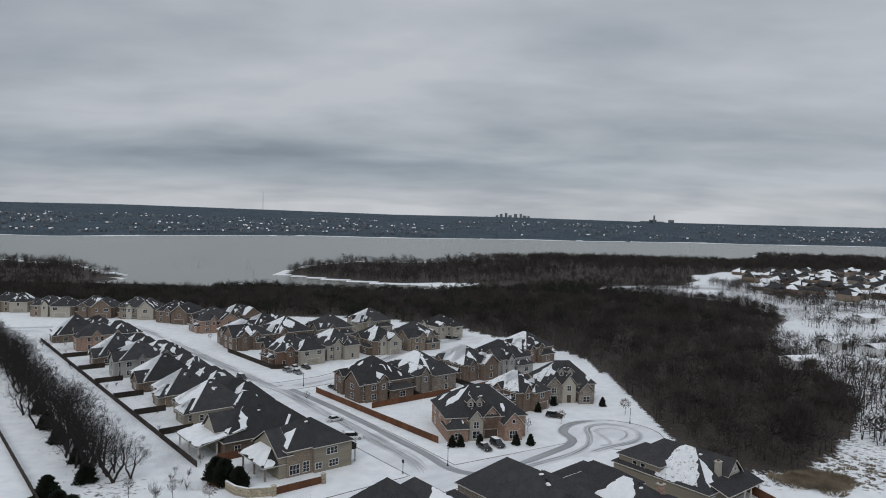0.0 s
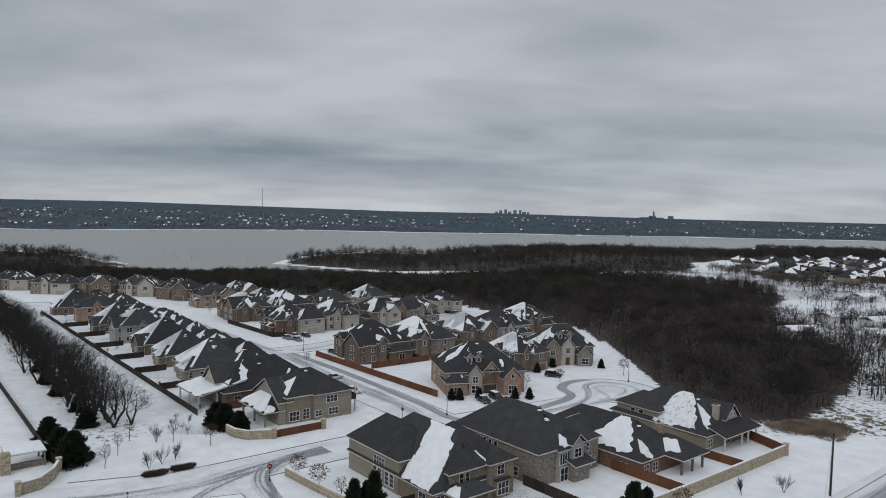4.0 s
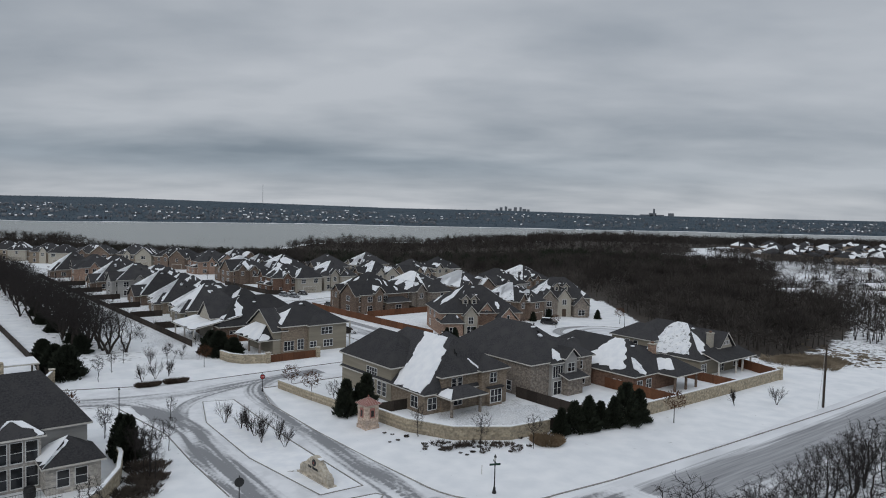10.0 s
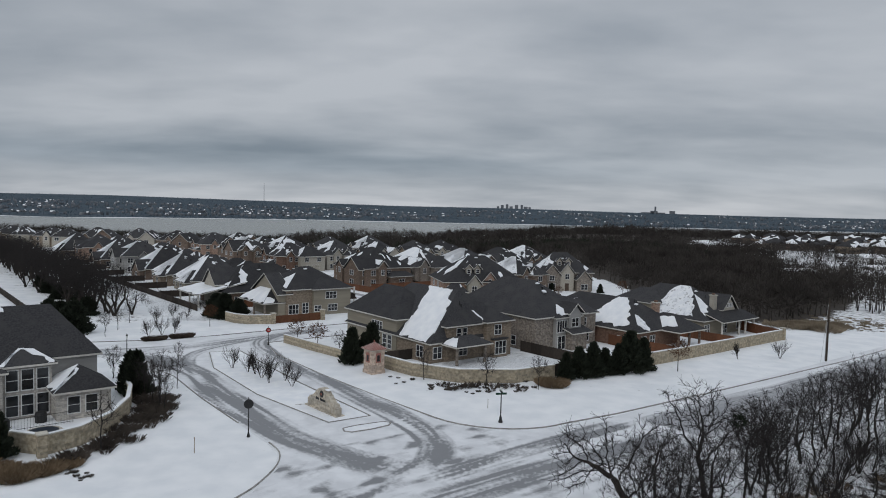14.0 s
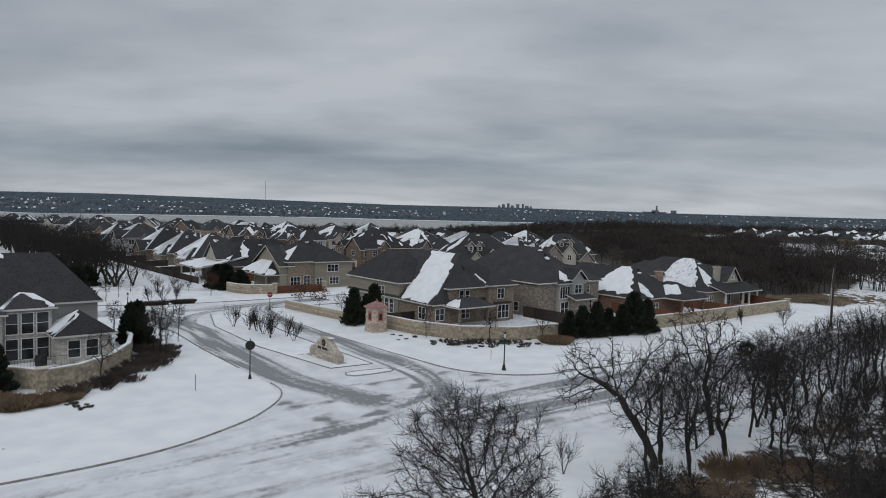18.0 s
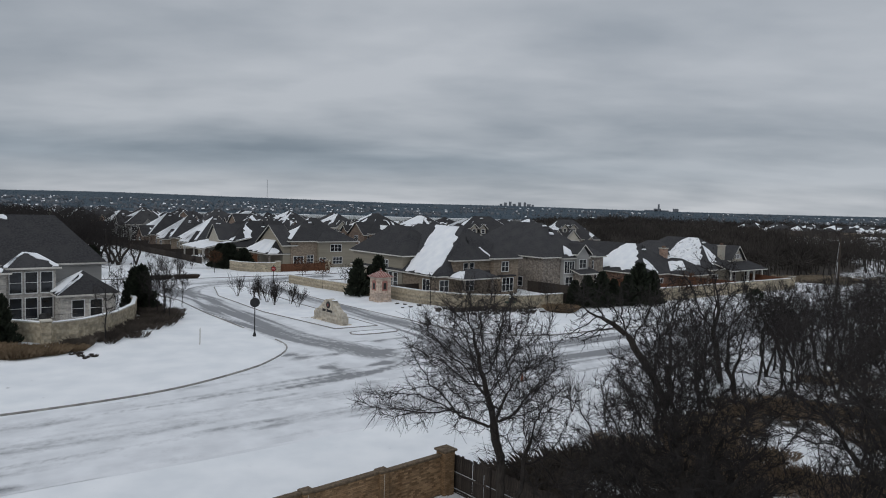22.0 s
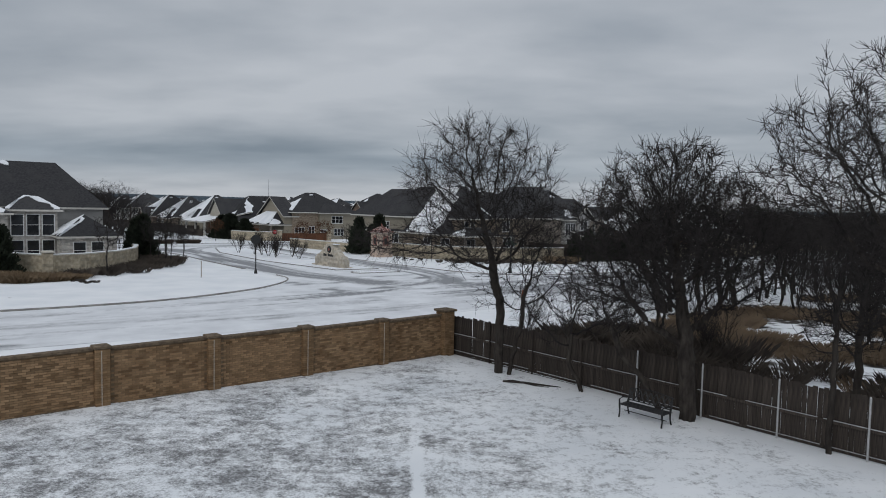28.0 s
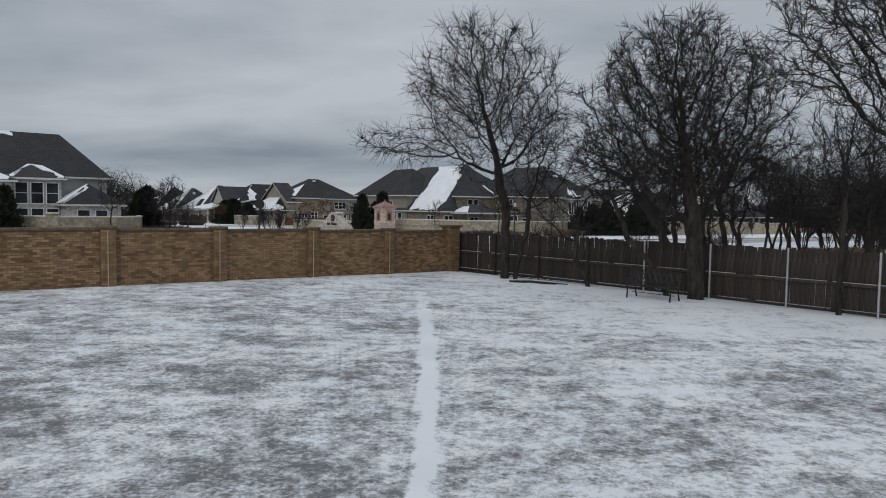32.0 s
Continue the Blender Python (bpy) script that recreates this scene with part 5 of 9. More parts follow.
def plain_house(a, b, w, d, wall, label, seed, rot=40, two=True, wing="S", snowy=0.6, garage=None, gable=None, xy=None):
    """A house of the usual build of the estate: main hip roof, a lower or gabled wing, rows of windows."""
    rng = random.Random(seed)
    ze = 5.5 if two else 3.1
    p = rng.uniform(0.62, 0.74) if two else rng.uniform(0.78, 0.88)
    gm = gable or wall
    mw = min(w, d * 1.12)
    if wing == "S":
        bl = [(0.6, 1.0, mw, d, ze, "hip", p, wall)]
        x0 = rng.uniform(0.42, 0.55) * w
        bl.append((x0, -1.2, w - 0.7, 6, ze - 0.2, rng.choice(("gy", "hip")), 0.85, gm))
        bl.append((-0.6, 2.6, 5, d - 2, 3.0, "hip", 0.6, wall))
    else:
        bl = [(0.6, 0.0, mw, d, ze, "hip", p, wall)]
        bl.append((-1.1, 0.8, 7.5, d * 0.5, ze - 0.4, rng.choice(("gx", "hip")), 0.8, gm))
        bl.append((w * 0.5, -1.6, w - 0.4, 6, 3.0, "hip", 0.7, wall))
    bl.append((w * 0.42, d * 0.3, w, d + 1.2, ze - 0.1, "hip", p * 1.02, wall))
    bl.append((w * 0.55, 1.2, w + 0.4, d * 0.75, ze - 0.3, "hip", p * 1.1, wall))
    if two:
        for q in range(rng.randint(1, 2)):
            x0 = rng.uniform(0.1, 0.3) * w + q * w * 0.3
            bl.append((x0, 0.3 if wing == "S" else -0.9, x0 + rng.uniform(2.4, 3.2), d * 0.5, ze + rng.uniform(-0.3, 0.5), "gy", rng.uniform(1.0, 1.25), gm if rng.random() < 0.5 else wall))
        y0 = d * rng.uniform(0.5, 0.68)
        bl.append((-0.2, y0, w * 0.5, y0 + rng.uniform(2.6, 3.4), ze + 0.1, "gx", rng.uniform(0.9, 1.15), wall))
    sn = []
    for bi in range(len(bl)):
        for f in ("W", "S"):
            if rng.random() < snowy * (1.15 if f == "W" else 0.42):
                r = rng.random()
                if f == "W" and r < 0.8:
                    s0 = rng.uniform(0.0, 0.45)
                    s1 = rng.uniform(0.75, 1.0)
                    low = [(s1 - (s1 - s0) * i / 7, max(0.02, rng.uniform(-0.25, 0.62) + (0.12 if i in (0, 7) else 0))) for i in range(8)]
                    sn.append((bi, f, [(s0 + 0.12, 0.97), *low[::-1], (s1, 0.98)]))
                elif r < 0.85:
                    sn.append((bi, f, blob(rng.uniform(0.3, 0.7), rng.uniform(0.3, 0.6), rng.uniform(0.06, 0.14), rng.uniform(0.2, 0.35))))
                else:
                    s0 = rng.uniform(0.1, 0.6)
                    sn.append((bi, f, [(s0, 0.1), (s0 + 0.1, 0.06), (s0 + 0.22, 0.8), (s0 + 0.16, 0.95)]))
        if rng.random() < 0.3 * snowy:
            sn.append((bi, "E" if "E" in roof_slopes(bl[bi]) else "S", blob(rng.uniform(0.3, 0.7), 0.5, 0.12, 0.4)))
    if snowy >= 0.8:
        sn += [(0, "W", [(0.02, 0.03), (1.0, 0.03), (1.0, 1.0), (0.12, 1.0), (0.2, 0.5)]), (1, "W", [(0.1, 0.03), (1.0, 0.03), (1.0, 1.0), (0.3, 1.0)])]
    sn = [q for q in sn if q[1] in roof_slopes(bl[q[0]])]
    wn = []
    for bi, k in enumerate(bl[:3]):
        for f in ("S", "W"):
            ln = (k[2] - k[0]) if f == "S" else (k[3] - k[1])
            n = max(1, int(ln / 4.2))
            for i in range(n):
                u = ln * (i + 0.5) / n
                ww = rng.choice((1.0, 1.5, 1.9))
                nx = 1 if ww < 1.2 else 2
                if not (garage == f and bi == (1 if wing == garage else 0)):
                    wn.append((bi, f, u, 0.7, ww, 1.5, nx, 2))
                if k[4] > 4.5 and rng.random() < 0.85:
                    wn.append((bi, f, u, 3.5, ww, 1.4, nx, 2))
    for bi, k in enumerate(bl[5:], 5):
        f = "S" if k[5] == "gy" else "W"
        ln = (k[2] - k[0]) if f == "S" else (k[3] - k[1])
        wn.append((bi, f, ln / 2, 3.6, 1.1, 1.5, 2, 2))
    h, sl = house(a, b, bl, label, rot, seed, sn, wn, rng.randint(2, 4), xy, 0.5)
    if garage:
        k = 1 if wing == garage else 0
        ln = (bl[k][2] - bl[k][0]) if garage == "S" else (bl[k][3] - bl[k][1])
        garage_door(h, garage, bl[k], ln * 0.5, min(4.9, ln * 0.8))
    return h


# left-hand street, backing on the snowy strip
ROW_L = [(63, 178, 23, 14, "tan_siding", "beige house with a snow-covered roof and chimney", 11, False, 1.0), (63, 197.5, 23, 13, "tan", "low tan brick house with snow on its roof", 12, False, 0.8),
         (63, 217, 23, 15, "brown_brick", "grey-brown brick house with a broad snow-streaked roof", 13, False, 0.9), (62, 239, 23, 14, "siding", "two-storey grey siding house with snow-streaked roof", 14, True, 0.9),
         (61, 261, 23, 14, "brown_brick", "grey-brown brick house with snow-streaked roof", 15, False, 1.0), (62, 291, 22, 13, "pink_brick", "rose-tan brick house with dark roof", 16, True, 0.3), (58, 313, 24, 15, "brown_brick", "low brick house with snow on its broad roof", 17, False, 1.0)]
for a, b, w, d, wall, lab, sd, two, sn in ROW_L:
    plain_house(a, b, w, d, wall, lab, sd, two=two, wing="W", snowy=sn)
# far row at the end of the street, facing the bend
ROW_F = [(-206, 340, 20, 13, "tan", 21, 8), (-183, 340, 17, 13, "brown_brick", 22, 12), (-163, 341, 18, 13, "tan", 23, 5), (-142, 334, 18, 13, "brown_brick", 24, -8), (-103, 324, 16, 13, "brown_brick", 26, 40), (-232, 350, 18, 12, "tan", 27, 15), (-262, 352, 18, 12, "brown_brick", 28, 15)]
for x, y, w, d, wall, sd, rt in ROW_F:
    plain_house(0, 0, w, d, wall, "two-storey brick house with patches of snow on its roof", sd, rot=rt, snowy=0.9, garage="S", xy=(x, y), gable="stucco" if sd % 2 else None)
plain_house(0, 0, 17, 15, "pink_brick", "rose-tan brick house with patches of snow on its roof", 25, rot=40, snowy=0.6, xy=(-110, 307))
# block between the left-hand street and the cross street
ROW_M = [(111, 262, 15, 21, "brown_brick", 31, "W", None, 0.8), (110.5, 226, 19, 14, "red_brick", 32, "S", "S", 0.6), (131, 227, 14, 16, "stucco", 33, "S", None, 0.6), (151, 226, 13, 17, "brown_brick", 34, "S", "S", 0.5), (169, 226, 14, 16, "tan", 35, "W", None, 0.6), (195, 241, 14, 14, "stucco", 36, "S", "S", 0.6), (148, 262, 16, 14, "grey_stone", 37, "W", None, 0.6), (174, 270, 16, 14, "tan_siding", 38, "W", None, 0.8), (127, 262, 17, 16, "brown_brick", 39, "W", None, 0.9), (128, 284, 18, 12, "tan", 40, "W", None, 0.9)]
for a, b, w, d, wall, sd, wg, gr, sn in ROW_M:
    plain_house(a, b, w, d, wall, {"stucco": "cream stucco house with dark snow-dusted roof", "red_brick": "red-brown brick house with double garage", "tan": "tan brick house with snow patches on the roof", "grey_stone": "grey stone house with snow patches on the roof", "tan_siding": "beige house with snow-covered porch roof"}.get(wall, "grey-brown brick house with snow patches on the roof"), sd, wing=wg, garage=gr, snowy=sn, gable="stucco" if gr else None)
# block between the cross street and the turning circle
ROW_N = [(111, 171, 17, 18, "brown_brick", 41, "W", 0.5), (129.5, 170.5, 15.5, 19, "grey_stone", 42, "S", 0.7), (152, 174, 15, 18, "brown_brick", 43, "S", 0.9), (170, 175, 14.5, 17, "siding", 44, "W", 0.5), (191, 184, 15, 16, "brown_brick", 45, "W", 0.8)]
for a, b, w, d, wall, sd, wg, sn in ROW_N:
    plain_house(a, b, w, d, wall, {"grey_stone": "grey stone two-storey house with snow on the roof", "siding": "grey siding house with a snowy lean-to roof"}.get(wall, "grey-brown brick two-storey house with snow on the roof"), sd, wing=wg, snowy=sn)
# houses at the turning circle, their gables towards it
HP, _ = house(0, 0, [
    (-0.6, 2, 20, 18, 5.4, "hip", 0.72, "pink_brick"),
    (-0.5, 0, 4.6, 6, 3.2, "hip", 0.95, "pink_brick"),
    (5.0, 0.6, 8.4, 8, 4.9, "gy", 1.15, "stucco"),
    (9.2, 2.0, 13.0, 9, 5.3, "gy", 1.15, "pink_brick"),
    (13.6, -0.8, 18.2, 8, 4.0, "gy", 1.1, "pink_brick"),
    (2, 10, 17, 22, 5.3, "hip", 0.72, "pink_brick"),
    (5.4, 4.2, 6.9, 9, 8.5, "gy", 1.0, "stucco"),
    (7.7, 4.2, 9.2, 9, 8.5, "gy", 1.0, "stucco"),
], "rose-tan brick house with three steep front gables", rot=14, seed=51, xy=(0.0, 169.6), remnants=0.95,
    snow=[(0, "W", blob(0.6, 0.6, 0.12, 0.4)), (0, "E", blob(0.4, 0.5, 0.1, 0.4)), (1, "W", blob(0.5, 0.4, 0.2, 0.2)), (5, "W", [(0.1, 0.5), (0.6, 0.5), (0.8, 0.9), (0.3, 0.95)]), (4, "E", blob(0.6, 0.5, 0.08, 0.4)), (0, "S", blob(0.36, 0.6, 0.02, 0.2))],
    wins=[(2, "S", 1.7, 3.0, 1.2, 1.6, 2, 2), (2, "S", 1.7, 0.5, 1.8, 1.8, 2, 2), (3, "S", 1.9, 5.2, 0.6, 0.9, 1, 1), (4, "S", 2.3, 0.5, 2.0, 1.9, 3, 2), (4, "S", 2.3, 4.3, 0.6, 0.9, 1, 1), (1, "S", 2.4, 0.6, 1.4, 1.6, 2, 2), (0, "W", 4, 3.5, 1.4, 1.4, 2, 2), (0, "W", 9, 3.5, 1.4, 1.4, 2, 2), (0, "W", 4, 0.7, 1.4, 1.5, 2, 2), (6, "S", 0.75, 7.5, 0.75, 0.9, 1, 2), (7, "S", 0.75, 7.5, 0.75, 0.9, 1, 2)])
garage_door(HP, "S", (8.4, 1.9, 13.4, 9), 2.5, 3.4)
plain_house(0, 0, 12, 14, "brown_brick", "brown brick house with a wide stained garage door", 52, rot=43, xy=(19.5, 196.5), wing="S", garage="S", snowy=0.8)
HQ, _ = house(0, 0, [
    (0, 1.5, 17, 14, 5.4, "hip", 0.85, "grey_stone"),
    (1.2, -0.4, 6.4, 7, 4.6, "gy", 1.1, "grey_stone"),
    (6.6, 0.4, 10.8, 7, 5.2, "gy", 1.2, "stucco"),
    (11.4, -1.2, 15.8, 6, 3.4, "gy", 1.1, "grey_stone"),
    (6.3, 3.4, 7.8, 8, 8.6, "gy", 1.0, "stucco"),
    (9.1, 3.4, 10.6, 8, 8.6, "gy", 1.0, "stucco"),
], "grey stone house with three steep pale gables", rot=8, seed=53, xy=(27, 208.6), remnants=0.8,
    snow=[(0, "W", [(0.3, 0.05), (1, 0.05), (1, 0.9), (0.6, 0.9)]), (0, "S", [(0.12, 0.3), (0.2, 0.9), (0.32, 0.97), (0.3, 0.4)]), (0, "S", blob(0.88, 0.4, 0.04, 0.3)), (0, "E", blob(0.4, 0.4, 0.1, 0.3))],
    wins=[(1, "S", 2.6, 0.6, 2.0, 1.7, 3, 2), (1, "S", 2.6, 3.2, 1.4, 1.4, 2, 2), (2, "S", 2.1, 3.6, 1.2, 1.5, 2, 2), (3, "S", 2.2, 0.6, 2.0, 1.6, 2, 2), (0, "S", 14.4, 3.4, 1.4, 1.3, 2, 2), (0, "W", 4, 3.4, 1.4, 1.4, 2, 2), (0, "W", 9, 0.7, 1.4, 1.4, 2, 2), (4, "S", 0.75, 7.6, 0.75, 0.9, 1, 2), (5, "S", 0.75, 7.6, 0.75, 0.9, 1, 2)])
part("front_door", boxes((8.1, 0.33, 0, 9.3, 0.42, 2.3)), M["garage"], HQ, "dark arched front door")


# ---- garden walls and fences ----
def stone_wall(line, hh, label, pillars=(), material="cream_stone", th=0.4, ab=True):
    """A masonry wall with a cap along plan places."""
    pts = [W(*p) for p in line] if ab else list(line)
    x0, y0 = pts[0]
    w = thing("garden_wall", x0, y0, 0, label, "wall", "stone garden walls")
    zb = w.matrix_basis.translation.z
    fine = [Vector((*pts[0], 0))]
    for p, q in zip(pts, pts[1:]):
        n = max(1, int(math.dist(p, q) / 4))
        fine += [Vector((p[0] + (q[0] - p[0]) * i / n, p[1] + (q[1] - p[1]) * i / n, 0)) for i in range(1, n + 1)]

    def strip(half, lo, hi):
        bm = bmesh.new()
        rings = []
        for i, p in enumerate(fine):
            d = (fine[min(i + 1, len(fine) - 1)] - fine[max(i - 1, 0)]).normalized()
            nr = Vector((-d.y, d.x, 0)) * half
            z = G(p.x, p.y) - zb
            o = Vector((x0, y0, 0))
            rings.append([bm.verts.new(p - o + nr * s + Vector((0, 0, z + h))) for s, h in ((-1, lo), (1, lo), (1, hi), (-1, hi))])
        for r0, r1 in zip(rings, rings[1:]):
            for k in range(4):
                bm.faces.new((r0[k], r0[(k + 1) % 4], r1[(k + 1) % 4], r1[k]))
        bm.faces.new(rings[0][::-1])
        bm.faces.new(rings[-1])
        return bm

    part("wall_body", strip(th / 2, -0.3, hh), M[material], w)
    part("coping", strip(th / 2 + 0.06, hh, hh + 0.1), M["cap"], w)
    part("snow_patch", strip(th / 2 + 0.0, hh + 0.1, hh + 0.15), M["snow"], w, "thin snow lying on the coping")
    for px, py in pillars:
        qx, qy = W(px, py) if ab else (px, py)
        z = G(qx, qy) - zb
        pl = part("pillar", boxes((-0.4, -0.4, -0.3, 0.4, 0.4, hh + 0.3), bev=0.03), M[material], w)
        pl.matrix_basis = pose(qx - x0, qy - y0, z, 0, 0, 40)
        part("pillar_cap", boxes((-0.48, -0.48, hh + 0.3, 0.48, 0.48, hh + 0.45), bev=0.03), M["cap"], pl)
    return w


stone_wall([(56.8, 81.8), (57.4, 75.3), (60.3, 69), (66.6, 64.7), (73.5, 64.0)], 1.75, "curved cream limestone garden wall with snowy coping")
stone_wall([(85, 61.4), (100, 61.0), (118, 60.9), (135.2, 60.9)], 1.9, "long cream limestone wall along the main road", [(135.4, 60.9)])
stone_wall([(54.2, 133), (54.6, 129.5), (56, 127), (60.2, 125)], 1.7, "curved cream limestone wall below the corner house", [(60.4, 124.9), (71.3, 124.9)])
stone_wall([(53.5, 106.2), (54.2, 98), (55.2, 90), (56.3, 84.5)], 1.3, "low stone wall behind the street trees")
stone_wall([(5.5, 74), (8.8, 72.3), (11.5, 68.8), (14.5, 69.8), (18, 73), (21, 78), (22.6, 83), (23.2, 88)], 1.75, "curved cream limestone wall round the pool yard", [(11.2, 68.3), (23.2, 88)])
stone_wall([(17, 121.6), (20, 122.5), (22.6, 126), (24.0, 129.5)], 1.9, "curved stone wall of the neighbouring patio", [(17, 121.6), (24, 129.5)])
fence_run([(56.5, 84.5), (64, 84.3)], 1.6, "fence_dark", "short dark board fence by the corner house")
fence_run([(74, 64.4), (83.2, 63.2), (83.2, 80)], 1.75, "fence_dark", "dark weathered board fence between gardens")
fence_run([(101.4, 61.6), (101.4, 76)], 1.8, "fence_red", "red-brown cedar fence between gardens")
fence_run([(121, 61.6), (121, 76)], 1.6, "fence_red", "red-brown cedar fence between gardens")
fence_run([(135.6, 61.4), (141.5, 76), (141.5, 88)], 1.85, "fence_red", "red-brown cedar fence beside the wood")
fence_run([(61, 125), (71, 125)], 1.5, "fence_red", "red-brown board fence on the street corner")
fence_run([(58.5, 148.6), (70, 148.8)], 1.7, "fence_red", "orange-brown cedar board fence by the brick house")
fence_run([(53.9, 148), (53.9, 322)], 1.4, "fence_dark", "long dark fence along the snowy strip", post_every=4)
fence_run([(24, 130), (24, 250)], 1.5, "fence_dark", "long dark fence along the field", post_every=4)
for bb in (174, 194.5, 214.5, 236, 258, 282):
    fence_run([(54.2, bb), (62.5, bb)], 1.6, "fence_dark", "dark fence between back gardens")
fence_run([(105.6, 189.5), (105.8, 160), (106.2, 131)], 1.7, "fence_red", "red-brown fence along the street")
fence_run([(107.5, 262), (108.6, 226), (113, 224)], 1.6, "fence_dark", "dark fence round a corner garden")
fence_run([(110, 165.5), (150, 166), (170, 168), (186, 166)], 1.7, "fence_red", "red-brown fence between back gardens")
fence_run([(128.5, 166), (128.5, 172)], 1.6, "fence_dark", "dark fence between back gardens")
fence_run([(150, 166), (150, 178)], 1.6, "fence_dark", "dark fence between back gardens")


# ---- the yard's brick wall ----
P_WALL = [(-10.69 - 2.66 * k, 20.57 - 2.44 * k) for k in (5, 4, 3, 2, 1)] + [(-10.69, 20.57), (-8.02, 22.95), (-5.31, 25.42), (-2.68, 27.88), (-0.1, 30.32)]
M["brick"] = mat("tan_orange_brick", (0.225, 0.14, 0.077), (0.34, 0.226, 0.132), scale=2.2, rough=0.9, bump=0.5, bscale=50, spec=0.1, tint=0.3, lo=0.3, hi=0.7)
M["mortar"] = mat("mortar", (0.15, 0.105, 0.064), (0.21, 0.155, 0.1), scale=6, rough=0.95, tint=0)


def brick_wall():
    w = thing("brick_wall", 0, 0, 0, "tan and orange brick yard wall with brick pillars", "wall", z=0)
    rng = random.Random(5)
    wall_h = 1.78
    rows = int(wall_h / 0.074)
    me = bpy.data.meshes.new("brick")
    bm = boxes((-0.101, -0.052, 0, 0.101, 0.052, 0.062), bev=0.006)
    bm.to_mesh(me)
    bm.free()
    me.materials.append(M["brick"])
    V, F, single = [], [], 0
    for si in range(len(P_WALL) - 1):
        (ax, ay), (bx, by) = P_WALL[si], P_WALL[si + 1]
        d = Vector((bx - ax, by - ay, 0))
        ln = d.length
        d.normalize()
        ang = math.degrees(math.atan2(d.y, d.x))
        nr = Vector((d.y, -d.x, 0))
        zg = (G(ax, ay) + G(bx, by)) / 2
        core = part("mortar_core", boxes((0.2, -0.035, -0.3, ln - 0.2, 0.13, wall_h)), M["mortar"], w)
        core.matrix_basis = pose(ax, ay, zg, 0, 0, ang)
        part("coping", boxes((0.22, -0.1, wall_h - 0.02, ln - 0.22, 0.19, wall_h + 0.07), bev=0.015), M["coping_brick"], w).matrix_basis = pose(ax, ay, zg, 0, 0, ang)
        part("footing", boxes((0.2, -0.11, -0.3, ln - 0.2, -0.03, 0.05), bev=0.01), M["coping_brick"], w).matrix_basis = pose(ax, ay, zg, 0, 0, ang)
        near = si == 6
        for r in range(rows):
            x = 0.27 + (0.11 if r % 2 else 0.0)
            while x < ln - 0.3:
                jut = rng.choice((0, 0, 0, 0.008, 0.014, -0.006))
                c = Vector((ax, ay, zg)) + d * (x + 0.1) + nr * (0.0 + jut) + Vector((0, 0, r * 0.074 - 0.05))
                if near and single < 300:
                    shared("brick", me, w, pose(c.x, c.y, c.z, 0, 0, ang))
                    single += 1
                else:
                    n0 = len(V)
                    for sx, sy, sz in ((-1, 1, 0), (1, 1, 0), (1, 1, 1), (-1, 1, 1), (-1, -1, 0), (1, -1, 0), (1, -1, 1), (-1, -1, 1)):
                        V.append(c + d * (0.101 * sx) - nr * (-0.052 * sy) + Vector((0, 0, 0.062 * sz)))
                    F += [(n0, n0 + 3, n0 + 2, n0 + 1), (n0 + 3, n0 + 7, n0 + 6, n0 + 2), (n0, n0 + 4, n0 + 7, n0 + 3), (n0 + 1, n0 + 2, n0 + 6, n0 + 5)]
                x += 0.215
    ob = raw("bricks", V, F, M["brick_joined"], w, "courses of tan and orange bricks")
    tagged(ob, kind="stuff")
    for i, (px, py) in enumerate(P_WALL):
        big = 0.3 if i == len(P_WALL) - 1 else 0.22
        hh = 1.92 + (0.16 if i == len(P_WALL) - 1 else 0)
        pl = part("pillar", boxes((-big, -big, -0.3, big, big, hh - 0.1), bev=0.02), M["brick_band"], w)
        pl.matrix_basis = pose(px, py, G(px, py), 0, 0, 42.7)
        lip = 0.08 if i == len(P_WALL) - 1 else 0.03
        part("pillar_cap", boxes((-big - lip, -big - lip, hh - 0.1, big + lip, big + lip, hh), bev=0.02), M["coping_brick"], pl)
        if i < len(P_WALL) - 1:
            part("joint", boxes((-0.05, -big - 0.004, 0.05, -0.03, -big + 0.02, hh - 0.15)), M["cap"], pl, "pale movement joint")


def island_tint(m):
    """Each brick of a joined mesh takes a shade of its own."""
    nt = m.node_tree
    bs = nt.nodes["Principled BSDF"]
    g, mr, hs = nt.nodes.new("ShaderNodeNewGeometry"), nt.nodes.new("ShaderNodeMapRange"), nt.nodes.new("ShaderNodeHueSaturation")
    mr.inputs["To Min"].default_value, mr.inputs["To Max"].default_value = 0.6, 1.38
    src = bs.inputs["Base Color"].links[0].from_socket
    nt.links.new(g.outputs["Random Per Island"], mr.inputs[0])
    nt.links.new(mr.outputs[0], hs.inputs["Value"])
    nt.links.new(src, hs.inputs["Color"])
    nt.links.new(hs.outputs[0], bs.inputs["Base Color"])
    return m


M["coping_brick"] = mat("weathered_coping_brick", (0.1, 0.075, 0.055), (0.19, 0.145, 0.1), scale=7, rough=0.95, bump=0.5, bscale=30, spec=0.1, tint=0.1)
M["brick_joined"] = island_tint(mat("tan_orange_brick_courses", (0.225, 0.14, 0.077), (0.34, 0.226, 0.132), scale=2.2, rough=0.9, bump=0.5, bscale=50, spec=0.1, tint=0.0, lo=0.3, hi=0.7))
M["brick_band"] = masonry("pillar_brick", (0.17, 0.108, 0.06), (0.27, 0.18, 0.105), (0.7, 0.66, 0.6), 0.22, 0.075, 0.008)
brick_wall()


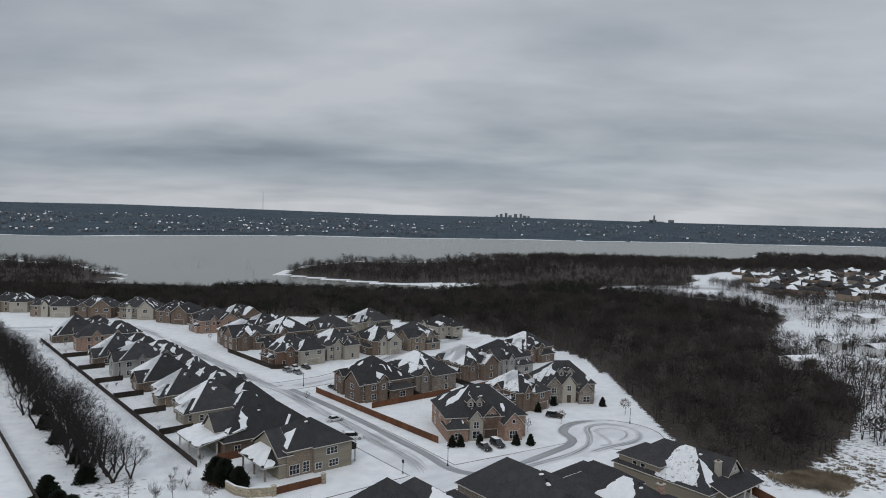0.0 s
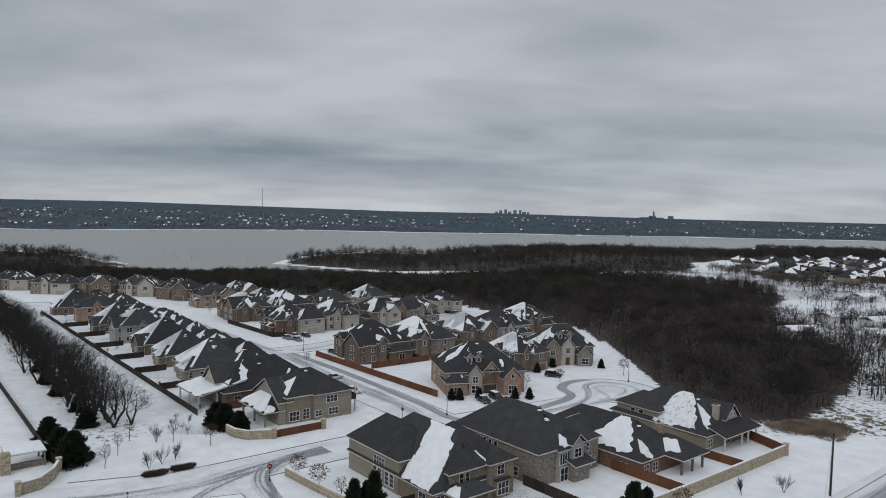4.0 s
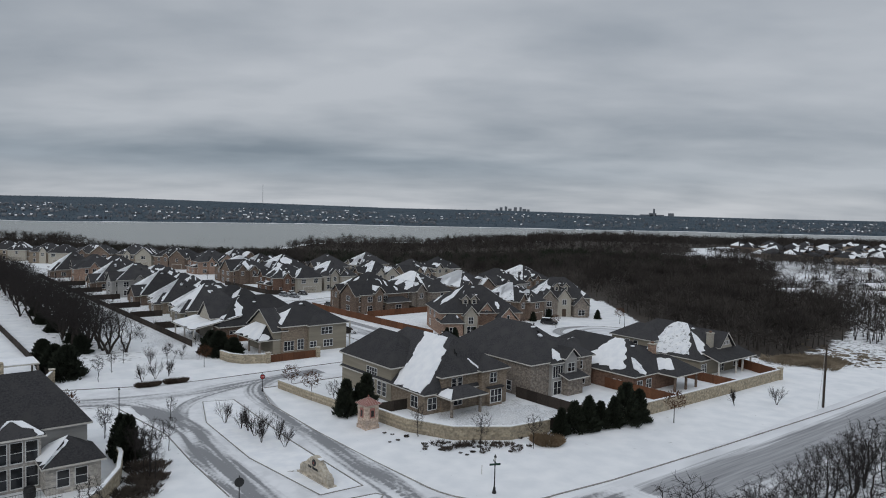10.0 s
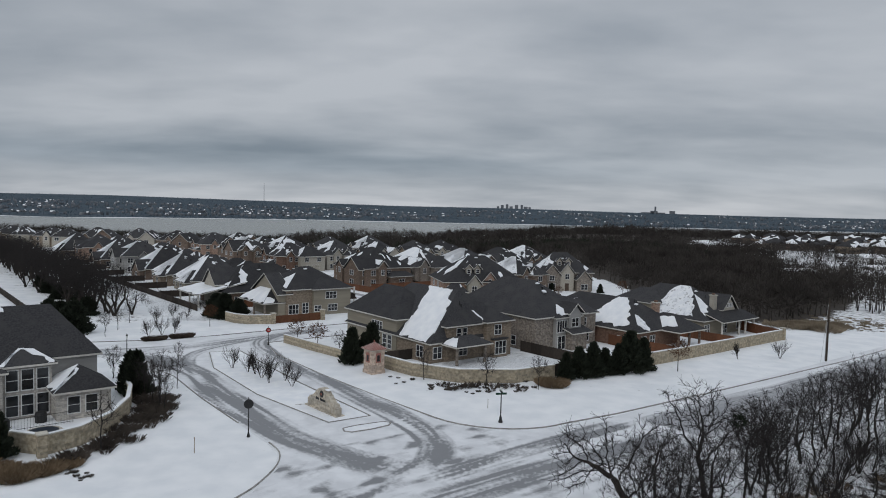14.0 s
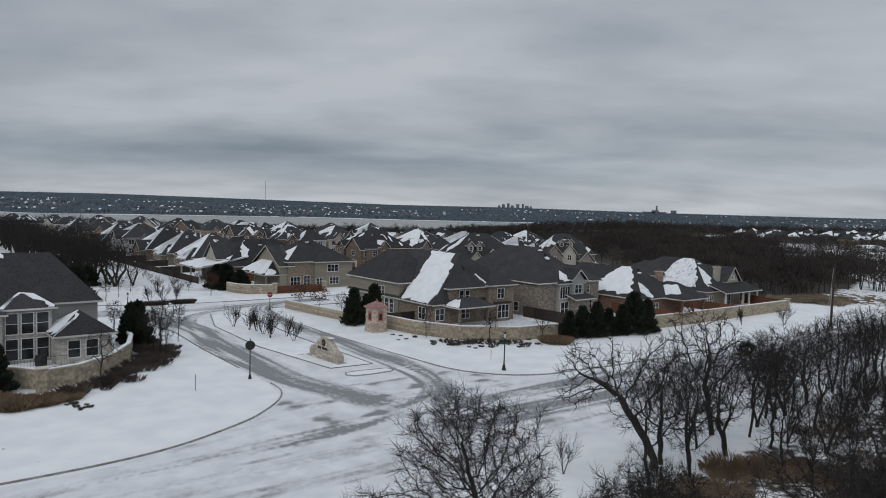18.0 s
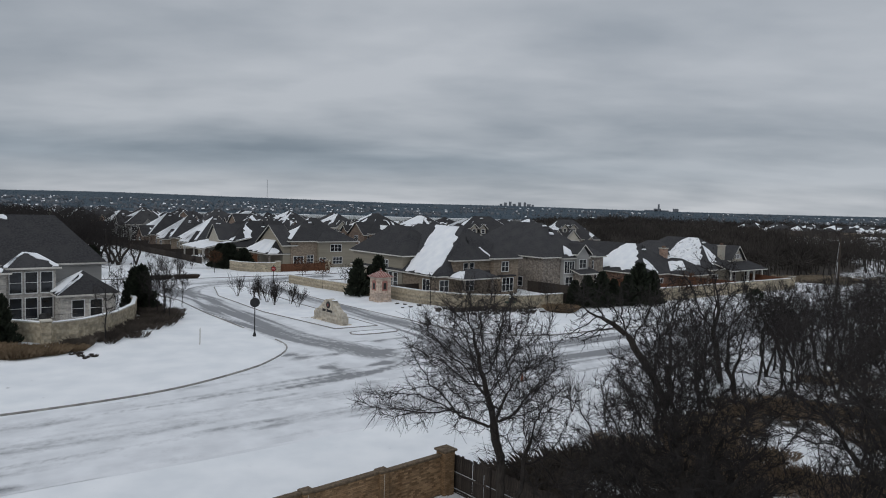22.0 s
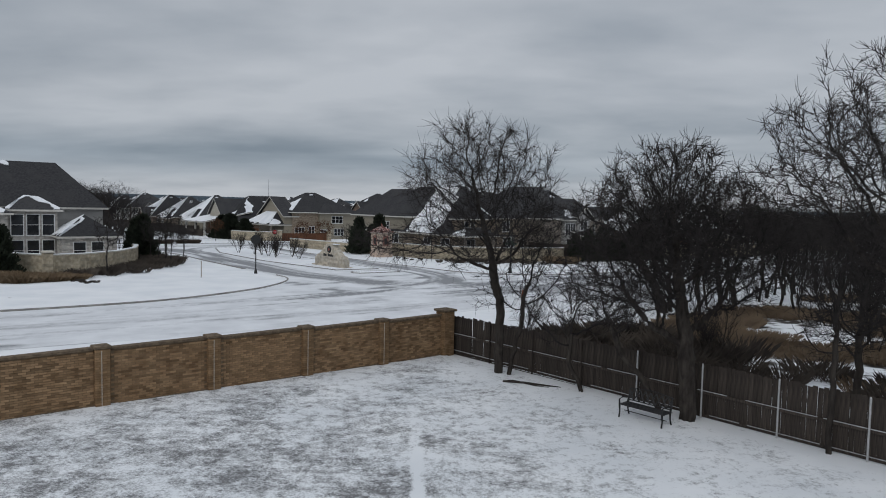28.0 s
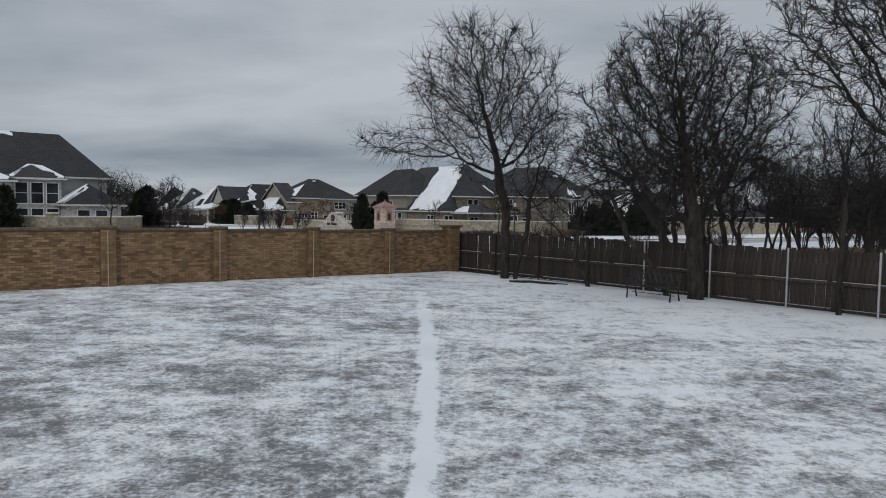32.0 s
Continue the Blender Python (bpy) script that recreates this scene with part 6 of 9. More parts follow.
# ---- the yard's board fence ----
def yard_fence():
    f = thing("fence", 0, 0, 0, "weathered dark board fence with steel posts round the yard", "fence", z=0)
    A, B = Vector((0.12, 30.72, 0)), Vector((17.3, 11.6, 0))
    d = (B - A).normalized()
    nr = Vector((-d.y, d.x, 0))
    ang = math.degrees(math.atan2(d.y, d.x))
    ln = (B - A).length
    rng = random.Random(8)
    meshes = []
    for k in range(4):
        hh = 1.72 + 0.02 * k
        me = bpy.data.meshes.new("picket")
        bm = boxes((-0.069, 0, 0.04, 0.069, 0.018, hh), bev=0.003)
        bm.to_mesh(me)
        bm.free()
        me.materials.append(M["fence_yard"])
        meshes.append(me)
    n = int(ln / 0.142)
    for i in range(n):
        p = A + d * (i * 0.142 + 0.07) + nr * (0.05 + rng.uniform(-0.006, 0.006))
        shared("picket", rng.choice(meshes), f, pose(p.x, p.y, G(p.x, p.y) + rng.uniform(-0.012, 0.012), 0, rng.uniform(-0.6, 0.6), ang))
    for zr in (0.1, 0.86):
        bm = boxes((0, -0.0, zr, ln, 0.045, zr + 0.09), bev=0.004)
        rail = part("rail", bm, M["fence_yard"], f)
        rail.matrix_basis = pose(A.x, A.y, G(A.x, A.y), 0, 0, ang)
        x = 0.25
        while x < ln - 1:
            e = x + rng.uniform(0.9, 2.2)
            part("snow_line", boxes((x, 0.0, zr + 0.09, min(e, ln - 0.1), 0.04, zr + 0.098 + rng.uniform(0, 0.008))), M["old_snow"], rail, "thin snow lying on the rail")
            x = e + rng.uniform(0.05, 0.7)
    bm = boxes((0, 0.0, -0.1, ln, 0.035, 0.06), bev=0.004)
    part("kickboard", bm, M["fence_yard"], f).matrix_basis = pose(A.x, A.y, G(A.x, A.y), 0, 0, ang)
    for i in range(int(ln / 2.42) + 1):
        p = A + d * (i * 2.42 + 0.2)
        bm = bmesh.new()
        tube(bm, [(0, 0, -0.3), (0, 0, 1.74), (0, 0, 1.78)], [0.032, 0.032, 0.02], 8)
        part("post", bm, M["galv"] if i > 3 else M["fence_dark"], f, "galvanised steel post" if i > 3 else "").matrix_basis = pose(p.x - nr.x * 0.04, p.y - nr.y * 0.04, G(p.x, p.y))


M["old_snow"] = mat("old_snow", (0.36, 0.37, 0.38), (0.58, 0.59, 0.6), scale=5, rough=0.8, tint=0.15)
yard_fence()


# ---- street furniture ----
def lamp_post(x, y, hh=4.2, label="black cast-iron street lamp with a lantern top"):
    t = thing("street_lamp", x, y, 0, label, "street lamp", "street lamps")
    bm = bmesh.new()
    tube(bm, [(0, 0, -0.2), (0, 0, 0.1), (0, 0, 0.3), (0, 0, 0.55), (0, 0, 0.7)], [0.24, 0.24, 0.17, 0.15, 0.08], 12)
    part("base", bm, M["dark"], t)
    bm = bmesh.new()
    tube(bm, [(0, 0, 0.68), (0, 0, hh - 0.7), (0, 0, hh - 0.6)], [0.075, 0.055, 0.1], 10)
    part("shaft", bm, M["dark"], t)
    bm = bmesh.new()
    tube(bm, [(0, 0, hh - 0.6), (0, 0, hh - 0.52), (0, 0, hh - 0.15)], [0.08, 0.1, 0.14], 8)
    part("lantern", bm, M["lantern"], t, "frosted lantern glass, unlit")
    bm = bmesh.new()
    tube(bm, [(0, 0, hh - 0.16), (0, 0, hh - 0.1), (0, 0, hh + 0.05), (0, 0, hh + 0.18)], [0.165, 0.16, 0.05, 0.015], 8)
    part("lantern_roof", bm, M["dark"], t)
    return t


M["lantern"] = mat("frosted_glass", (0.55, 0.55, 0.52), (0.66, 0.66, 0.63), scale=4, rough=0.3, bump=0)
M["sign_green"] = mat("sign_green", (0.012, 0.045, 0.03), (0.018, 0.06, 0.04), scale=3, rough=0.4, bump=0)
M["sign_red"] = mat("sign_red", (0.3, 0.02, 0.02), (0.36, 0.03, 0.03), scale=3, rough=0.4, bump=0)
for x, y in ((6.2, 74.2), (-45.2, 96.9), (-0.5, 153.5), (48.8, 190.3), (-46.3, 220.1)):
    lamp = lamp_post(x, y, 4.1)
    if y < 80:
        part("name_blade", boxes((-0.62, -0.012, 3.05, 0.62, 0.012, 3.27)), M["sign_green"], lamp, "dark green street name blade").matrix_basis = pose(0, 0, 0, 0, 0, 15)
        part("name_blade", boxes((-0.012, -0.6, 3.3, 0.012, 0.6, 3.5)), M["sign_green"], lamp, "dark green street name blade").matrix_basis = pose(0, 0, 0, 0, 0, 15)


def round_sign(x, y, hh, label, face, rot=0.0, sides=8, r=0.45, backing=True):
    """A sign plate in an ornamental black frame on a black post with a flared base."""
    t = thing("street_sign", x, y, rot, label, "sign", "ornamental street signs")
    bm = bmesh.new()
    tube(bm, [(0, 0, -0.2), (0, 0, 0.08), (0, 0, 0.3), (0, 0, 0.5), (0, 0, hh - r)], [0.17, 0.17, 0.12, 0.06, 0.045], 10)
    part("post", bm, M["dark"], t)
    bm = bmesh.new()
    tube(bm, [(0, -0.02, hh), (0, 0.04, hh)], [r, r], 16 if backing else sides)
    part("plate_frame", bm, M["dark"], t)
    bm = bmesh.new()
    tube(bm, [(0, -0.035, hh), (0, -0.022, hh)], [r * 0.82, r * 0.82], sides)
    pl = part("plate", bm, face, t)
    bm = bmesh.new()
    tube(bm, [(0, 0, hh + r - 0.02), (0, 0, hh + r + 0.12), (0, 0, hh + r + 0.22)], [0.03, 0.06, 0.01], 8)
    part("finial", bm, M["dark"], t)
    return t, pl


round_sign(-19.1, 66.7, 3.3, "black ornamental sign seen from the back", M["dark"], 22, 16, 0.47)
_, _p = round_sign(-29.3, 113.0, 2.5, "red octagonal stop sign in a black frame", M["sign_red"], 10, 8, 0.42)
round_sign(-10.0, 148.3, 2.6, "black ornamental sign seen from the back", M["dark"], 130, 16, 0.42)
_c = bpy.data.curves.new("stop_text", "FONT")
_c.body, _c.size, _c.align_x, _c.align_y, _c.extrude = "STOP", 0.24, "CENTER", "CENTER", 0.004
_o = new("lettering", _c)
_o.data.materials.append(M["white"])
_o.parent = _p
_o.matrix_basis = pose(0, -0.04, 2.5, 90, 0, 0)
tagged(_o, "white lettering")

# marker stakes on the verge
_s = thing("marker_stake", 5.1, 79.6, 0, "thin pale marker stake standing in the snow", "stake")
part("stake", boxes((-0.025, -0.025, -0.2, 0.025, 0.025, 1.1)), M["dry_grass"], _s)
_s = thing("marker_stake", -22.6, 61.7, 0, "thin wooden marker stake standing in the snow", "stake")
part("stake", boxes((-0.025, -0.025, -0.2, 0.025, 0.025, 1.5)), M["dry_grass"], _s)
_s = thing("traffic_cone", 5.4, 51.6, 0, "small orange traffic cone in the snow", "cone")
_b = bmesh.new()
tube(_b, [(0, 0, 0), (0, 0, 0.04), (0, 0, 0.05), (0, 0, 0.72)], [0.2, 0.2, 0.14, 0.03], 10)
M["orange"] = mat("faded_orange", (0.24, 0.07, 0.03), (0.3, 0.1, 0.05), scale=4, rough=0.6)
part("cone", _b, M["orange"], _s)


# utility pole
def utility_pole(x, y, hh=10.4):
    t = thing("utility_pole", x, y, 0, "dark wooden utility pole with guy wires on the verge", "pole")
    bm = bmesh.new()
    tube(bm, [(0, 0, -0.4), (0, 0, hh * 0.5), (0, 0, hh)], [0.19, 0.165, 0.13], 10)
    part("shaft", bm, M["pole"], t)
    bm = bmesh.new()
    tube(bm, [(-0.1, 0, hh * 0.93), (-1.5, -1.2, 0)], [0.022, 0.022], 5)
    part("guy_wire", bm, M["galv"], t)
    bm = bmesh.new()
    tube(bm, [(-0.22, 0, 0.2), (-0.2, 0, hh * 0.62)], [0.05, 0.05], 6)
    part("conduit", bm, M["galv"], t)
    return t


utility_pole(62.4, 113.9)


# entry tower
def entry_tower():
    t = thing("entry_tower", -10.0, 95.9, 40, "small rose-cream stone entry tower with a red ribbed roof", "tower")
    s = 1.05
    part("shaft", boxes((-s, -s, -0.5, s, s, 3.25), bev=0.03), M["rose_stone"], t)
    part("plinth", boxes((-s - 0.1, -s - 0.1, -0.5, s + 0.1, s + 0.1, 0.5), bev=0.04), M["rose_stone"], t)
    part("cornice", boxes((-s - 0.15, -s - 0.15, 3.25, s + 0.15, s + 0.15, 3.42), bev=0.03), M["cap"], t)
    for k in range(4):
        bm = bmesh.new()
        n = 8
        prof = [(-0.45, 1.55), (0.45, 1.55), (0.45, 2.75)] + [(0.45 * math.cos(math.pi * i / n), 2.75 + 0.22 * math.sin(math.pi * i / n)) for i in range(1, n)] + [(-0.45, 2.75)]
        prism(bm, [(x, -s - 0.02, z) for x, z in prof], (0, 0.03, 0))
        part("niche_panel", bm, M["rose_panel"], t, "rose-coloured arched panel").matrix_basis = pose(0, 0, 0, 0, 0, 90 * k)
        bm = bmesh.new()
        prism(bm, [(x * 0.5 , -s - 0.05, 1.75 + (z - 1.55) * 0.62) for x, z in prof], (0, 0.04, 0))
        part("niche_opening", bm, M["dark"], t).matrix_basis = pose(0, 0, 0, 0, 0, 90 * k)
    e, z0, z1 = s + 0.32, 3.42, 4.3
    bm = bmesh.new()
    base = [bm.verts.new(p) for p in ((-e, -e, z0), (e, -e, z0), (e, e, z0), (-e, e, z0))]
    ap = bm.verts.new((0, 0, z1))
    for i in range(4):
        bm.faces.new((base[i], base[(i + 1) % 4], ap))
    bm.faces.new(base[::-1])
    part("roof", bm, M["copper"], t)
    for k in range(4):
        for i in range(-3, 4):
            bm = bmesh.new()
            x = i * e / 3.6
            top = Vector((x, -abs(x), z0 + (z1 - z0) * (1 - abs(x) / e)))
            tube(bm, [Vector((x, -e, z0 + 0.03)), top + Vector((0, 0, 0.03))], [0.035, 0.035], 5)
            part("roof_rib", bm, M["rib"], t).matrix_basis = pose(0, 0, 0, 0, 0, 90 * k)
    bm = bmesh.new()
    tube(bm, [(0, 0, z1 - 0.08), (0, 0, z1 + 0.1), (0, 0, z1 + 0.3)], [0.09, 0.12, 0.02], 10)
    part("finial", bm, M["copper"], t)


M["rose_panel"] = mat("rose_panel", (0.3, 0.13, 0.105), (0.4, 0.19, 0.16), scale=4, rough=0.8)
M["rib"] = mat("pale_roof_rib", (0.5, 0.4, 0.38), (0.62, 0.54, 0.52), scale=4, rough=0.6)
entry_tower()


# monument sign on the median
M["pale_stone"] = masonry("pale_limestone", (0.4, 0.36, 0.3), (0.56, 0.52, 0.45), (0.95, 0.93, 0.9), 0.6, 0.28, 0.014)
M["shrub_soil"] = mat("bed_soil", (0.2, 0.18, 0.16), (0.8, 0.81, 0.82), scale=2.5, rough=0.95, bump=0.5, bscale=6, tint=0, detail=8, lo=0.42, hi=0.55)


def monument_sign():
    t = thing("monument_sign", -13.4, 76.4, -48, "curved limestone entry monument with dark medallion and lettering", "sign")
    half = [(3.0, 0.0), (3.0, 1.0), (2.75, 1.05), (2.65, 1.3), (2.1, 1.4), (1.6, 1.75), (1.25, 2.1), (1.1, 2.05), (0.95, 2.3), (0.6, 2.55), (0.0, 2.65)]
    prof = half + [(-x, z) for x, z in half[-2::-1]]
    bm = bmesh.new()
    prism(bm, [(x, -0.35, z - (0.3 if z == 0 else 0)) for x, z in prof], (0, 0.7, 0))
    part("stone_body", bm, M["pale_stone"], t)
    part("footing", boxes((-3.3, -0.6, -0.3, 3.3, 0.6, 0.22), bev=0.04), M["pale_stone"], t)
    bm = bmesh.new()
    tube(bm, [(0, -0.42, 1.98), (0, -0.33, 1.98)], [0.36, 0.4], 20)
    part("medallion", bm, M["dark"], t, "dark round medallion")
    bm = bmesh.new()
    tube(bm, [(0, -0.44, 1.98), (0, -0.41, 1.98)], [0.16, 0.16], 8)
    part("medallion_relief", bm, M["copper"], t)
    x = -1.15
    for w in (0.26, 0.2, 0.22, 0.0, 0.3, 0.2, 0.2, 0.22, 0.2):
        if w:
            part("letter_bar", boxes((x, -0.39, 1.2, x + w - 0.05, -0.34, 1.45 if w < 0.26 else 1.52)), M["dark"], t)
        x += w or 0.18
    part("snow_cap", boxes((0.55, -0.3, 2.52, 1.2, 0.3, 2.62), bev=0.04), M["snow"], t)
    part("planting_bed", boxes((-3.9, -1.7, -0.2, 3.9, 1.5, 0.1), bev=0.05), M["shrub_soil"], t, "bed of dry plants and snow")
    sn = bmesh.new()
    box(sn, -2.9, -0.3, 1.04, -2.7, 0.3, 1.1)
    part("snow_patch", sn, M["snow"], t)


monument_sign()


# iron bench under the oak
def bench():
    t = thing("garden_bench", 6.35, 20.95, -47, "black cast-iron garden bench with a lattice back", "bench")
    t.matrix_basis = t.matrix_basis @ Matrix.Diagonal((1.3, 1, 1, 1))
    for s in (-0.58, 0.58):
        bm = bmesh.new()
        tube(bm, [(s, -0.28, 0), (s, -0.24, 0.22), (s, -0.26, 0.43), (s, -0.28, 0.62), (s, -0.1, 0.66), (s, 0.18, 0.6)], [0.025, 0.02, 0.028, 0.022, 0.022, 0.02], 6)
        part("arm_frame", bm, M["dark"], t)
        bm = bmesh.new()
        tube(bm, [(s, 0.3, 0), (s, 0.22, 0.22), (s, 0.2, 0.43), (s, 0.27, 0.65), (s, 0.32, 0.86)], [0.025, 0.02, 0.028, 0.024, 0.02], 6)
        part("back_leg", bm, M["dark"], t)
    for i in range(5):
        y = -0.24 + i * 0.105
        part("seat_slat", boxes((-0.62, y, 0.43, 0.62, y + 0.07, 0.455), bev=0.006), M["dark"], t)
    for z, y in ((0.52, 0.235), (0.86, 0.325)):
        bm = bmesh.new()
        tube(bm, [(-0.6, y, z), (-0.3, y + 0.01, z + (0.05 if z > 0.6 else 0)), (0, y + 0.012, z + (0.08 if z > 0.6 else 0)), (0.3, y + 0.01, z + (0.05 if z > 0.6 else 0)), (0.6, y, z)], [0.02] * 5, 6)
        part("back_rail", bm, M["dark"], t)
    for i in range(8):
        for sg in (-1, 1):
            x = -0.52 + i * 0.15
            bm = bmesh.new()
            tube(bm, [(x - 0.07 * sg, 0.24, 0.53), (x, 0.285, 0.7), (x + 0.07 * sg, 0.325, 0.87)], [0.016, 0.021, 0.016], 5)
            part("lattice_bar", bm, M["dark"], t)
    part("stretcher", boxes((-0.58, 0.0, 0.2, 0.58, 0.02, 0.22)), M["dark"], t)


bench()


# ---- parked vehicles ----
def car(x, y, rot, paint, label, suv=False, snow=True):
    t = thing("car", x, y, rot, label, "car", "parked cars")
    L2, w, hb, ht = (2.35, 0.93, 0.98, 1.72) if suv else (2.3, 0.9, 0.86, 1.42)
    side = [(-L2, 0.35), (-L2, hb - 0.18), (-L2 + 0.15, hb), (L2 - 1.2, hb), (L2 - 0.15, hb - 0.14), (L2, hb - 0.35), (L2, 0.35), (L2 - 0.4, 0.25), (-L2 + 0.4, 0.25)]
    bm = bmesh.new()
    prism(bm, [(px, -w, pz) for px, pz in side], (0, 2 * w, 0))
    bmesh.ops.bevel(bm, geom=bm.edges[:], offset=0.06, segments=1, affect="EDGES")
    part("body", bm, paint, t)
    back = -L2 + (0.12 if suv else 0.7)
    cab = [(back, hb - 0.02), (back + (0.25 if suv else 0.55), ht), (L2 - 2.1, ht), (L2 - 1.25, hb - 0.02)]
    bm = bmesh.new()
    lo = [bm.verts.new((px, sy * (w - (0.06 if pz < ht else 0.2)), pz)) for sy in (-1, 1) for px, pz in cab]
    bm.faces.new(lo[:4]), bm.faces.new(lo[4:][::-1])
    for i in range(4):
        j = (i + 1) % 4
        bm.faces.new((lo[j], lo[i], lo[4 + i], lo[4 + j]))
    part("cabin_glass", bm, M["glass"], t)
    part("cabin_roof", boxes((cab[1][0] - 0.04, -w + 0.18, ht - 0.01, cab[2][0] + 0.04, w - 0.18, ht + 0.05), bev=0.02), paint, t)
    if snow:
        part("snow_cover", boxes((cab[1][0], -w + 0.24, ht + 0.05, cab[2][0], w - 0.24, ht + 0.1), bev=0.02), M["snow"], t)
    for px in (-L2 + 0.85, L2 - 0.85):
        for sy in (-1, 1):
            bm = bmesh.new()
            tube(bm, [(px, sy * (w - 0.2), 0.33), (px, sy * (w + 0.01), 0.33)], [0.33, 0.33], 14)
            wh = part("tyre", bm, M["dark"], t)
            bm = bmesh.new()
            tube(bm, [(px, sy * (w + 0.0), 0.33), (px, sy * (w + 0.025), 0.33)], [0.2, 0.18], 10)
            part("rim", bm, M["galv"], wh)
    for sy in (-1, 1):
        part("headlight", boxes((L2 - 0.06, sy * 0.66 - 0.14, 0.58, L2 + 0.015, sy * 0.66 + 0.14, 0.72)), M["lantern"], t)
        part("tail_light", boxes((-L2 - 0.015, sy * 0.7 - 0.1, 0.6, -L2 + 0.05, sy * 0.7 + 0.1, 0.78)), M["sign_red"], t)
    return t


PAINT_D = mat("black_car_paint", (0.012, 0.013, 0.015), (0.02, 0.021, 0.024), scale=2, rough=0.25, bump=0, spec=0.5)
PAINT_W = mat("white_car_paint", (0.6, 0.61, 0.62), (0.66, 0.67, 0.68), scale=2, rough=0.3, bump=0, spec=0.5)
PAINT_G = mat("grey_car_paint", (0.12, 0.13, 0.14), (0.16, 0.17, 0.18), scale=2, rough=0.3, bump=0, spec=0.5)
car(8.2, 165.6, -62, PAINT_D, "black saloon with snow on it, on a driveway")
car(11.4, 168.2, -62, PAINT_D, "black pickup-sized car with snow on its roof", True)
car(-67.9, 227.2, -50, PAINT_D, "black SUV driving lane parked at the kerb", True)
car(-23.6, 170.2, 10, PAINT_W, "white SUV parked beside the corner house", True)
car(-56.1, 240.2, -50, PAINT_G, "grey saloon dusted with snow on a driveway")
car(-54.2, 244.0, -50, PAINT_W, "white saloon dusted with snow on a driveway")
car(-52.0, 237.5, -50, PAINT_G, "grey car dusted with snow on a driveway")
car(-50.8, 245.6, -50, PAINT_D, "dark car dusted with snow on a driveway")
car(28.9, 194.2, -20, PAINT_D, "black SUV in front of a brown garage", True)
car(-0.6, 313.6, -45, PAINT_D, "dark car dusted with snow by a garage")
car(2.6, 312.6, -45, PAINT_G, "grey car dusted with snow by a garage")
car(-36.4, 218.0, -50, PAINT_D, "dark car beside a fence")
car(-30.5, 184.5, 40, PAINT_W, "white car parked beside a driveway")


# ---- pool yard and patio ----
def pool_yard():
    t = thing("swimming_pool", *W(12.4, 74.6), 40, "small raised pool with dark cover and snowy rim", "pool")
    bm = bmesh.new()
    tube(bm, [(0, 0, -0.3), (0, 0, 0.42), (0, 0, 0.5)], [1.7, 1.7, 1.6], 20)
    part("rim", bm, M["cap"], t)
    bm = bmesh.new()
    tube(bm, [(0, 0, 0.3), (0, 0, 0.515)], [1.35, 1.35], 20)
    part("cover", bm, M["pool_cover"], t, "dark blue cover")
    part("spillway", boxes((1.2, -1.6, -0.3, 2.4, -0.6, 0.62), bev=0.03), M["cap"], t)
    t = thing("pool_fence", *W(13.8, 77.6), 40, "low black iron pool fence", "fence")
    for i in range(26):
        bm = bmesh.new()
        tube(bm, [(-5 + i * 0.27, 0, -0.1), (-5 + i * 0.27, 0, 1.25)], [0.013, 0.013], 4)
        part("bar", bm, M["dark"], t)
    for z in (0.15, 1.2):
        part("rail", boxes((-5.05, -0.02, z, 1.8, 0.02, z + 0.04)), M["dark"], t)
    for x, y, nm in ((9.6, 78.6, "covered barbecue standing on the terrace"), (13.0, 79.6, "covered garden chair by the windows")):
        g = thing("covered_barbecue", *W(x, y), 40, nm, "barbecue")
        bm = bmesh.new()
        tube(bm, [(0, 0, -0.1), (0, 0, 0.7), (0, 0, 1.05), (0, 0, 1.15)], [0.55, 0.6, 0.5, 0.25], 10)
        part("cover", bm, M["dark"], g)
    k = thing("patio_shelter", -72.5, 117.5, 40, "outdoor kitchen shelter with a snow-covered flat roof", "shelter")
    part("roof", boxes((-3, -3, 2.5, 3, 3, 2.7), bev=0.03), M["trim"], k)
    part("snow_patch", boxes((-2.9, -2.9, 2.7, 2.9, 2.9, 2.8), bev=0.03), M["snow"], k)
    for x in (-2.7, 2.7):
        for y in (-2.7, 2.7):
            part("post", boxes((x - 0.15, y - 0.15, -0.3, x + 0.15, y + 0.15, 2.5)), M["grey_stone"], k)
    part("counter", boxes((-2.4, -2.6, -0.3, 2.4, -1.9, 0.95), bev=0.02), M["grey_stone"], k)
    part("fireplace", boxes((-3.9, -4.6, -0.3, -2.5, -3.2, 3.6), bev=0.04), M["cream_stone"], k)


M["pool_cover"] = mat("pool_cover", (0.015, 0.022, 0.035), (0.025, 0.035, 0.05), scale=3, rough=0.35, bump=0.1)
pool_yard()


# ---- trees ----
class Limbs:
    """Collects tapered limbs as one mesh."""

    def __init__(self):
        self.V, self.F = [], []

    def limb(self, path, radii, sides):
        n0 = len(self.V)
        for i, p in enumerate(path):
            d = (path[min(i + 1, len(path) - 1)] - path[max(i - 1, 0)]).normalized()
            u = d.orthogonal().normalized()
            w = d.cross(u)
            for k in range(sides):
                a = k * math.tau / sides
                self.V.append(p + (u * math.cos(a) + w * math.sin(a)) * radii[i])
        for i in range(len(path) - 1):
            for k in range(sides):
                a, b = n0 + i * sides + k, n0 + i * sides + (k + 1) % sides
                self.F.append((a, b, b + sides, a + sides))


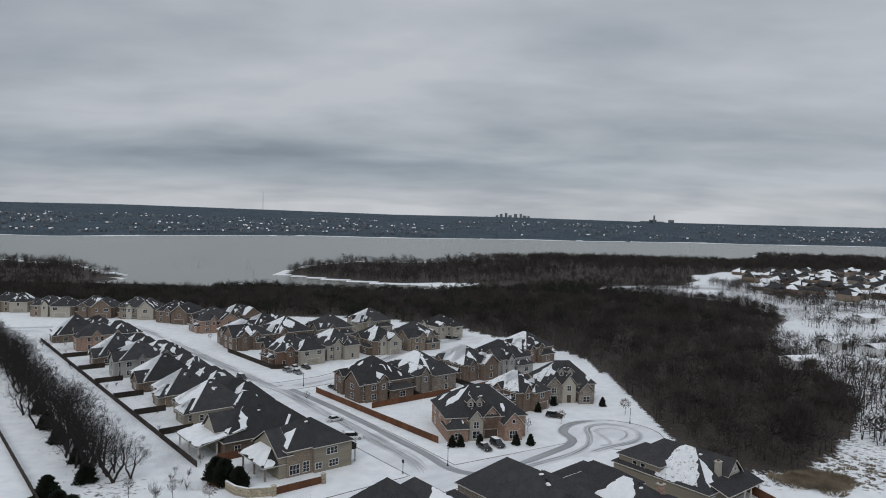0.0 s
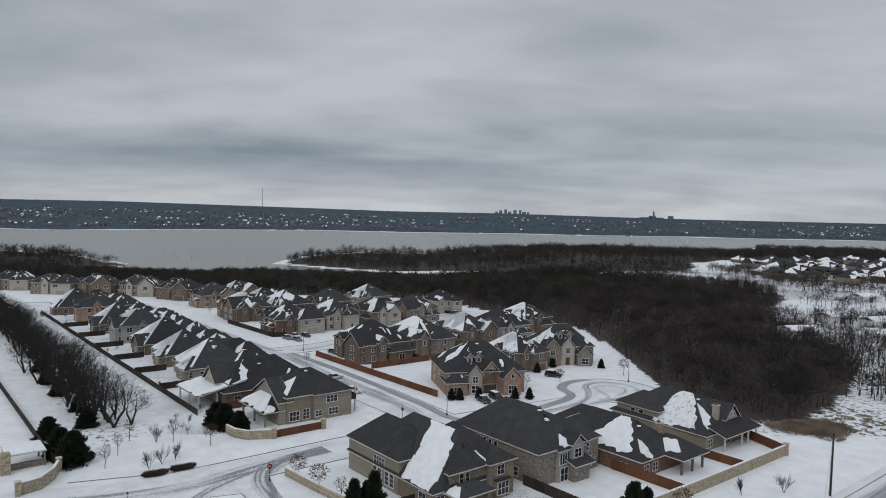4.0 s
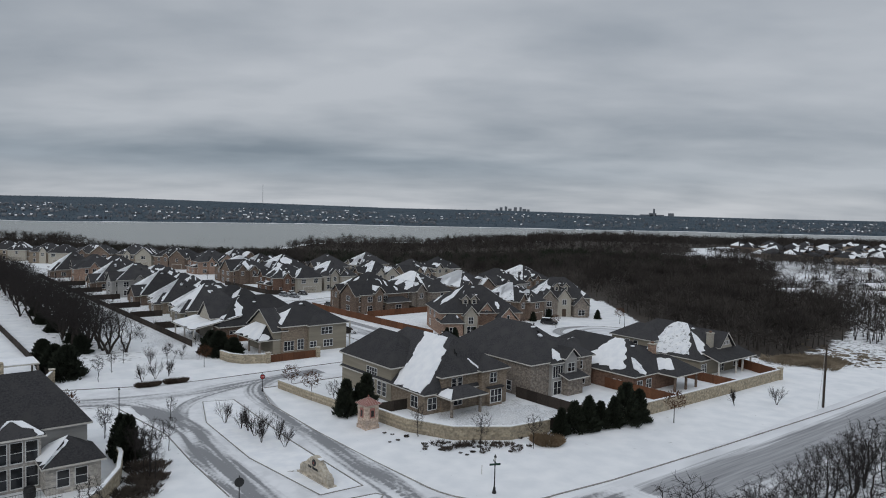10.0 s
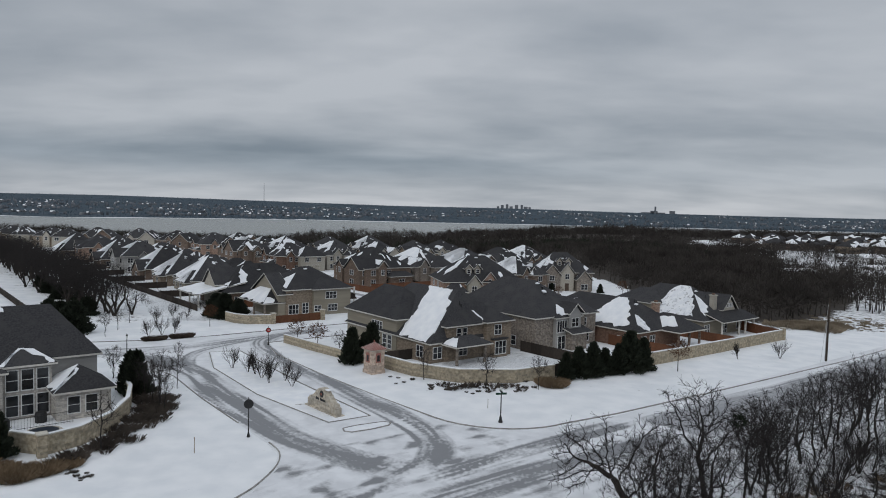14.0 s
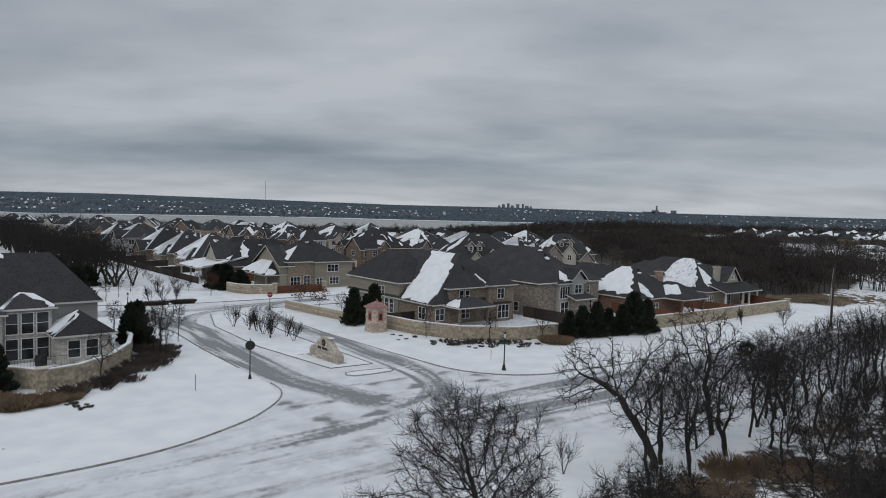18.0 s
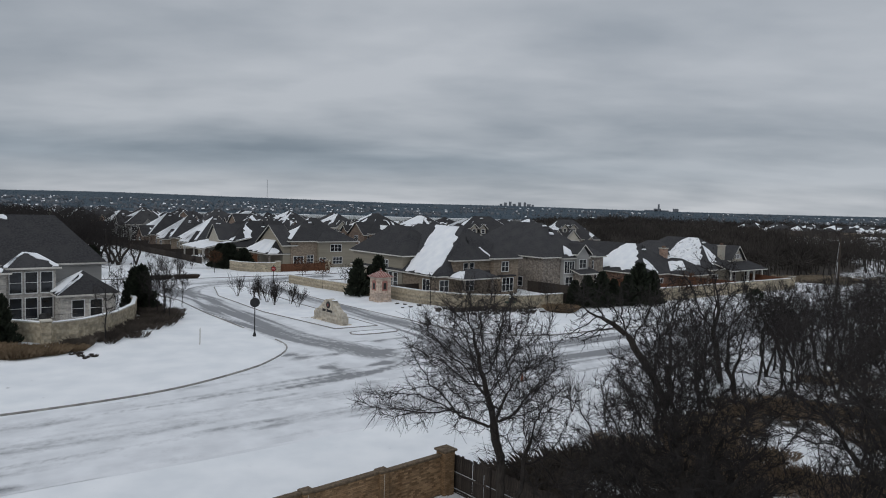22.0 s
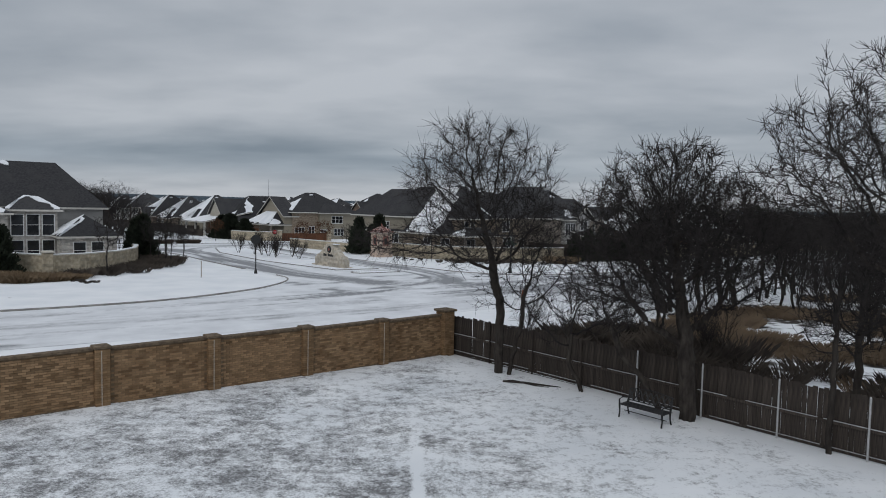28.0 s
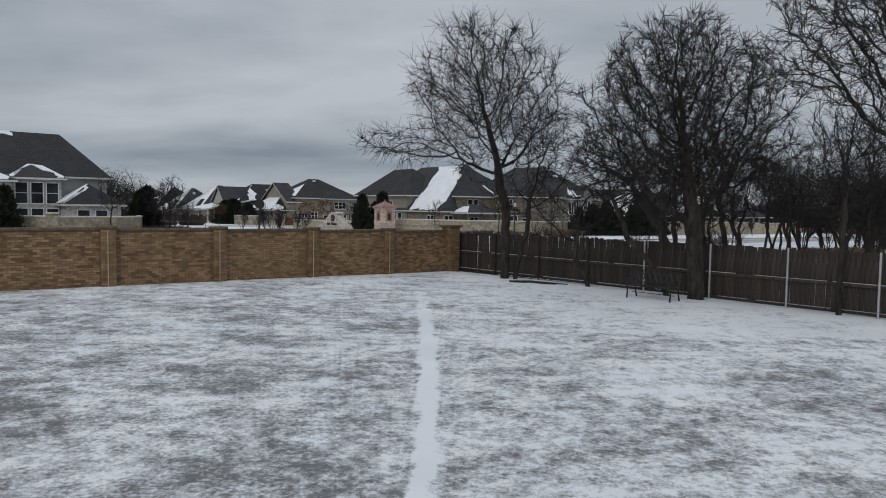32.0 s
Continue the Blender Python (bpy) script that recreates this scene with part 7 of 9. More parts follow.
def bend(rng, p, d, length, segs, wild, lift):
    path, d = [p.copy()], d.normalized()
    for _ in range(segs):
        d = (d + Vector((rng.uniform(-1, 1), rng.uniform(-1, 1), rng.uniform(-0.8, 0.8))) * wild + Vector((0, 0, lift))).normalized()
        p = p + d * (length / segs)
        path.append(p.copy())
    return path, d


def side_dir(rng, d, spread):
    u = d.orthogonal().normalized()
    w = d.cross(u)
    a = rng.uniform(0, math.tau)
    return (d * math.cos(spread) + (u * math.cos(a) + w * math.sin(a)) * math.sin(spread)).normalized()


def grow(rng, wood, crown, p, d, length, r, level, top, spec):
    """One limb and all that grows from it."""
    segs = 5 if level == 0 else (4 if level < 3 else 3)
    wild, lift, spread, ratio, kids, decay = spec[:6]
    first = spec[6] if len(spec) > 6 else ratio
    path, dend = bend(rng, p, d, length, segs, wild * (0.5 if level == 0 else 1), lift * (1 if level else 0))
    r1 = r * (0.55 if level < top else 0.35)
    radii = [r + (r1 - r) * i / segs for i in range(segs + 1)]
    if level == 0:
        radii[0] *= 1.35
    (wood if level < 2 else crown).limb(path, radii, 8 if level == 0 else (6 if level == 1 else (4 if level == 2 else 3)))
    if level >= top:
        return
    n = kids[level] if level < len(kids) else 3
    for i in range(n):
        lo = (spec[7] if len(spec) > 7 else 0.42) if level == 0 else 0.22
        t = lo + (1 - lo if level == 0 else 0.76) * (i + rng.random() * 0.8) / n
        j = min(int(t * segs), segs - 1)
        q = path[j].lerp(path[j + 1], min(1.0, t * segs - j))
        dd = (path[j + 1] - path[j]).normalized()
        grow(rng, wood, crown, q, side_dir(rng, dd, spread * rng.uniform(0.65, 1.25) * (1.0 if level else 1.1)), length * (ratio if level else first) * rng.uniform(0.7, 1.15) * (1.1 - 0.3 * t), max(radii[j] * decay, 0.0065), level + 1, top, spec)
    grow(rng, wood, crown, path[-1], dend, length * (ratio if level else first) * 0.9, r1 * 0.95, level + 1, top, spec)


def bare_tree_mesh(seed, trunk, r, top, spec, lean=(0, 0), stems=1, fan=0.3):
    rng = random.Random(seed)
    wood, crown = Limbs(), Limbs()
    for s in range(stems):
        a = rng.uniform(0, math.tau)
        d = Vector((lean[0] + (math.cos(a) * fan if stems > 1 else 0), lean[1] + (math.sin(a) * fan if stems > 1 else 0), 1))
        grow(rng, wood, crown, Vector((0, 0, -0.15)), d, trunk * rng.uniform(0.85, 1.1), r * (1 if s == 0 else 0.75), 0, top, spec)
    out = []
    for nm, lm, mt in (("trunk", wood, "bark"), ("crown", crown, "twig")):
        me = bpy.data.meshes.new(nm)
        me.from_pydata(lm.V, [], lm.F)
        me.materials.append(M[mt])
        out.append(me)
    return out


def crown_tree_mesh(seed, blobs, fork, r_tip, n=900, step=0.24, reach=1.5, kill=0.42, twigs=3, tw=0.42, lean=(0, 0), droop=0.0, crook=0.14, stems=(), r_base=0.0):
    """A bare tree whose limbs grow towards points spread through its crown. blobs: centre and radii of the crown's lobes."""
    g = np.random.default_rng(seed)
    vol = np.array([b[3] * b[4] * b[5] for b in blobs])
    pick = g.choice(len(blobs), n, p=vol / vol.sum())
    q = g.normal(0, 1, (n, 3))
    q /= np.linalg.norm(q, axis=1, keepdims=True)
    lump = np.array([1 + 0.42 * noise.noise(Vector(v) * 1.9 + Vector((seed, 0, 0))) for v in q])
    q *= (g.random(n) ** 0.45 * lump)[:, None]
    B = np.array(blobs, float)
    A = B[pick, :3] + q * B[pick, 3:]
    P, par = [np.array([0.0, 0, -0.2])], [-1]
    for base in ((lean[0], lean[1], fork),) + tuple(stems):
        k = max(3, int(base[2] / step))
        last = 0
        for i in range(1, k + 1):
            t = i / k
            p = np.array([base[0] * t ** 1.5, base[1] * t ** 1.5, -0.2 + (base[2] + 0.2) * t]) + g.normal(0, 0.025, 3) * (1 if i < k else 0)
            P.append(p)
            par.append(last)
            last = len(P) - 1
    near = np.full(n, 1e9)
    idx = np.zeros(n, int)
    alive = np.ones(n, bool)
    done = 0
    Pa = np.array(P)
    for it in range(90):
        for j in range(done, len(P)):
            d = np.linalg.norm(A - P[j], axis=1)
            m = d < near
            near[m], idx[m] = d[m], j
        done = len(P)
        alive &= near > kill
        use = alive & (near < (99 if it < 14 else reach))
        if not use.any():
            break
        grown = 0
        for j in np.unique(idx[use]):
            v = A[use & (idx == j)] - P[j]
            v = (v / np.linalg.norm(v, axis=1, keepdims=True)).sum(0)
            v = v / (np.linalg.norm(v) + 1e-9) + g.normal(0, crook, 3) + np.array([0, 0, -droop])
            v /= np.linalg.norm(v)
            p = P[j] + v * step
            if min(np.linalg.norm(p - P[k]) for k in (j, len(P) - 1)) < step * 0.3:
                continue
            P.append(p)
            par.append(j)
            grown += 1
        if not grown:
            break
    m = len(P)
    kids = [[] for _ in range(m)]
    for i in range(1, m):
        kids[par[i]].append(i)
    rad = np.zeros(m)
    lo, hi = 1.4, 4.0
    for _ in range(9 if r_base else 1):
        ex = (lo + hi) / 2 if r_base else 2.2
        for i in range(m - 1, -1, -1):
            rad[i] = max(r_tip, sum(rad[c] ** ex for c in kids[i]) ** (1 / ex))
        lo, hi = (ex, hi) if rad[1] > r_base else (lo, ex)
    rad[0] *= 1.3
    wood, crown = Limbs(), Limbs()
    thick = r_tip * 6
    todo = [(0, c) for c in kids[0]]
    while todo:
        p0, c = todo.pop()
        path, rr = [Vector(P[p0]), Vector(P[c])], [min(rad[p0], rad[c] * 1.25), rad[c]]
        while kids[c]:
            ks = sorted(kids[c], key=lambda k: -rad[k])
            todo += [(c, k) for k in ks[1:]]
            if (rad[c] > thick) != (rad[ks[0]] > thick):
                todo.append((c, ks[0]))
                break
            c = ks[0]
            path.append(Vector(P[c]))
            rr.append(rad[c])
        big = rr[-1] > thick
        (wood if big else crown).limb(path, rr, 8 if rr[0] > 0.12 else (6 if big else 3))
    # short twigs along the outer limbs
    for i in range(1, m):
        if rad[i] < r_tip * 4:
            out = P[i] - P[par[i]]
            out = out / np.linalg.norm(out)
            for _ in range(twigs):
                d = out * 0.8 + g.normal(0, 0.5, 3) + np.array([0, 0, 0.12 - droop * 2])
                d /= np.linalg.norm(d)
                l_ = tw * g.uniform(0.5, 1.3)
                mid = P[i] + d * l_ * 0.5 + g.normal(0, 0.03, 3)
                crown.limb([Vector(P[i]), Vector(mid), Vector(P[i] + d * l_ + g.normal(0, 0.05, 3))], [r_tip * 0.9, r_tip * 0.7, r_tip * 0.4], 3)
    out = []
    for nm, lm, mt in (("trunk", wood, "bark"), ("crown", crown, "twig")):
        me = bpy.data.meshes.new(nm)
        me.from_pydata(lm.V, [], lm.F)
        me.materials.append(M[mt])
        out.append(me)
    return out


def plant(name, x, y, meshes, names, label, category, group="", rot=0.0, scale=1.0):
    t = thing(name, x, y, rot, label, category, group)
    for me, nm in zip(meshes, names):
        shared(nm, me, t, Matrix.Scale(scale, 4))
    return t


TC = ("trunk", "crown")
VASE = (0.12, 0.06, 0.45, 0.65, (5, 4, 3), 0.55)

# the yard's own trees
plant("bare_tree", 2.1, 26.9, crown_tree_mesh(17, ((-0.9, -0.7, 7.0, 3.2, 3.0, 2.8), (-3.6, -0.8, 5.2, 2.3, 1.6, 0.9), (1.3, 0.0, 5.8, 1.7, 1.7, 1.2), (-1.3, -1.2, 9.2, 1.8, 1.5, 1.0)), 3.0, 0.0085, 1700, 0.22, 1.3, 0.31, 5, 0.55, (0.0, 0), 0.04, 0.13, (), 0.17), TC, "tall bare tree with fine drooping twigs by the fence", "tree", "bare yard trees")
plant("bare_tree", 2.5, 26.6, crown_tree_mesh(14, ((1.1, 0, 4.6, 1.4, 1.4, 1.7), (-0.6, 0.2, 3.4, 1.0, 1.0, 0.9)), 2.0, 0.009, 420, 0.22, 1.4, 0.33, 4, 0.5, (0.45, 0), 0, 0.14, (), 0.09), TC, "slender bare stem beside the tall tree", "tree", "bare yard trees")
plant("bare_tree", 5.0, 24.4, crown_tree_mesh(5, ((-1.3, 0, 2.9, 1.2, 1.2, 1.1), (0.9, 0.2, 3.1, 1.1, 1.2, 1.1)), 1.0, 0.009, 300, 0.22, 1.4, 0.33, 4, 0.45, (-0.5, 0.1), 0, 0.16, (), 0.08), TC, "small crooked bare tree leaning from the fence", "tree", "bare yard trees")
plant("oak_tree", 7.8, 21.3, crown_tree_mesh(8, ((-0.6, 0, 6.2, 3.1, 2.9, 2.6), (-2.2, 0, 4.4, 2.1, 1.8, 1.3), (1.2, 0, 4.7, 2.1, 1.8, 1.2), (-0.6, 0, 7.8, 1.5, 1.4, 1.3)), 2.2, 0.0092, 2600, 0.2, 1.2, 0.26, 7, 0.4, (-0.15, 0), 0.0, 0.2, (), 0.27), TC, "broad dark bare oak beside the iron bench", "tree", "bare yard trees")
plant("bare_tree", 7.2, 22.2, crown_tree_mesh(33, ((-1.9, 0, 3.6, 1.2, 1.2, 1.0),), 1.9, 0.008, 200, 0.22, 1.4, 0.33, 3, 0.4, (-1.4, 0), 0, 0.14, (), 0.1), TC, "bare stem leaning away from the oak", "tree", "bare yard trees")
plant("bare_tree", 10.8, 18.5, crown_tree_mesh(9, ((0.1, 0, 4.6, 1.3, 1.3, 2.0),), 2.4, 0.008, 420, 0.22, 1.4, 0.33, 4, 0.45, (0, 0), 0, 0.14, (), 0.08), TC, "thin bare tree standing against the board fence", "tree", "bare yard trees")
plant("oak_tree", 15.0, 19.6, crown_tree_mesh(12, ((-2.2, 0, 8.4, 4.0, 3.4, 2.8), (1.5, 0, 9.0, 3.5, 3.5, 3.2), (-4.2, 0, 7.2, 2.0, 2.0, 1.3), (-1.5, 0, 5.2, 2.2, 2.2, 1.2)), 4.0, 0.0105, 2600, 0.25, 1.6, 0.34, 5, 0.5, (-0.5, 0), 0.02, 0.2, (), 0.32), TC, "large bare oak spreading over the fence", "tree", "bare yard trees")
plant("bare_tree", 13.4, 21.8, crown_tree_mesh(19, ((0.0, 0, 4.2, 2.3, 1.9, 1.9),), 1.4, 0.01, 800, 0.24, 1.4, 0.33, 4, 0.45, (0, 0), 0, 0.16, (), 0.12), TC, "small bare tree with a rounded crown by the fence", "tree", "bare yard trees")

# trees along the creek and the verge beyond the fence
MID = [crown_tree_mesh(20 + k, ((0.3 * (k % 3 - 1), 0, 4.3 + 0.3 * (k % 2), 2.0 + 0.25 * (k % 3), 2.0, 1.9), (0.9 - 0.6 * (k % 4), 0.4, 3.0, 1.6, 1.5, 1.1)), 1.2 + 0.3 * (k % 2), 0.0095, 480, 0.28, 1.5, 0.38, 5, 0.48, (0.3 * (k % 3 - 1), 0.2 * (k % 2)), 0, 0.16, ((0.9, 0.3, 1.8),) if k % 2 else (), 0.085) for k in range(6)]
THIN = [bare_tree_mesh(40 + k, 2.2, 0.05, 3, (0.2, 0.08, 0.55, 0.62, (7, 5, 4), 0.55), (0, 0), 3, 0.35) for k in range(4)]
plant("bare_tree", 14.4, 45.9, crown_tree_mesh(60, ((-3.0, 0.5, 5.2, 2.6, 2.0, 1.5), (0.2, 0.6, 5.6, 1.6, 1.6, 1.6), (-4.4, 0, 3.6, 1.2, 1.2, 0.8)), 3.0, 0.014, 420, 0.3, 1.7, 0.42, 3, 0.5, (-1.6, 0.6), 0, 0.2, (), 0.2), TC, "dark leaning bare tree by the creek", "tree", "creek trees", 0, 1.3)
plant("bare_tree", 21.0, 53.8, crown_tree_mesh(61, ((-0.8, 0, 6.0, 2.4, 2.2, 2.1), (1.6, 0, 5.0, 2.0, 1.8, 1.0)), 2.8, 0.014, 480, 0.3, 1.7, 0.42, 3, 0.5, (-0.5, 0), 0, 0.18, (), 0.17), TC, "upright bare tree with a ball of mistletoe", "tree", "creek trees", 0, 1.25)
rng = random.Random(77)
CREEK_TREES = [(18.6, 50.2), (20.2, 48.8), (23.8, 53.4), (25.6, 56.2), (24.4, 51), (29.6, 59.8), (13.2, 43.2), (14.9, 46.6), (17.2, 47.4), (16.0, 43.8), (27.4, 58.7), (28.3, 58.8), (31, 61.5), (33.6, 64), (36, 66), (38.6, 69), (41, 71.3), (43.5, 73.4), (46, 76), (48.6, 79), (52, 81), (56, 84.5), (35, 61), (40, 66), (45, 71), (50, 75), (23, 46), (28, 50), (24, 40), (30, 45), (37, 55), (44, 62), (52, 70), (60, 80), (62, 90), (68, 95)]
for i, (x, y) in enumerate(CREEK_TREES):
    plant("bare_tree", x, y, MID[i % 6], TC, "dark bare tree in the creek thicket", "tree", "creek trees", rng.uniform(0, 360), rng.uniform(0.95, 1.3))
for i in range(76):
    a, b = rng.uniform(24, 105 if i < 80 else 62), rng.uniform(-4, 31)
    x, y = W(a, b)
    if not inside(CREEK, x, y) or (x - 15) ** 2 + (y - 19.6) ** 2 < 2 or (y < 31 - 1.15 * (x - 0.4) + 1.0):
        continue
    m = THIN if i % 4 else MID
    plant("bare_shrub" if i % 4 else "bare_tree", x, y, m[i % len(m)], TC, "tangled bare shrub in the creek thicket" if i % 4 else "dark bare tree in the creek thicket", "shrub" if i % 4 else "tree", "creek trees", rng.uniform(0, 360), rng.uniform(0.7, 1.15))
for x, y in ((7.9, 44.2), (9.0, 33.5), (11.5, 31), (6.2, 34.5), (13, 35), (3.9, 34.2)):
    plant("bare_shrub", x, y, THIN[int(x) % 4], TC, "small bare shrub in the snow", "shrub", "creek trees", rng.uniform(0, 360), rng.uniform(0.5, 0.75))

for i in range(60):
    x, y = rng.uniform(24, 56), rng.uniform(52, 78)
    if y < 41 + 0.93 * (x - 12) and y > 22 + 0.75 * x:
        plant("bare_shrub", x, y, THIN[i % 4], TC, "tangled bare shrub in the creek thicket", "shrub", "creek trees", i * 37, rng.uniform(0.9, 1.4))

# street saplings
SAP = [crown_tree_mesh(80 + k, ((0, 0, 3.0 + 0.2 * k, 1.05 + 0.15 * k, 1.1, 1.3),), 1.3, 0.014, 190, 0.22, 1.4, 0.34, 3, 0.4, (0.05 * k, 0), 0, 0.14, (), 0.05) for k in range(3)]
for i, (x, y, s) in enumerate([(-52.1, 130.6, 1.0), (-57.8, 116, 1.0), (-60.3, 130.4, 0.95), (-58.8, 122.6, 0.95), (-42.7, 87.7, 0.8), (-16.4, 105.2, 0.9), (-2.9, 92.4, 1.05), (5.3, 87.3, 1.15), (12.2, 89.0, 0.95), (-30.2, 73.5, 1.0), (-34.6, 78.5, 1.1), (-33, 84, 0.9), (-23, 160, 0.7), (20, 180, 0.8), (-41, 200, 0.8), (-60, 274, 0.8), (-100, 290, 0.8), (-31.8, 76, 1.35), (-37.5, 96, 0.8), (-30.8, 61, 1.25), (-31.2, 74.6, 1.2), (-33.2, 77.4, 1.15), (-42.8, 88.1, 1.0)]):
    plant("sapling", x, y, SAP[i % 3], TC, "bare young street tree in the snow", "tree", "street saplings", i * 67, s)
CRAPE = [bare_tree_mesh(90 + k, 1.3, 0.035, 3, VASE, (0, 0), 5, 0.35) for k in range(2)]
for i, (x, y, s) in enumerate([(-29.7, 95.4, 1), (-26.9, 93.2, 0.8), (-25.6, 92.4, 1.15), (-24.2, 90.3, 1.1), (-23.2, 90.6, 1), (-22.6, 87.9, 0.9), (-20.9, 89.2, 0.95), (-19.3, 86.4, 0.9), (47.7, 113.2, 0.9), (55.2, 114.6, 1.0), (-50.8, 117, 1.0), (-49.5, 119.2, 1.0), (-48.2, 121.6, 1.0), (-55.3, 130.5, 1.1)]):
    plant("crape_myrtle", x, y, CRAPE[i % 2], TC, "bare many-stemmed shrub trimmed like a vase", "shrub", "many-stemmed shrubs", i * 50, s * 1.4)


for i in range(46):
    a, b = rng.choice((rng.uniform(46.4, 48), rng.uniform(48, 60))), rng.uniform(135, 320)
    x, y = W(a, b)
    plant("bare_shrub", x, y, THIN[i % 4], TC, "small bare shrub in a back garden", "shrub", "garden shrubs", i * 40, rng.uniform(0.35, 0.6))


def leaf_cloud(seed, n, shape, size, material, trunk=None, upright=0.3):
    """Many small leaf blades in a shape (a function from random numbers to a place)."""
    rng = random.Random(seed)
    V, F = [], []
    for _ in range(n):
        p, out = shape(rng)
        d = (out + Vector((rng.uniform(-1, 1), rng.uniform(-1, 1), rng.uniform(-0.5, 1) + upright)) * 0.7).normalized()
        s = d.orthogonal().normalized()
        s = (s * math.cos(rng.random() * 6.3) + d.cross(s) * math.sin(rng.random() * 6.3))
        ln, wd = size * rng.uniform(0.6, 1.4), size * rng.uniform(0.18, 0.34)
        k = len(V)
        V += [p - s * wd, p + s * wd, p + d * ln + s * wd * 0.35, p + d * ln - s * wd * 0.35]
        F.append((k, k + 1, k + 2, k + 3))
    me = bpy.data.meshes.new("foliage")
    me.from_pydata(V, [], F)
    me.materials.append(M[material])
    return me


def cone_shape(hh, r, skirt=0.15, pw=0.8):
    def f(rng):
        t = rng.random() ** 1.3
        a = rng.uniform(0, math.tau)
        lump = 1 + 0.2 * math.sin(a * 3 + t * 9) + 0.14 * math.sin(a * 7 - t * 17) + 0.16 * math.sin(t * 23 + a * 2)
        rr = r * (1 - t) ** pw * lump * rng.uniform(0.5, 1.05)
        return Vector((rr * math.cos(a), rr * math.sin(a), skirt + t * (hh - skirt))), Vector((math.cos(a), math.sin(a), 0.6))
    return f


def ball_shape(r, cz, sq=0.8, gap=0.5):
    def f(rng):
        while True:
            v = Vector((rng.gauss(0, 1), rng.gauss(0, 1), rng.gauss(0, 1))).normalized()
            k = noise.noise(v * 2.3 + Vector((r, cz, 0)))
            if k > -gap * rng.random():
                break
        q = v * (r * rng.uniform(0.45, 1.0) * (1 + 0.35 * k))
        return Vector((q.x, q.y, cz + q.z * sq)), v
    return f


def stick(hh, r):
    lm = Limbs()
    lm.limb([Vector((0, 0, -0.2)), Vector((0.02, 0, hh * 0.5)), Vector((0, 0.02, hh))], [r, r * 0.75, r * 0.3], 7)
    me = bpy.data.meshes.new("trunk")
    me.from_pydata(lm.V, [], lm.F)
    me.materials.append(M["bark"])
    return me


TF = ("trunk", "foliage")
CEDAR = [(stick(3.4, 0.09), leaf_cloud(100 + k, 3000, cone_shape(4.2, 1.3 + 0.2 * k, 0.1, 0.62), 0.4, "evergreen", upright=0.7)) for k in range(2)]
BIGCEDAR = (stick(5, 0.2), leaf_cloud(104, 7000, cone_shape(5.6, 2.8, 0.05, 0.45), 0.5, "evergreen", upright=0.6))
for i in range(7):
    k = i / 6
    plant("cedar", 16.6 + 12.6 * k, 94.9 + 7.4 * k + 0.5 * (i % 2), CEDAR[i % 2], TF, "dark evergreen cedar in a row by the wall", "tree", "cedar row", i * 55, 0.86 + 0.12 * (i % 3) + (0.25 if i in (5, 6) else 0))
for x, y, s, nm in ((-13.9, 101.2, 1.2, "dark evergreen beside the entry tower"), (-11.2, 103.4, 1.3, "dark evergreen beside the corner house"), (-12.3, 103.6, 0.95, "dark evergreen beside the corner house"), (-36.4, 80.6, 1.2, "dark evergreen behind the pool yard wall"), (-38.9, 58.6, 1.0, "dark evergreen by the pool yard wall"), (-37.9, 82.2, 1.1, "dark evergreen behind the pool yard wall")):
    plant("cedar", x, y, CEDAR[0], TF, nm, "tree", "evergreens", 20, s)
for x, y, s in ((-64.4, 118.2, 0.95), (-68.5, 121.5, 0.85), (-75.7, 130.5, 0.7), (-72.4, 138.2, 0.65), (-45.2, 139.5, 0.85), (-41.8, 138.0, 0.7), (-47.5, 141.5, 0.8), (-79.5, 148.5, 0.6), (-90.5, 160.5, 0.65), (-99, 171, 0.7), (-108, 183, 0.65)):
    plant("cedar", x, y, BIGCEDAR, TF, "broad dark evergreen standing in the snow", "tree", "evergreens", x * 7, s)
for x, y in ((2.5, 167), (0.5, 166.6), (16, 169.5), (19.5, 169.6), (7.2, 168.4), (30.5, 206.5), (45, 207.2), (25, 199)):
    plant("cedar", x, y, CEDAR[1], TF, "clipped dark evergreen by a house front", "shrub", "house shrubs", x * 31, 0.62)
DRYTREE = [(stick(2.3, 0.06), leaf_cloud(120 + k, 520, ball_shape(1.25, 2.7, 0.85), 0.17, "dry_leaf")) for k in range(2)]
for i, (x, y, s) in enumerate([(-24.7, 113.8, 0.95), (-20.4, 108.7, 1.0), (34.5, 102.6, 1.05), (-44.6, 129.3, 0.9), (-50.5, 92.8, 1.0), (49.5, 198.5, 1.0), (29.8, 188.0, 0.8)]):
    plant("oak_sapling", x, y, DRYTREE[i % 2], TF, "young tree holding dry brown leaves", "tree", "brown-leaved saplings", i * 70, s * 1.25)


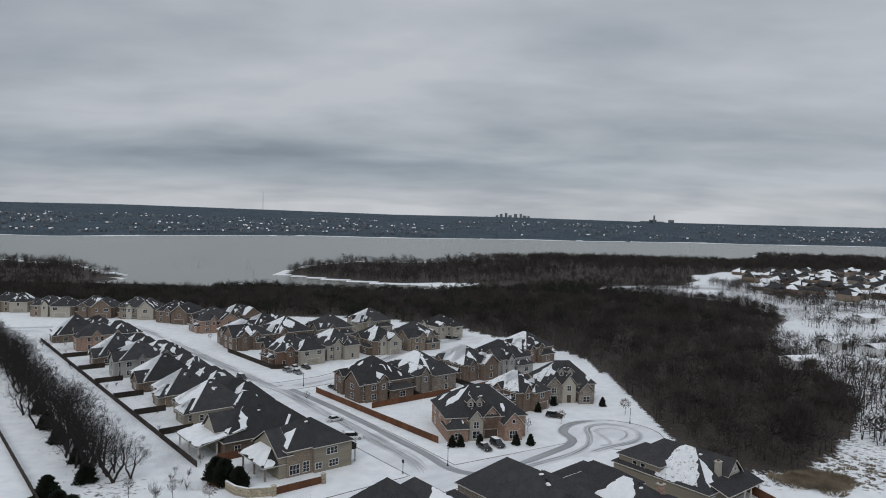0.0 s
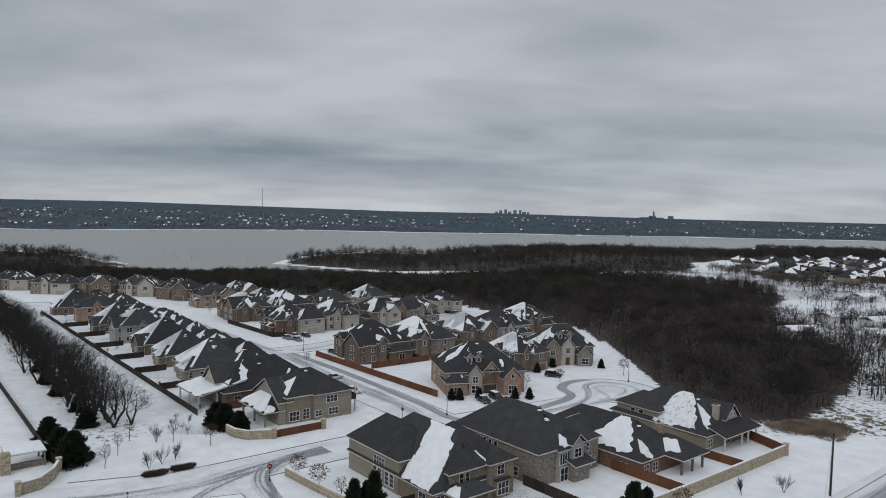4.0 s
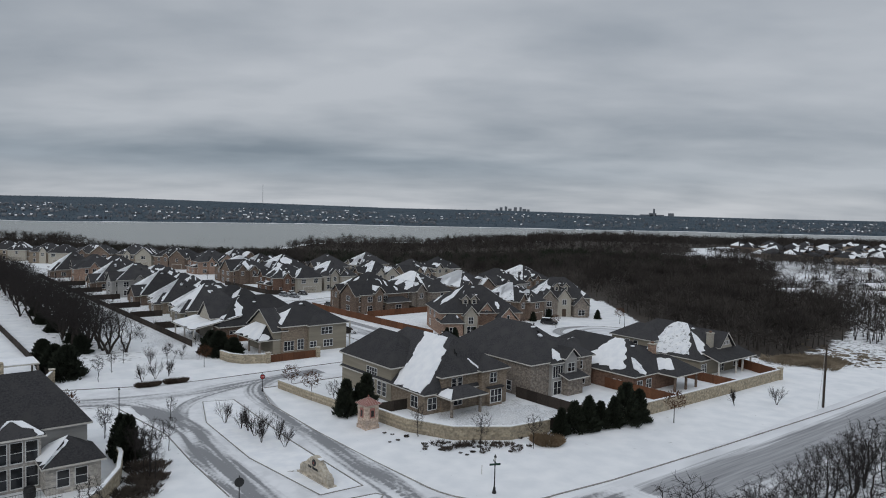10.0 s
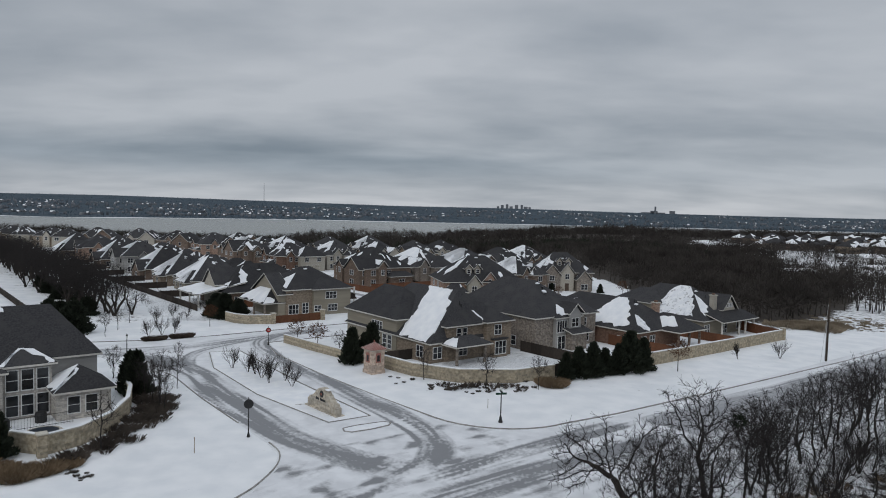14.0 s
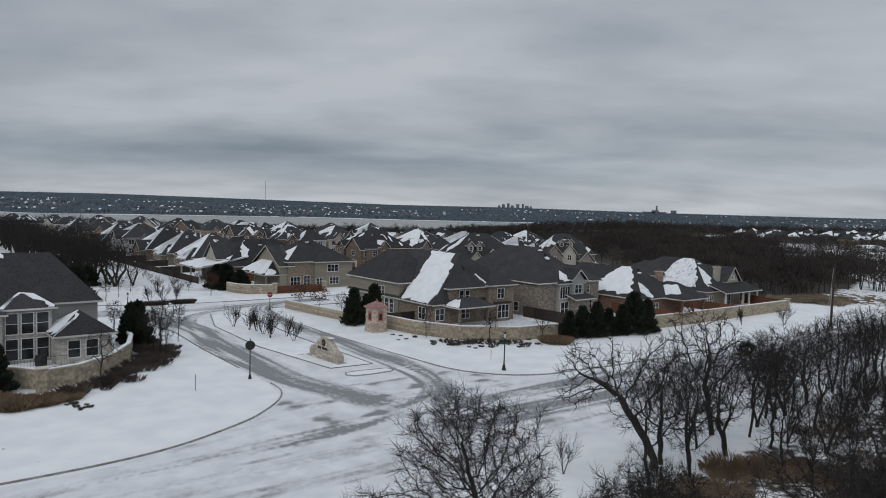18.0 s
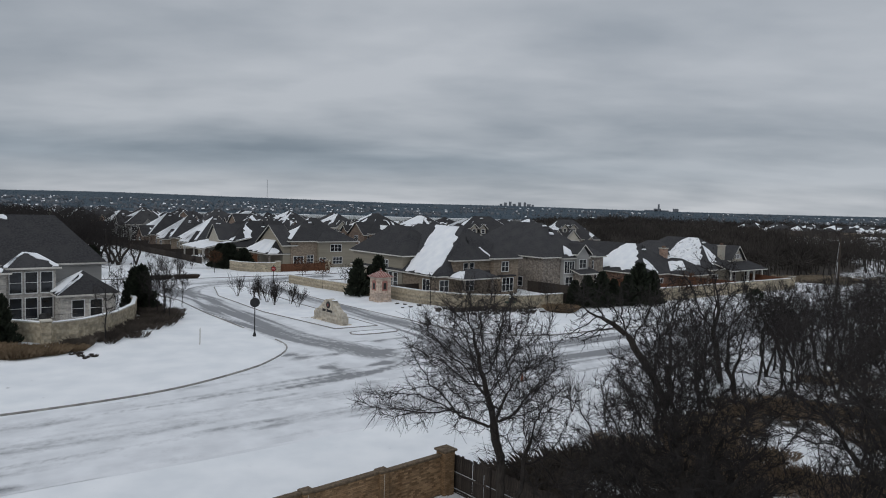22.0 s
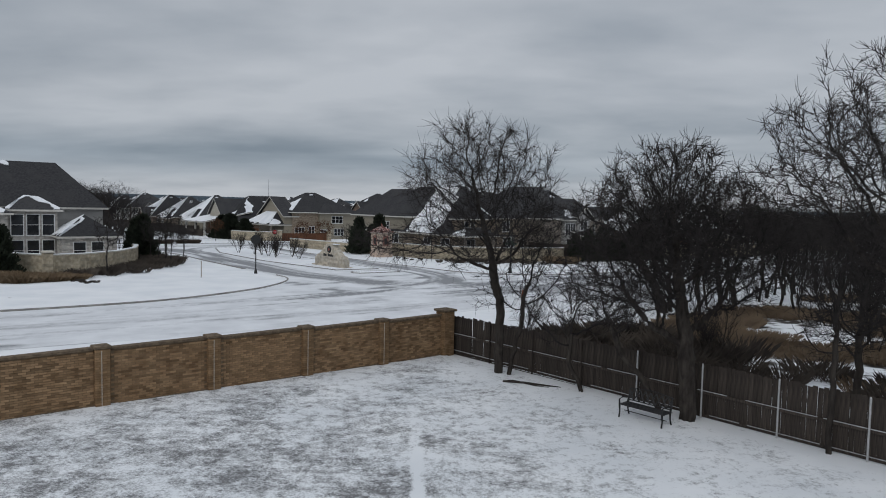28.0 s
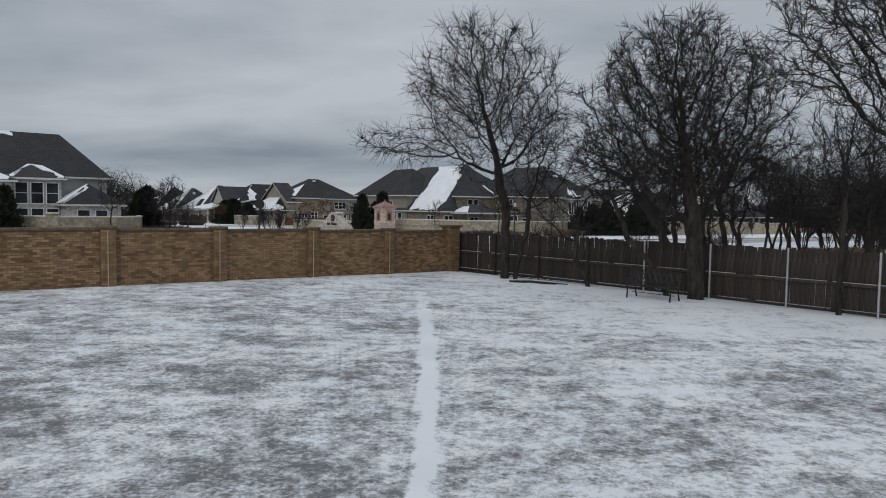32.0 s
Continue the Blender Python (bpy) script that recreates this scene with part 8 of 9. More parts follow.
def tuft_mesh(seed, n, r, hh, material, sq=1.0, wide=0.022):
    rng = random.Random(seed)
    V, F = [], []
    for _ in range(n):
        a, q = rng.uniform(0, math.tau), r * math.sqrt(rng.random())
        p = Vector((q * math.cos(a), q * math.sin(a) * sq, -0.05))
        d = Vector((math.cos(a) * 0.6 * q / r + rng.uniform(-0.3, 0.3), math.sin(a) * 0.6 * q / r + rng.uniform(-0.3, 0.3), 1)).normalized() * hh * rng.uniform(0.55, 1.1)
        s = Vector((rng.uniform(-1, 1), rng.uniform(-1, 1), 0)).normalized() * wide
        k = len(V)
        V += [p - s, p + s, p + d * 0.7 + s * 0.8, p + d + Vector((d.x, d.y, -0.2)) * 0.3]
        F.append((k, k + 1, k + 2, k + 3))
    me = bpy.data.meshes.new("grass_blades")
    me.from_pydata(V, [], F)
    me.materials.append(M[material])
    return me


def scatter(name, meshes, spots, label, category, material):
    """Many small plants as one mesh of kind stuff. spots: x, y, turn, size."""
    V, F, off = [], [], 0
    for i, (x, y, r, s) in enumerate(spots):
        me = meshes[i % len(meshes)]
        n = len(me.vertices)
        co = np.empty(n * 3)
        me.vertices.foreach_get("co", co)
        co = co.reshape(-1, 3) * s
        c, sn = math.cos(r), math.sin(r)
        V.append(np.stack([x + co[:, 0] * c - co[:, 1] * sn, y + co[:, 0] * sn + co[:, 1] * c, co[:, 2] + G(x, y)], 1))
        F += [[k + off for k in p.vertices] for p in me.polygons]
        off += n
    ob = raw(name, np.concatenate(V).tolist(), F, M[material])
    return tagged(ob, label, category, kind="stuff")


M["hedge_leaf"] = mat("hedge_leaf", (0.05, 0.038, 0.03), (0.105, 0.082, 0.064), scale=2, rough=0.95, bump=0, spec=0.1, tint=0)
M["reed"] = mat("tan_reeds", (0.16, 0.13, 0.095), (0.3, 0.25, 0.185), scale=0.3, rough=0.95, bump=0, spec=0.1, tint=0)
M["shrub_bed"] = mat("grey_brown_shrubs", (0.055, 0.048, 0.043), (0.12, 0.105, 0.092), scale=0.4, rough=0.95, bump=0, spec=0.1, tint=0)
M["creek_grass"] = mat("creek_dry_grass", (0.13, 0.096, 0.067), (0.25, 0.188, 0.13), scale=0.25, rough=0.95, bump=0, spec=0.1, tint=0)
M["twig_brush"] = mat("brown_twig_brush", (0.05, 0.042, 0.037), (0.11, 0.092, 0.077), scale=0.4, rough=0.95, bump=0, spec=0.1, tint=0)
# grass mounds by the walls
MOUND = tuft_mesh(131, 1500, 1.5, 0.85, "dry_grass")
for x, y, s in ((14.3, 91.6, 1.25), (-36.6, 55.4, 1.0), (-34.6, 54.7, 1.05), (-33.2, 56.2, 0.95), (-32.0, 57.6, 0.7), (-38.8, 56.4, 0.9)):
    plant("grass_mound", x, y, (MOUND,), ("grass_tuft",), "mound of tall dry ornamental grass", "grass", "ornamental grasses", x * 3, s)
HEDGE = tuft_mesh(132, 1300, 1.75, 0.95, "hedge_leaf", 0.42)
for x, y in ((-48.5, 114.0), (-45.1, 117.1)):
    plant("low_hedge", x, y, (HEDGE,), ("foliage",), "low brown hedge by the street", "hedge", "low hedges", 38)
# low shrubs and thicket along the walls
rng = random.Random(140)
SH = [tuft_mesh(141 + k, 160, 0.5, 0.6, "dry_leaf") for k in range(3)]
TW = [tuft_mesh(171 + k, 80, 0.6, 1.05, "twig", wide=0.008) for k in range(3)]
spots = [(x, 88.0 + 0.045 * (x - 3) ** 2 + rng.uniform(-2.6, 2.4), rng.uniform(0, 6), rng.uniform(0.3, 0.6)) for x in (rng.uniform(-7.5, 14) for _ in range(34))]
spots += [(-29.9 + rng.gauss(0, 0.7), 55.6 + rng.gauss(0, 0.6), rng.uniform(0, 6), rng.uniform(0.25, 0.45)) for _ in range(9)]
scatter("shrub_bed", SH, spots, "low grey-brown perennials in the snowy planting beds", "shrubs", "shrub_bed")
spots = [(rng.uniform(-1, 10), rng.uniform(87.2, 90.4), rng.uniform(0, 6), rng.uniform(0.45, 0.85)) for _ in range(18)]
spots += [(x + rng.gauss(0, 0.75), y + rng.gauss(0, 0.75), rng.uniform(0, 6), rng.uniform(0.5, 1.05)) for x, y in [W(*p) for p in ((13.5, 66.6), (15.5, 67.6), (17.6, 69.4), (19.6, 72), (21.4, 75), (22.8, 78.2), (23.9, 82), (24.9, 86), (22.6, 74), (24.4, 77.5), (25.6, 81))] for _ in range(12)]
scatter("shrub_bed", TW, spots, "bare twiggy shrubs along the garden walls", "shrubs", "twig_brush")
rng = random.Random(150)
GR = [tuft_mesh(151 + k, 300, 1.15, 0.6, "dry_grass", wide=0.0085) for k in range(3)]
spots = []
while len(spots) < 900:
    a, b = rng.uniform(20, 110), rng.uniform(-8, 31)
    x, y = W(a, b)
    if inside(CREEK, x, y) and y > 32.2 - 1.15 * (x - 0.4) and noise.noise((x / 6, y / 6, 4)) > 0.0 and y < 41 + 0.93 * (x - 12) and (y - 30.72 + 1.113 * (x - 0.12)) * 0.668 > 7.5:
        spots.append((x, y, rng.uniform(0, 6.3), rng.uniform(0.5, 1.2)))
scatter("dry_grass", GR, spots, "tall dry brown grass and brush by the creek", "grass", "creek_grass")
BR = [tuft_mesh(161 + k, 130, 0.9, 1.15, "twig", wide=0.007) for k in range(3)]
spots = []
while len(spots) < 110:
    t, off = rng.uniform(0.02, 0.34), 1.4 + 9 * rng.random() ** 1.4
    x, y = 0.12 + 17.2 * t + 0.744 * off, 30.72 - 19.1 * t + 0.668 * off
    if inside(CREEK, x, y) and noise.noise((x / 3, y / 3, 9)) > -0.2:
        spots.append((x, y, rng.uniform(0, 6.3), rng.uniform(0.5, 1.15)))
rng_b = random.Random(163)
while len(spots) < 175:
    t, off = rng_b.uniform(0.3, 0.85), 1.5 + 8.5 * rng_b.random()
    x, y = 0.12 + 17.2 * t + 0.744 * off, 30.72 - 19.1 * t + 0.668 * off
    if noise.noise((x / 2.6, y / 2.6, 12)) > -0.12:
        spots.append((x, y, rng_b.uniform(0, 6.3), rng_b.uniform(0.35, 0.85)))
scatter("brush", BR, spots, "dark twiggy brush growing behind the board fence", "brush", "twig_brush")
spots = [(79 + rng.gauss(0, 2.6), 151.2 + rng.gauss(0, 1.6), rng.uniform(0, 6.3), rng.uniform(1.2, 2.6)) for _ in range(90)]
spots += [(94 + rng.gauss(0, 5), 158 + rng.gauss(0, 7), rng.uniform(0, 6.3), rng.uniform(0.25, 0.6)) for _ in range(110)]
scatter("dry_grass", GR, spots, "tall dry reeds on the bank beside the wood", "grass", "reed")


# ---- woods ----
def woods(name, spots, label, twigs=44, seed=1, material="wood_mass", fat=1.0):
    """A bare wood as one mesh: for each tree a tapered stem and a fan of fine limbs. spots: x, y, height."""
    g = np.random.default_rng(seed)
    P = np.array(spots)
    n = len(P)
    Zg = np.array([G(x, y) for x, y in P[:, :2]])
    base = np.stack([P[:, 0], P[:, 1], Zg - 0.2], 1)
    H = P[:, 2]
    V, F = [], []
    off = 0
    # stems
    ang = np.array([0, 2.1, 4.2])
    r = 0.016 * H * fat + 0.03
    ring = base[:, None, :] + np.stack([np.cos(ang)[None] * r[:, None], np.sin(ang)[None] * r[:, None], np.zeros((n, 3))], 2)
    lean = g.normal(0, 0.06, (n, 2)) * H[:, None]
    top = base + np.stack([lean[:, 0], lean[:, 1], H * 0.8], 1)
    vs = np.concatenate([ring, top[:, None]], 1).reshape(-1, 3)
    k = np.arange(n)[:, None] * 4
    fs = np.concatenate([k + np.array([0, 1, 3]), k + np.array([1, 2, 3]), k + np.array([2, 0, 3])])
    V.append(vs), F.append(fs + off)
    off += len(vs)
    # limbs: slim blades that fill a rounded crown, pointing outward and up
    ct = base + np.stack([lean[:, 0] * 0.7, lean[:, 1] * 0.7, H * 0.56], 1)
    q = g.normal(0, 1, (n, twigs, 3))
    q /= np.linalg.norm(q, axis=2, keepdims=True)
    rad = H[:, None] * g.uniform(0.05, 0.42, (n, twigs)) * (0.85 + 0.3 * g.random((n, 1)))
    st = ct[:, None] + q * rad[..., None] * np.array([0.85, 0.85, 0.9])
    d = q * 0.75 + np.array([0, 0, 0.55]) + g.normal(0, 0.28, (n, twigs, 3))
    d /= np.linalg.norm(d, axis=2, keepdims=True)
    ln = H[:, None] * g.uniform(0.1, 0.26, (n, twigs))
    e = st + d * ln[..., None]
    sd = np.cross(d, g.normal(0, 1, (n, twigs, 3)))
    sd /= np.linalg.norm(sd, axis=2, keepdims=True) + 1e-6
    sd *= (ln * g.uniform(0.025, 0.075, (n, twigs)) * fat)[..., None]
    vs = np.stack([st - sd, st + sd, e], 2).reshape(-1, 3)
    V.append(vs)
    F.append(np.arange(len(vs)).reshape(-1, 3) + off)
    V, F = np.concatenate(V), np.concatenate(F)
    me = bpy.data.meshes.new(name)
    me.vertices.add(len(V))
    me.vertices.foreach_set("co", V.ravel())
    me.loops.add(len(F) * 3)
    me.loops.foreach_set("vertex_index", F.ravel())
    me.polygons.add(len(F))
    me.polygons.foreach_set("loop_start", np.arange(len(F)) * 3)
    me.polygons.foreach_set("loop_total", np.full(len(F), 3))
    me.update(calc_edges=True)
    ob = new(name, me)
    finish(ob, M[material])
    return tagged(ob, label, "woods", kind="stuff")


rng = random.Random(200)
spots = []
while len(spots) < 7200:
    x, y = rng.uniform(-330, 215), rng.uniform(150, 600)
    if inside(WOOD_R, x, y):
        h = rng.uniform(6.5, 10.5) * (0.85 + 0.3 * noise.noise((x / 40, y / 40, 0)))
        h *= 1 - 0.35 * sstep(440, 560, y)
        if -335 < x < -190 and y > 470:
            h *= 1 - 0.6 * sstep(470, 600, y)
        spots.append((x, y, h))
woods("woods", spots, "dense leafless wood beside the houses", 105, 3, fat=1.25)
spots = []
while len(spots) < 9000:
    x, y = rng.uniform(-800, 850), 560 + 900 * rng.random() ** 1.25
    if inside(WOOD_R, x, y) and land(x, y) and land(x, y + 16) and land(x - 10, y) and land(x, y - 12) and land(x + 12, y):
        spots.append((x, y, rng.uniform(7, 12) * (1.1 + 0.5 * noise.noise((x / 50, y / 50, 6))) * (0.55 if y < 720 else 1) * (0.7 if -335 < x < -190 and y < 640 else 1)))
woods("woods", spots, "leafless woods along the lake shore", 60, 4, fat=1.9)
spots = []
while len(spots) < 800:
    x, y = rng.uniform(-330, 140), rng.uniform(364, 600)
    if inside(WOOD_R, x, y) and noise.noise((x / 60, y / 35, 12)) > 0.05 - 0.25 * (y < 430) and not (-335 < x < -190 and y > 500):
        spots.append((x, y, rng.uniform(5, 8.5)))
woods("woods", spots, "dark evergreens standing among the bare trees", 90, 9, "evergreen", fat=3.0)
# trees of the wooded strip along the field
STRIP = [crown_tree_mesh(64 + k, ((0, 0, 4.1, 3.0, 3.0, 2.1), (-1.8 + 0.9 * k, 0.5 * k - 0.8, 3.0, 2.0, 1.8, 1.2)), 1.2, 0.0095, 460, 0.34, 2.0, 0.5, 3, 0.6, (0.2 * k, -0.1), 0, 0.16, ((1.0 - 0.3 * k, 0.5, 2.0), (-0.9, -0.4 + 0.2 * k, 1.9)), 0.07) for k in range(5)]
for i in range(92):
    a, b = rng.gauss(36.3, 2.6), 152 + 184 * (i + rng.random()) / 92
    x, y = W(a, b)
    plant("bare_tree", x, y, STRIP[i % 5], TC, "spreading many-stemmed bare tree in the snowy strip", "tree", "strip trees", i * 77, rng.uniform(1.3, 1.9))
for i, (x, y, s) in enumerate([(-67, 138.2, 1.75), (-71.5, 143.5, 1.7), (-76, 148.5, 1.6), (-64.5, 140.5, 1.3)]):
    plant("bare_tree", x, y, STRIP[i % 3], TC, "spreading many-stemmed bare tree in the snowy strip", "tree", "strip trees", i * 77, s)
# open trees on the snowy fields to the right
spots = []
while len(spots) < 2200:
    x, y = rng.uniform(95, 420), rng.uniform(175, 620)
    if not inside(WOOD_R, x, y) and ((y > 330 and noise.noise((x / 45, y / 28, 5)) > (0.1 if y > 410 else 0.25)) or (y <= 330 and noise.noise((x / 45, y / 28, 5)) > 0.02) or (y < 330 and x < 250 and y > 195 and noise.noise((x / 30, y / 30, 8)) > -0.06)) and y > 150 + (x - 75) * 0.35:
        spots.append((x, y, rng.uniform(5.5, 9)))
woods("woods", spots, "scattered leafless trees on snowy fields", 60, 6, fat=1.2)
spots = [(x + rng.gauss(0, 2), y + rng.gauss(0, 2), rng.uniform(5, 8)) for x, y in ((88, 185), (100, 196), (112, 215), (126, 240), (134, 262), (120, 225), (107, 205), (95, 190)) for _ in range(10)]
woods("woods", spots, "leafless trees along the ditch", 110, 7)


# ---- far subdivision, barns and the land across the lake ----
def far_house(x, y, rot, w, d, sd, group, label):
    rng = random.Random(sd)
    h = thing("far_house", x, y, rot, label, "house", group)
    p = rng.uniform(0.55, 0.7)
    ze = rng.choice((3.2, 5.2))
    for blk in ((0, 0, w, d, ze, "hip", p, None), (w * 0.1, -3, w * 0.5, d * 0.6, ze - 0.3, "gy", 0.7, None)):
        x0, y0, x1, y1 = blk[:4]
        part("wall", boxes((x0, y0, -1, x1, y1, blk[4])), M[rng.choice(("tan", "brown_brick", "grey_stone"))], h)
        sl = roof_slopes(blk)
        for f, poly in sl.items():
            bm = bmesh.new()
            prism(bm, [Vector(c) - Vector((0, 0, 0.2)) for c in poly], (0, 0, 0.2))
            part("roof", bm, M["snow"] if rng.random() < (0.55 if f == "W" else 0.14) else M["roof"], h)
    for u in (0.25, 0.7):
        part("window", boxes((w * u, -0.08, 0.8, w * u + 1.5, 0.05, 2.3)), M["glass"], h)


k = 0
for i in range(7):
    for j in range(9):
        x, y = 235 + j * 24 + i * 12 + 7 * math.sin(i * 3 + j), 500 + i * 38 + j * 7 + 6 * math.cos(j * 2 + i)
        if (i == 0 and j < 2) or x > 470:
            continue
        far_house(x, y, 30 + 20 * math.sin(k * 1.7), 14, 11, 300 + k, "houses of the far subdivision", "distant brick house with a snow-covered roof")
        k += 1
for x, y, r, w, d in ((170, 312, 28, 16, 9), (182, 300, 20, 12, 9), (160, 268, -15, 14, 8), (131, 268, 15, 12, 8), (235, 400, 20, 14, 9), (262, 360, 10, 12, 9)):
    b_ = thing("barn", x, y, r, "low pale metal barn with a snowy roof", "barn", "barns")
    blk = (0, 0, w, d, 3.4, "gx", 0.3, None)
    part("wall", boxes((0, 0, -1, w, d, 3.4)), M["white"], b_)
    for poly in roof_slopes(blk).values():
        bm = bmesh.new()
        prism(bm, [Vector(c) - Vector((0, 0, 0.2)) for c in poly], (0, 0, 0.2))
        part("roof", bm, M["snow"], b_)
    part("door", boxes((w * 0.35, -0.06, 0, w * 0.35 + 3, 0.05, 2.8)), M["garage"], b_)


def far_land():
    """Trees and roofs across the lake, as low clumps and small gabled blocks."""
    g = random.Random(400)
    spots = []
    while len(spots) < 15000:
        x = g.uniform(-3000, 3000)
        fs = lerp_table(FAR_SHORE, x)
        y = fs + 25 + (4250 - fs) * g.random() ** 1.25
        if abs(x) < 0.72 * y and noise.noise((x / 150, y / 110, 2)) > -0.75:
            spots.append((x, y, g.uniform(2.6, 4.5)))
    woods("woods", spots, "wooded hills across the lake", 12, 8, "hazed_wood", fat=9.0)
    V, F, mats = [], [], []
    n = 0
    while n < 1500:
        x = g.uniform(-3000, 3000)
        fs = lerp_table(FAR_SHORE, x)
        y = fs + 160 + 1250 * g.random() ** 1.1
        dens = 1.3 * noise.noise((x / 420, y / 120, 11)) + 0.9 * noise.noise((x / 130, y / 60, 4)) - 0.12 + (0.25 if x < -300 else -0.05) + (0.3 if x > 1000 and y < 2900 else 0)
        if abs(x) > 0.72 * y or dens < 0.02:
            continue
        n += 1
        z = G(x, y) + 1.5
        a, w, d, hh = g.uniform(0, 3.1), g.uniform(4, 10), g.uniform(4, 7), g.uniform(1.6, 3.2)
        c, s = math.cos(a), math.sin(a)
        k = len(V)
        for px, py, pz in ((-w, -d, -3), (w, -d, -3), (w, d, -3), (-w, d, -3), (-w, -d, hh), (w, -d, hh), (w, d, hh), (-w, d, hh), (-w, 0, hh + 3), (w, 0, hh + 3)):
            V.append((x + (px * c - py * s) * 0.5, y + (px * s + py * c) * 0.5, z + pz))
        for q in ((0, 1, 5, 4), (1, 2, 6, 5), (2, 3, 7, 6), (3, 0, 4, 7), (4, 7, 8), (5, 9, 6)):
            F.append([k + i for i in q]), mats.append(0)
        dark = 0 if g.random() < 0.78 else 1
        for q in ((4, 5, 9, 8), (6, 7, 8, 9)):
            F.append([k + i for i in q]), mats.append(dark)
    ob = raw("far_town", V, F, [M["hazed_wall"], M["snow"]])
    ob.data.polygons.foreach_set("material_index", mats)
    tagged(ob, "distant town houses with snowy roofs across the lake", "town", kind="stuff")


# Bare wood with the blue of distance haze mixed into its colours.
M["hazed_wood"] = mat("hazed_wood", (0.032, 0.051, 0.067), (0.05, 0.075, 0.098), scale=0.004, rough=1.0, bump=0, spec=0, tint=0)
# Far town walls and most roofs, distance haze painted in as blue-grey.
M["hazed_wall"] = mat("hazed_walls", (0.075, 0.085, 0.098), (0.2, 0.21, 0.225), scale=0.02, rough=0.9, bump=0, tint=0)
far_land()
# snow along the far shore
V, F = [], []
for i in range(240):
    x = -2600 + i * 22
    y = lerp_table(FAR_SHORE, x) + 10 * noise.noise((x / 90, 0, 3))
    w = 9 * max(0.0, 0.3 + noise.noise((x / 160, 2, 0)))
    V += [(x, y - 8, LAKE + 0.1), (x, y + w, LAKE + 0.3 + w * 0.12)]
    if i:
        F.append((2 * i - 2, 2 * i, 2 * i + 1, 2 * i - 1))
tagged(raw("shore", V, F, M["snow"]), "snowy shore line across the lake", "shore", kind="structure")
# dead stems standing in the shallows
lm = Limbs()
g_ = random.Random(421)
for i in range(30):
    x, y = g_.gauss(-320, 55), g_.uniform(800, 1010)
    if land(x, y):
        continue
    hh = g_.uniform(1.0, 3.6)
    p = Vector((x, y, LAKE - 1))
    lm.limb([p, p + Vector((g_.uniform(-0.6, 0.6), 0, hh + 1))], [0.22, 0.1], 4)
    lm.limb([p + Vector((0, 0, hh * 0.6 + 1)), p + Vector((g_.uniform(-2, 2), 0, hh + 0.6))], [0.2, 0.08], 3)
tagged(raw("dead_trees", lm.V, lm.F, M["bark"]), "dead bare stems standing in the lake", "trees", kind="stuff")


# Skyline concrete, its colour lightened and blued to carry the haze.
M["far_tower"] = mat("hazy_concrete", (0.15, 0.165, 0.185), (0.2, 0.215, 0.235), scale=0.02, rough=0.9, bump=0, tint=0)


def landmark(name, x, y, rows, label, category, material="far_tower"):
    t = thing(name, x, y, 0, label, category)
    for nm, bm in rows:
        part(nm, bm, M[material], t)


# landmarks on the skyline
b_ = bmesh.new()
tube(b_, [(0, 0, -5), (0, 0, 110)], [1.3, 0.9], 5)
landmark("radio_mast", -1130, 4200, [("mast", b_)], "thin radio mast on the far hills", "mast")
rows = []
for x, w, hh in ((0, 16, 28), (30, 14, 34), (52, 18, 22), (84, 18, 31), (118, 12, 32), (136, 22, 22), (-24, 14, 20), (165, 12, 20)):
    rows.append(("tower_block", boxes((x, 0, -20, x + w, 15, hh - 8))))
landmark("skyline", 290, 4180, rows, "tower blocks of a distant town on the skyline", "towers")
b_ = bmesh.new()
tube(b_, [(0, 0, -10), (0, 0, 20), (0, 0, 42)], [9, 5.5, 5], 10)
landmark("power_station", 1205, 4180, [("stack", b_), ("boiler_house", boxes((-24, 0, -10, 14, 20, 16), bev=0.5)), ("hall", boxes((90, 0, -10, 118, 20, 18), bev=0.5)), ("yard", boxes((-80, 0, -10, 60, 15, 7), bev=0.5))], "power station with a thick stack on the skyline", "power station")

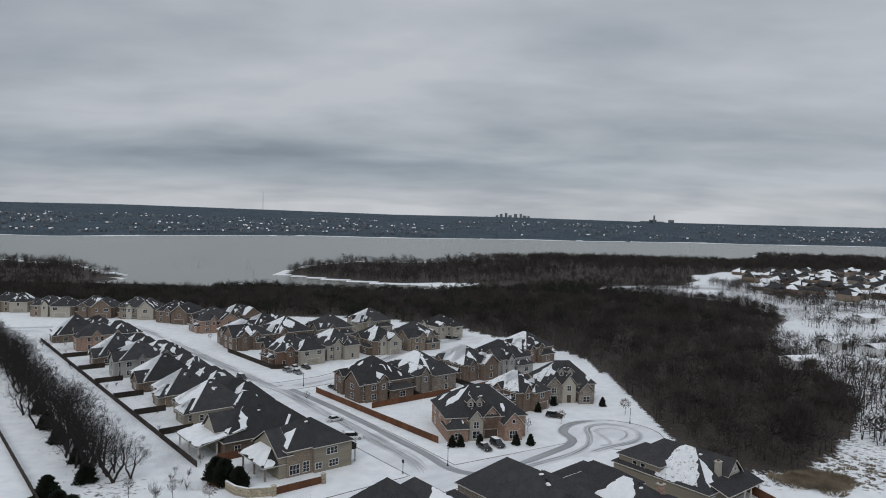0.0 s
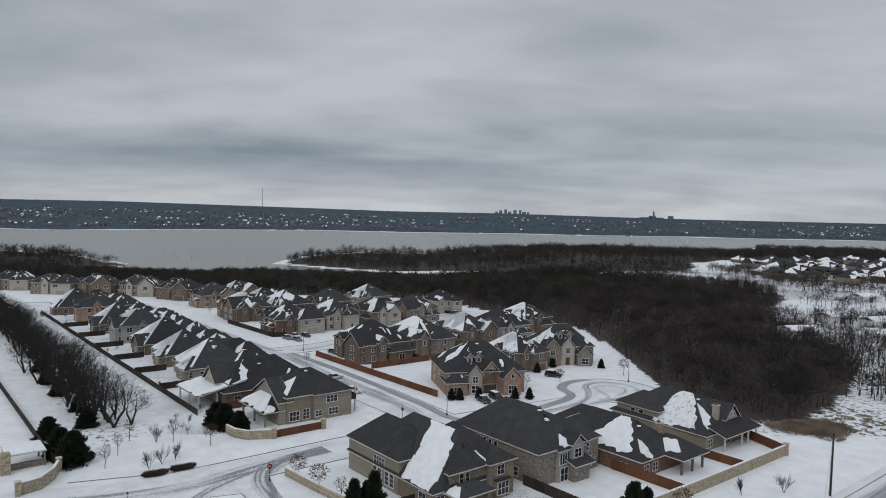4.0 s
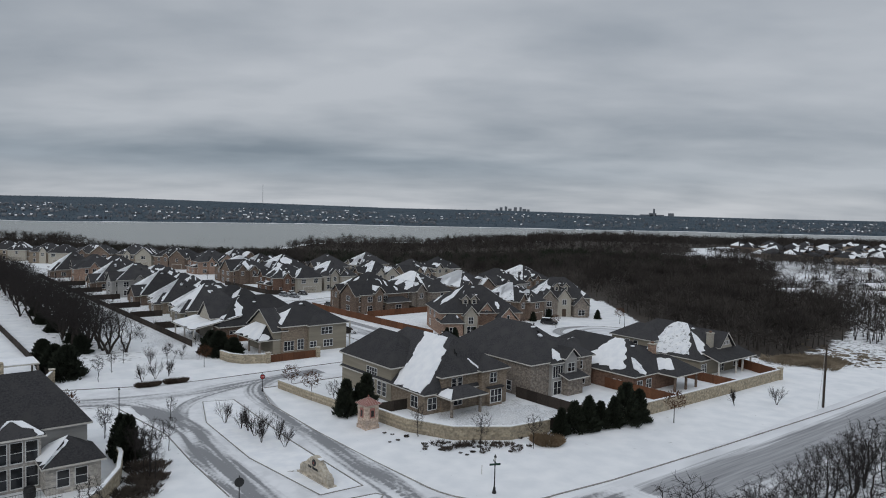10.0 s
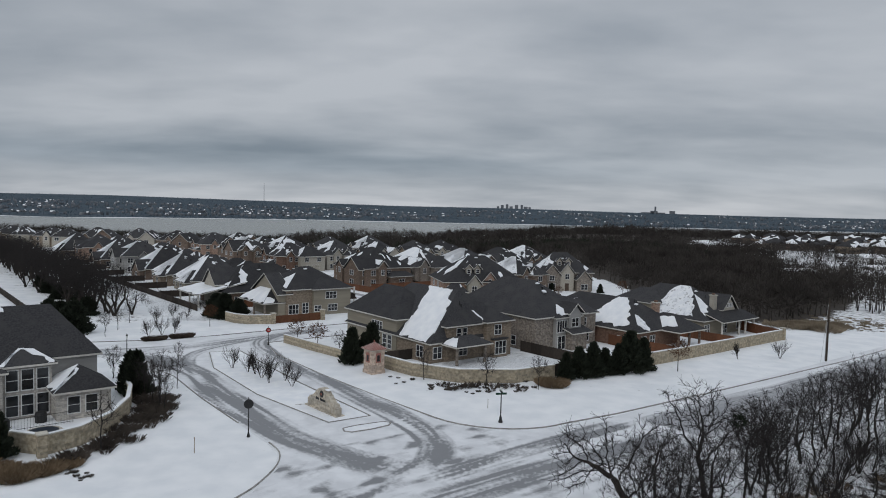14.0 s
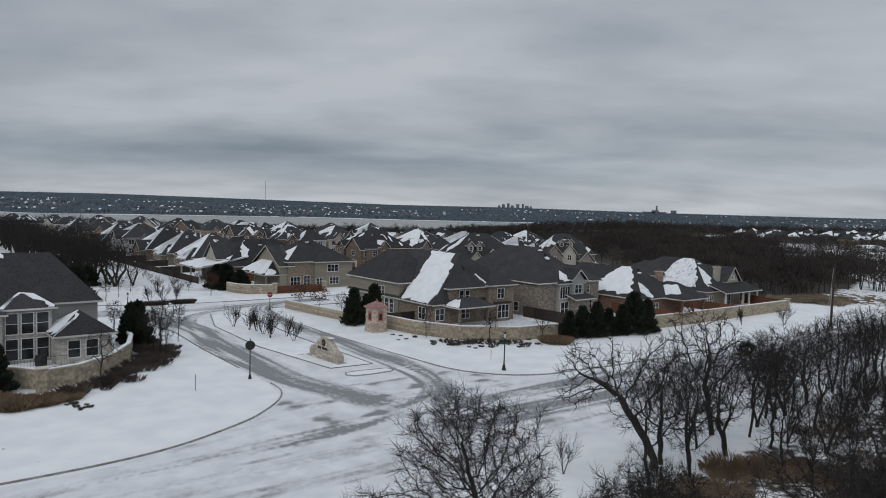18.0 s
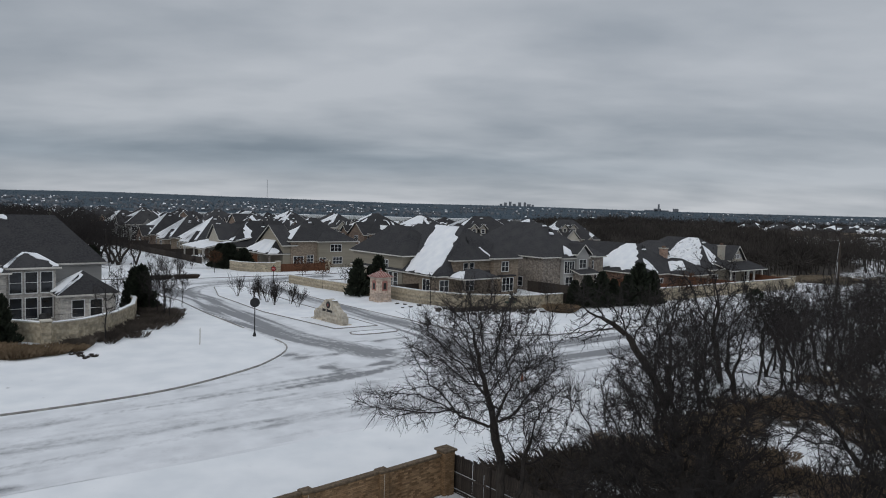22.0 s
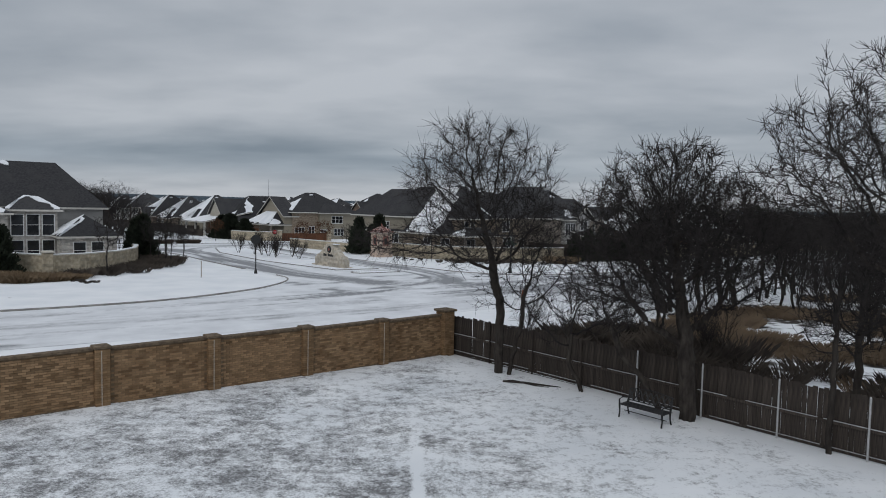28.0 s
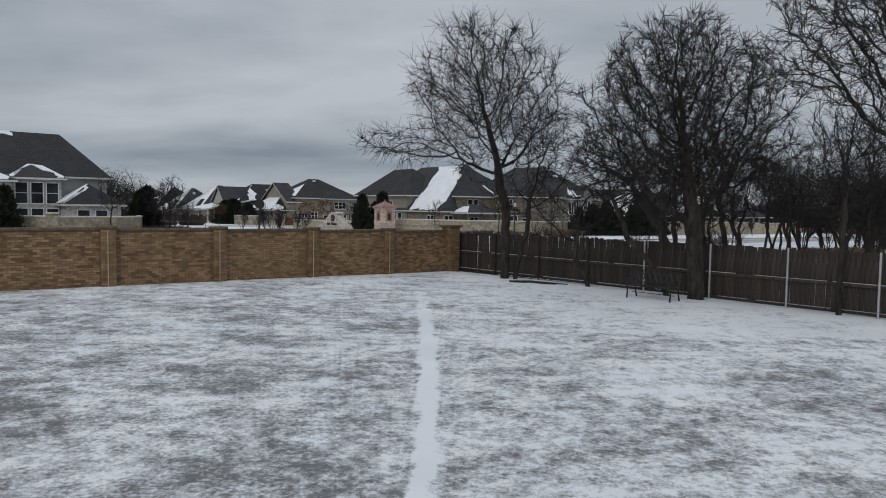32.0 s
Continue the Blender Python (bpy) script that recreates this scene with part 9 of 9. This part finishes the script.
# fallen branch and mistletoe
lm = Limbs()
lm.limb([Vector((-1.05, 0.25, 0.05)), Vector((-0.3, 0.0, 0.09)), Vector((0.5, -0.25, 0.06)), Vector((1.05, -0.4, 0.05))], [0.05, 0.045, 0.04, 0.015], 6)
lm.limb([Vector((-0.3, 0.0, 0.08)), Vector((0.1, -0.3, 0.06)), Vector((0.6, -0.45, 0.04))], [0.03, 0.02, 0.01], 5)
lm.limb([Vector((-1.05, 0.25, 0.06)), Vector((-0.7, 0.32, 0.08)), Vector((-0.4, 0.3, 0.05))], [0.03, 0.025, 0.015], 5)
br = thing("fallen_branch", 3.25, 25.15, 0, "dark fallen branch lying in the snow", "branch")
raw("limb", lm.V, lm.F, M["bark"], br)
ml = thing("mistletoe", 23.2, 53.4, 0, "dark ball of mistletoe hanging in a bare tree", "mistletoe", z=6.6)
shared("leaves", leaf_cloud(401, 500, ball_shape(0.62, 0, 0.8), 0.16, "evergreen"), ml, Matrix.Identity(4))


def lawn_grass():
    """Short grass standing through the snow of the yard, thicker where the drifts are thin."""
    g = random.Random(500)
    V, F = [], []
    n = 0
    while n < 60000:
        y = 2.5 + 27 * g.random() ** 1.6
        x = g.uniform(-0.68, 0.68) * (y + 2.5)
        if not inside(YARD, x, y):
            continue
        if yard_cover(x, y) < 0.35 + 0.75 * g.random() ** 0.7 or not (y < 30.2 + 0.917 * x and y < 30.5 - 1.113 * x):
            continue
        n += 1
        z = G(x, y) - 0.01
        a = g.uniform(0, 6.3)
        h, w = g.uniform(0.02, 0.055), g.uniform(0.0035, 0.008)
        lx, ly = g.uniform(-0.05, 0.05), g.uniform(-0.05, 0.05)
        i = len(V)
        V += [(x - w * math.cos(a), y - w * math.sin(a), z), (x + w * math.cos(a), y + w * math.sin(a), z), (x + lx, y + ly, z + h)]
        F.append((i, i + 1, i + 2))
    ob = raw("lawn_grass", V, F, M["lawn_grass"])
    tagged(ob, "short dormant grass standing through thin snow", "grass", kind="stuff")


M["lawn_grass"] = mat("dormant_grass", (0.05, 0.047, 0.045), (0.13, 0.122, 0.115), scale=3, rough=0.95, bump=0, spec=0.1, tint=0)
lawn_grass()
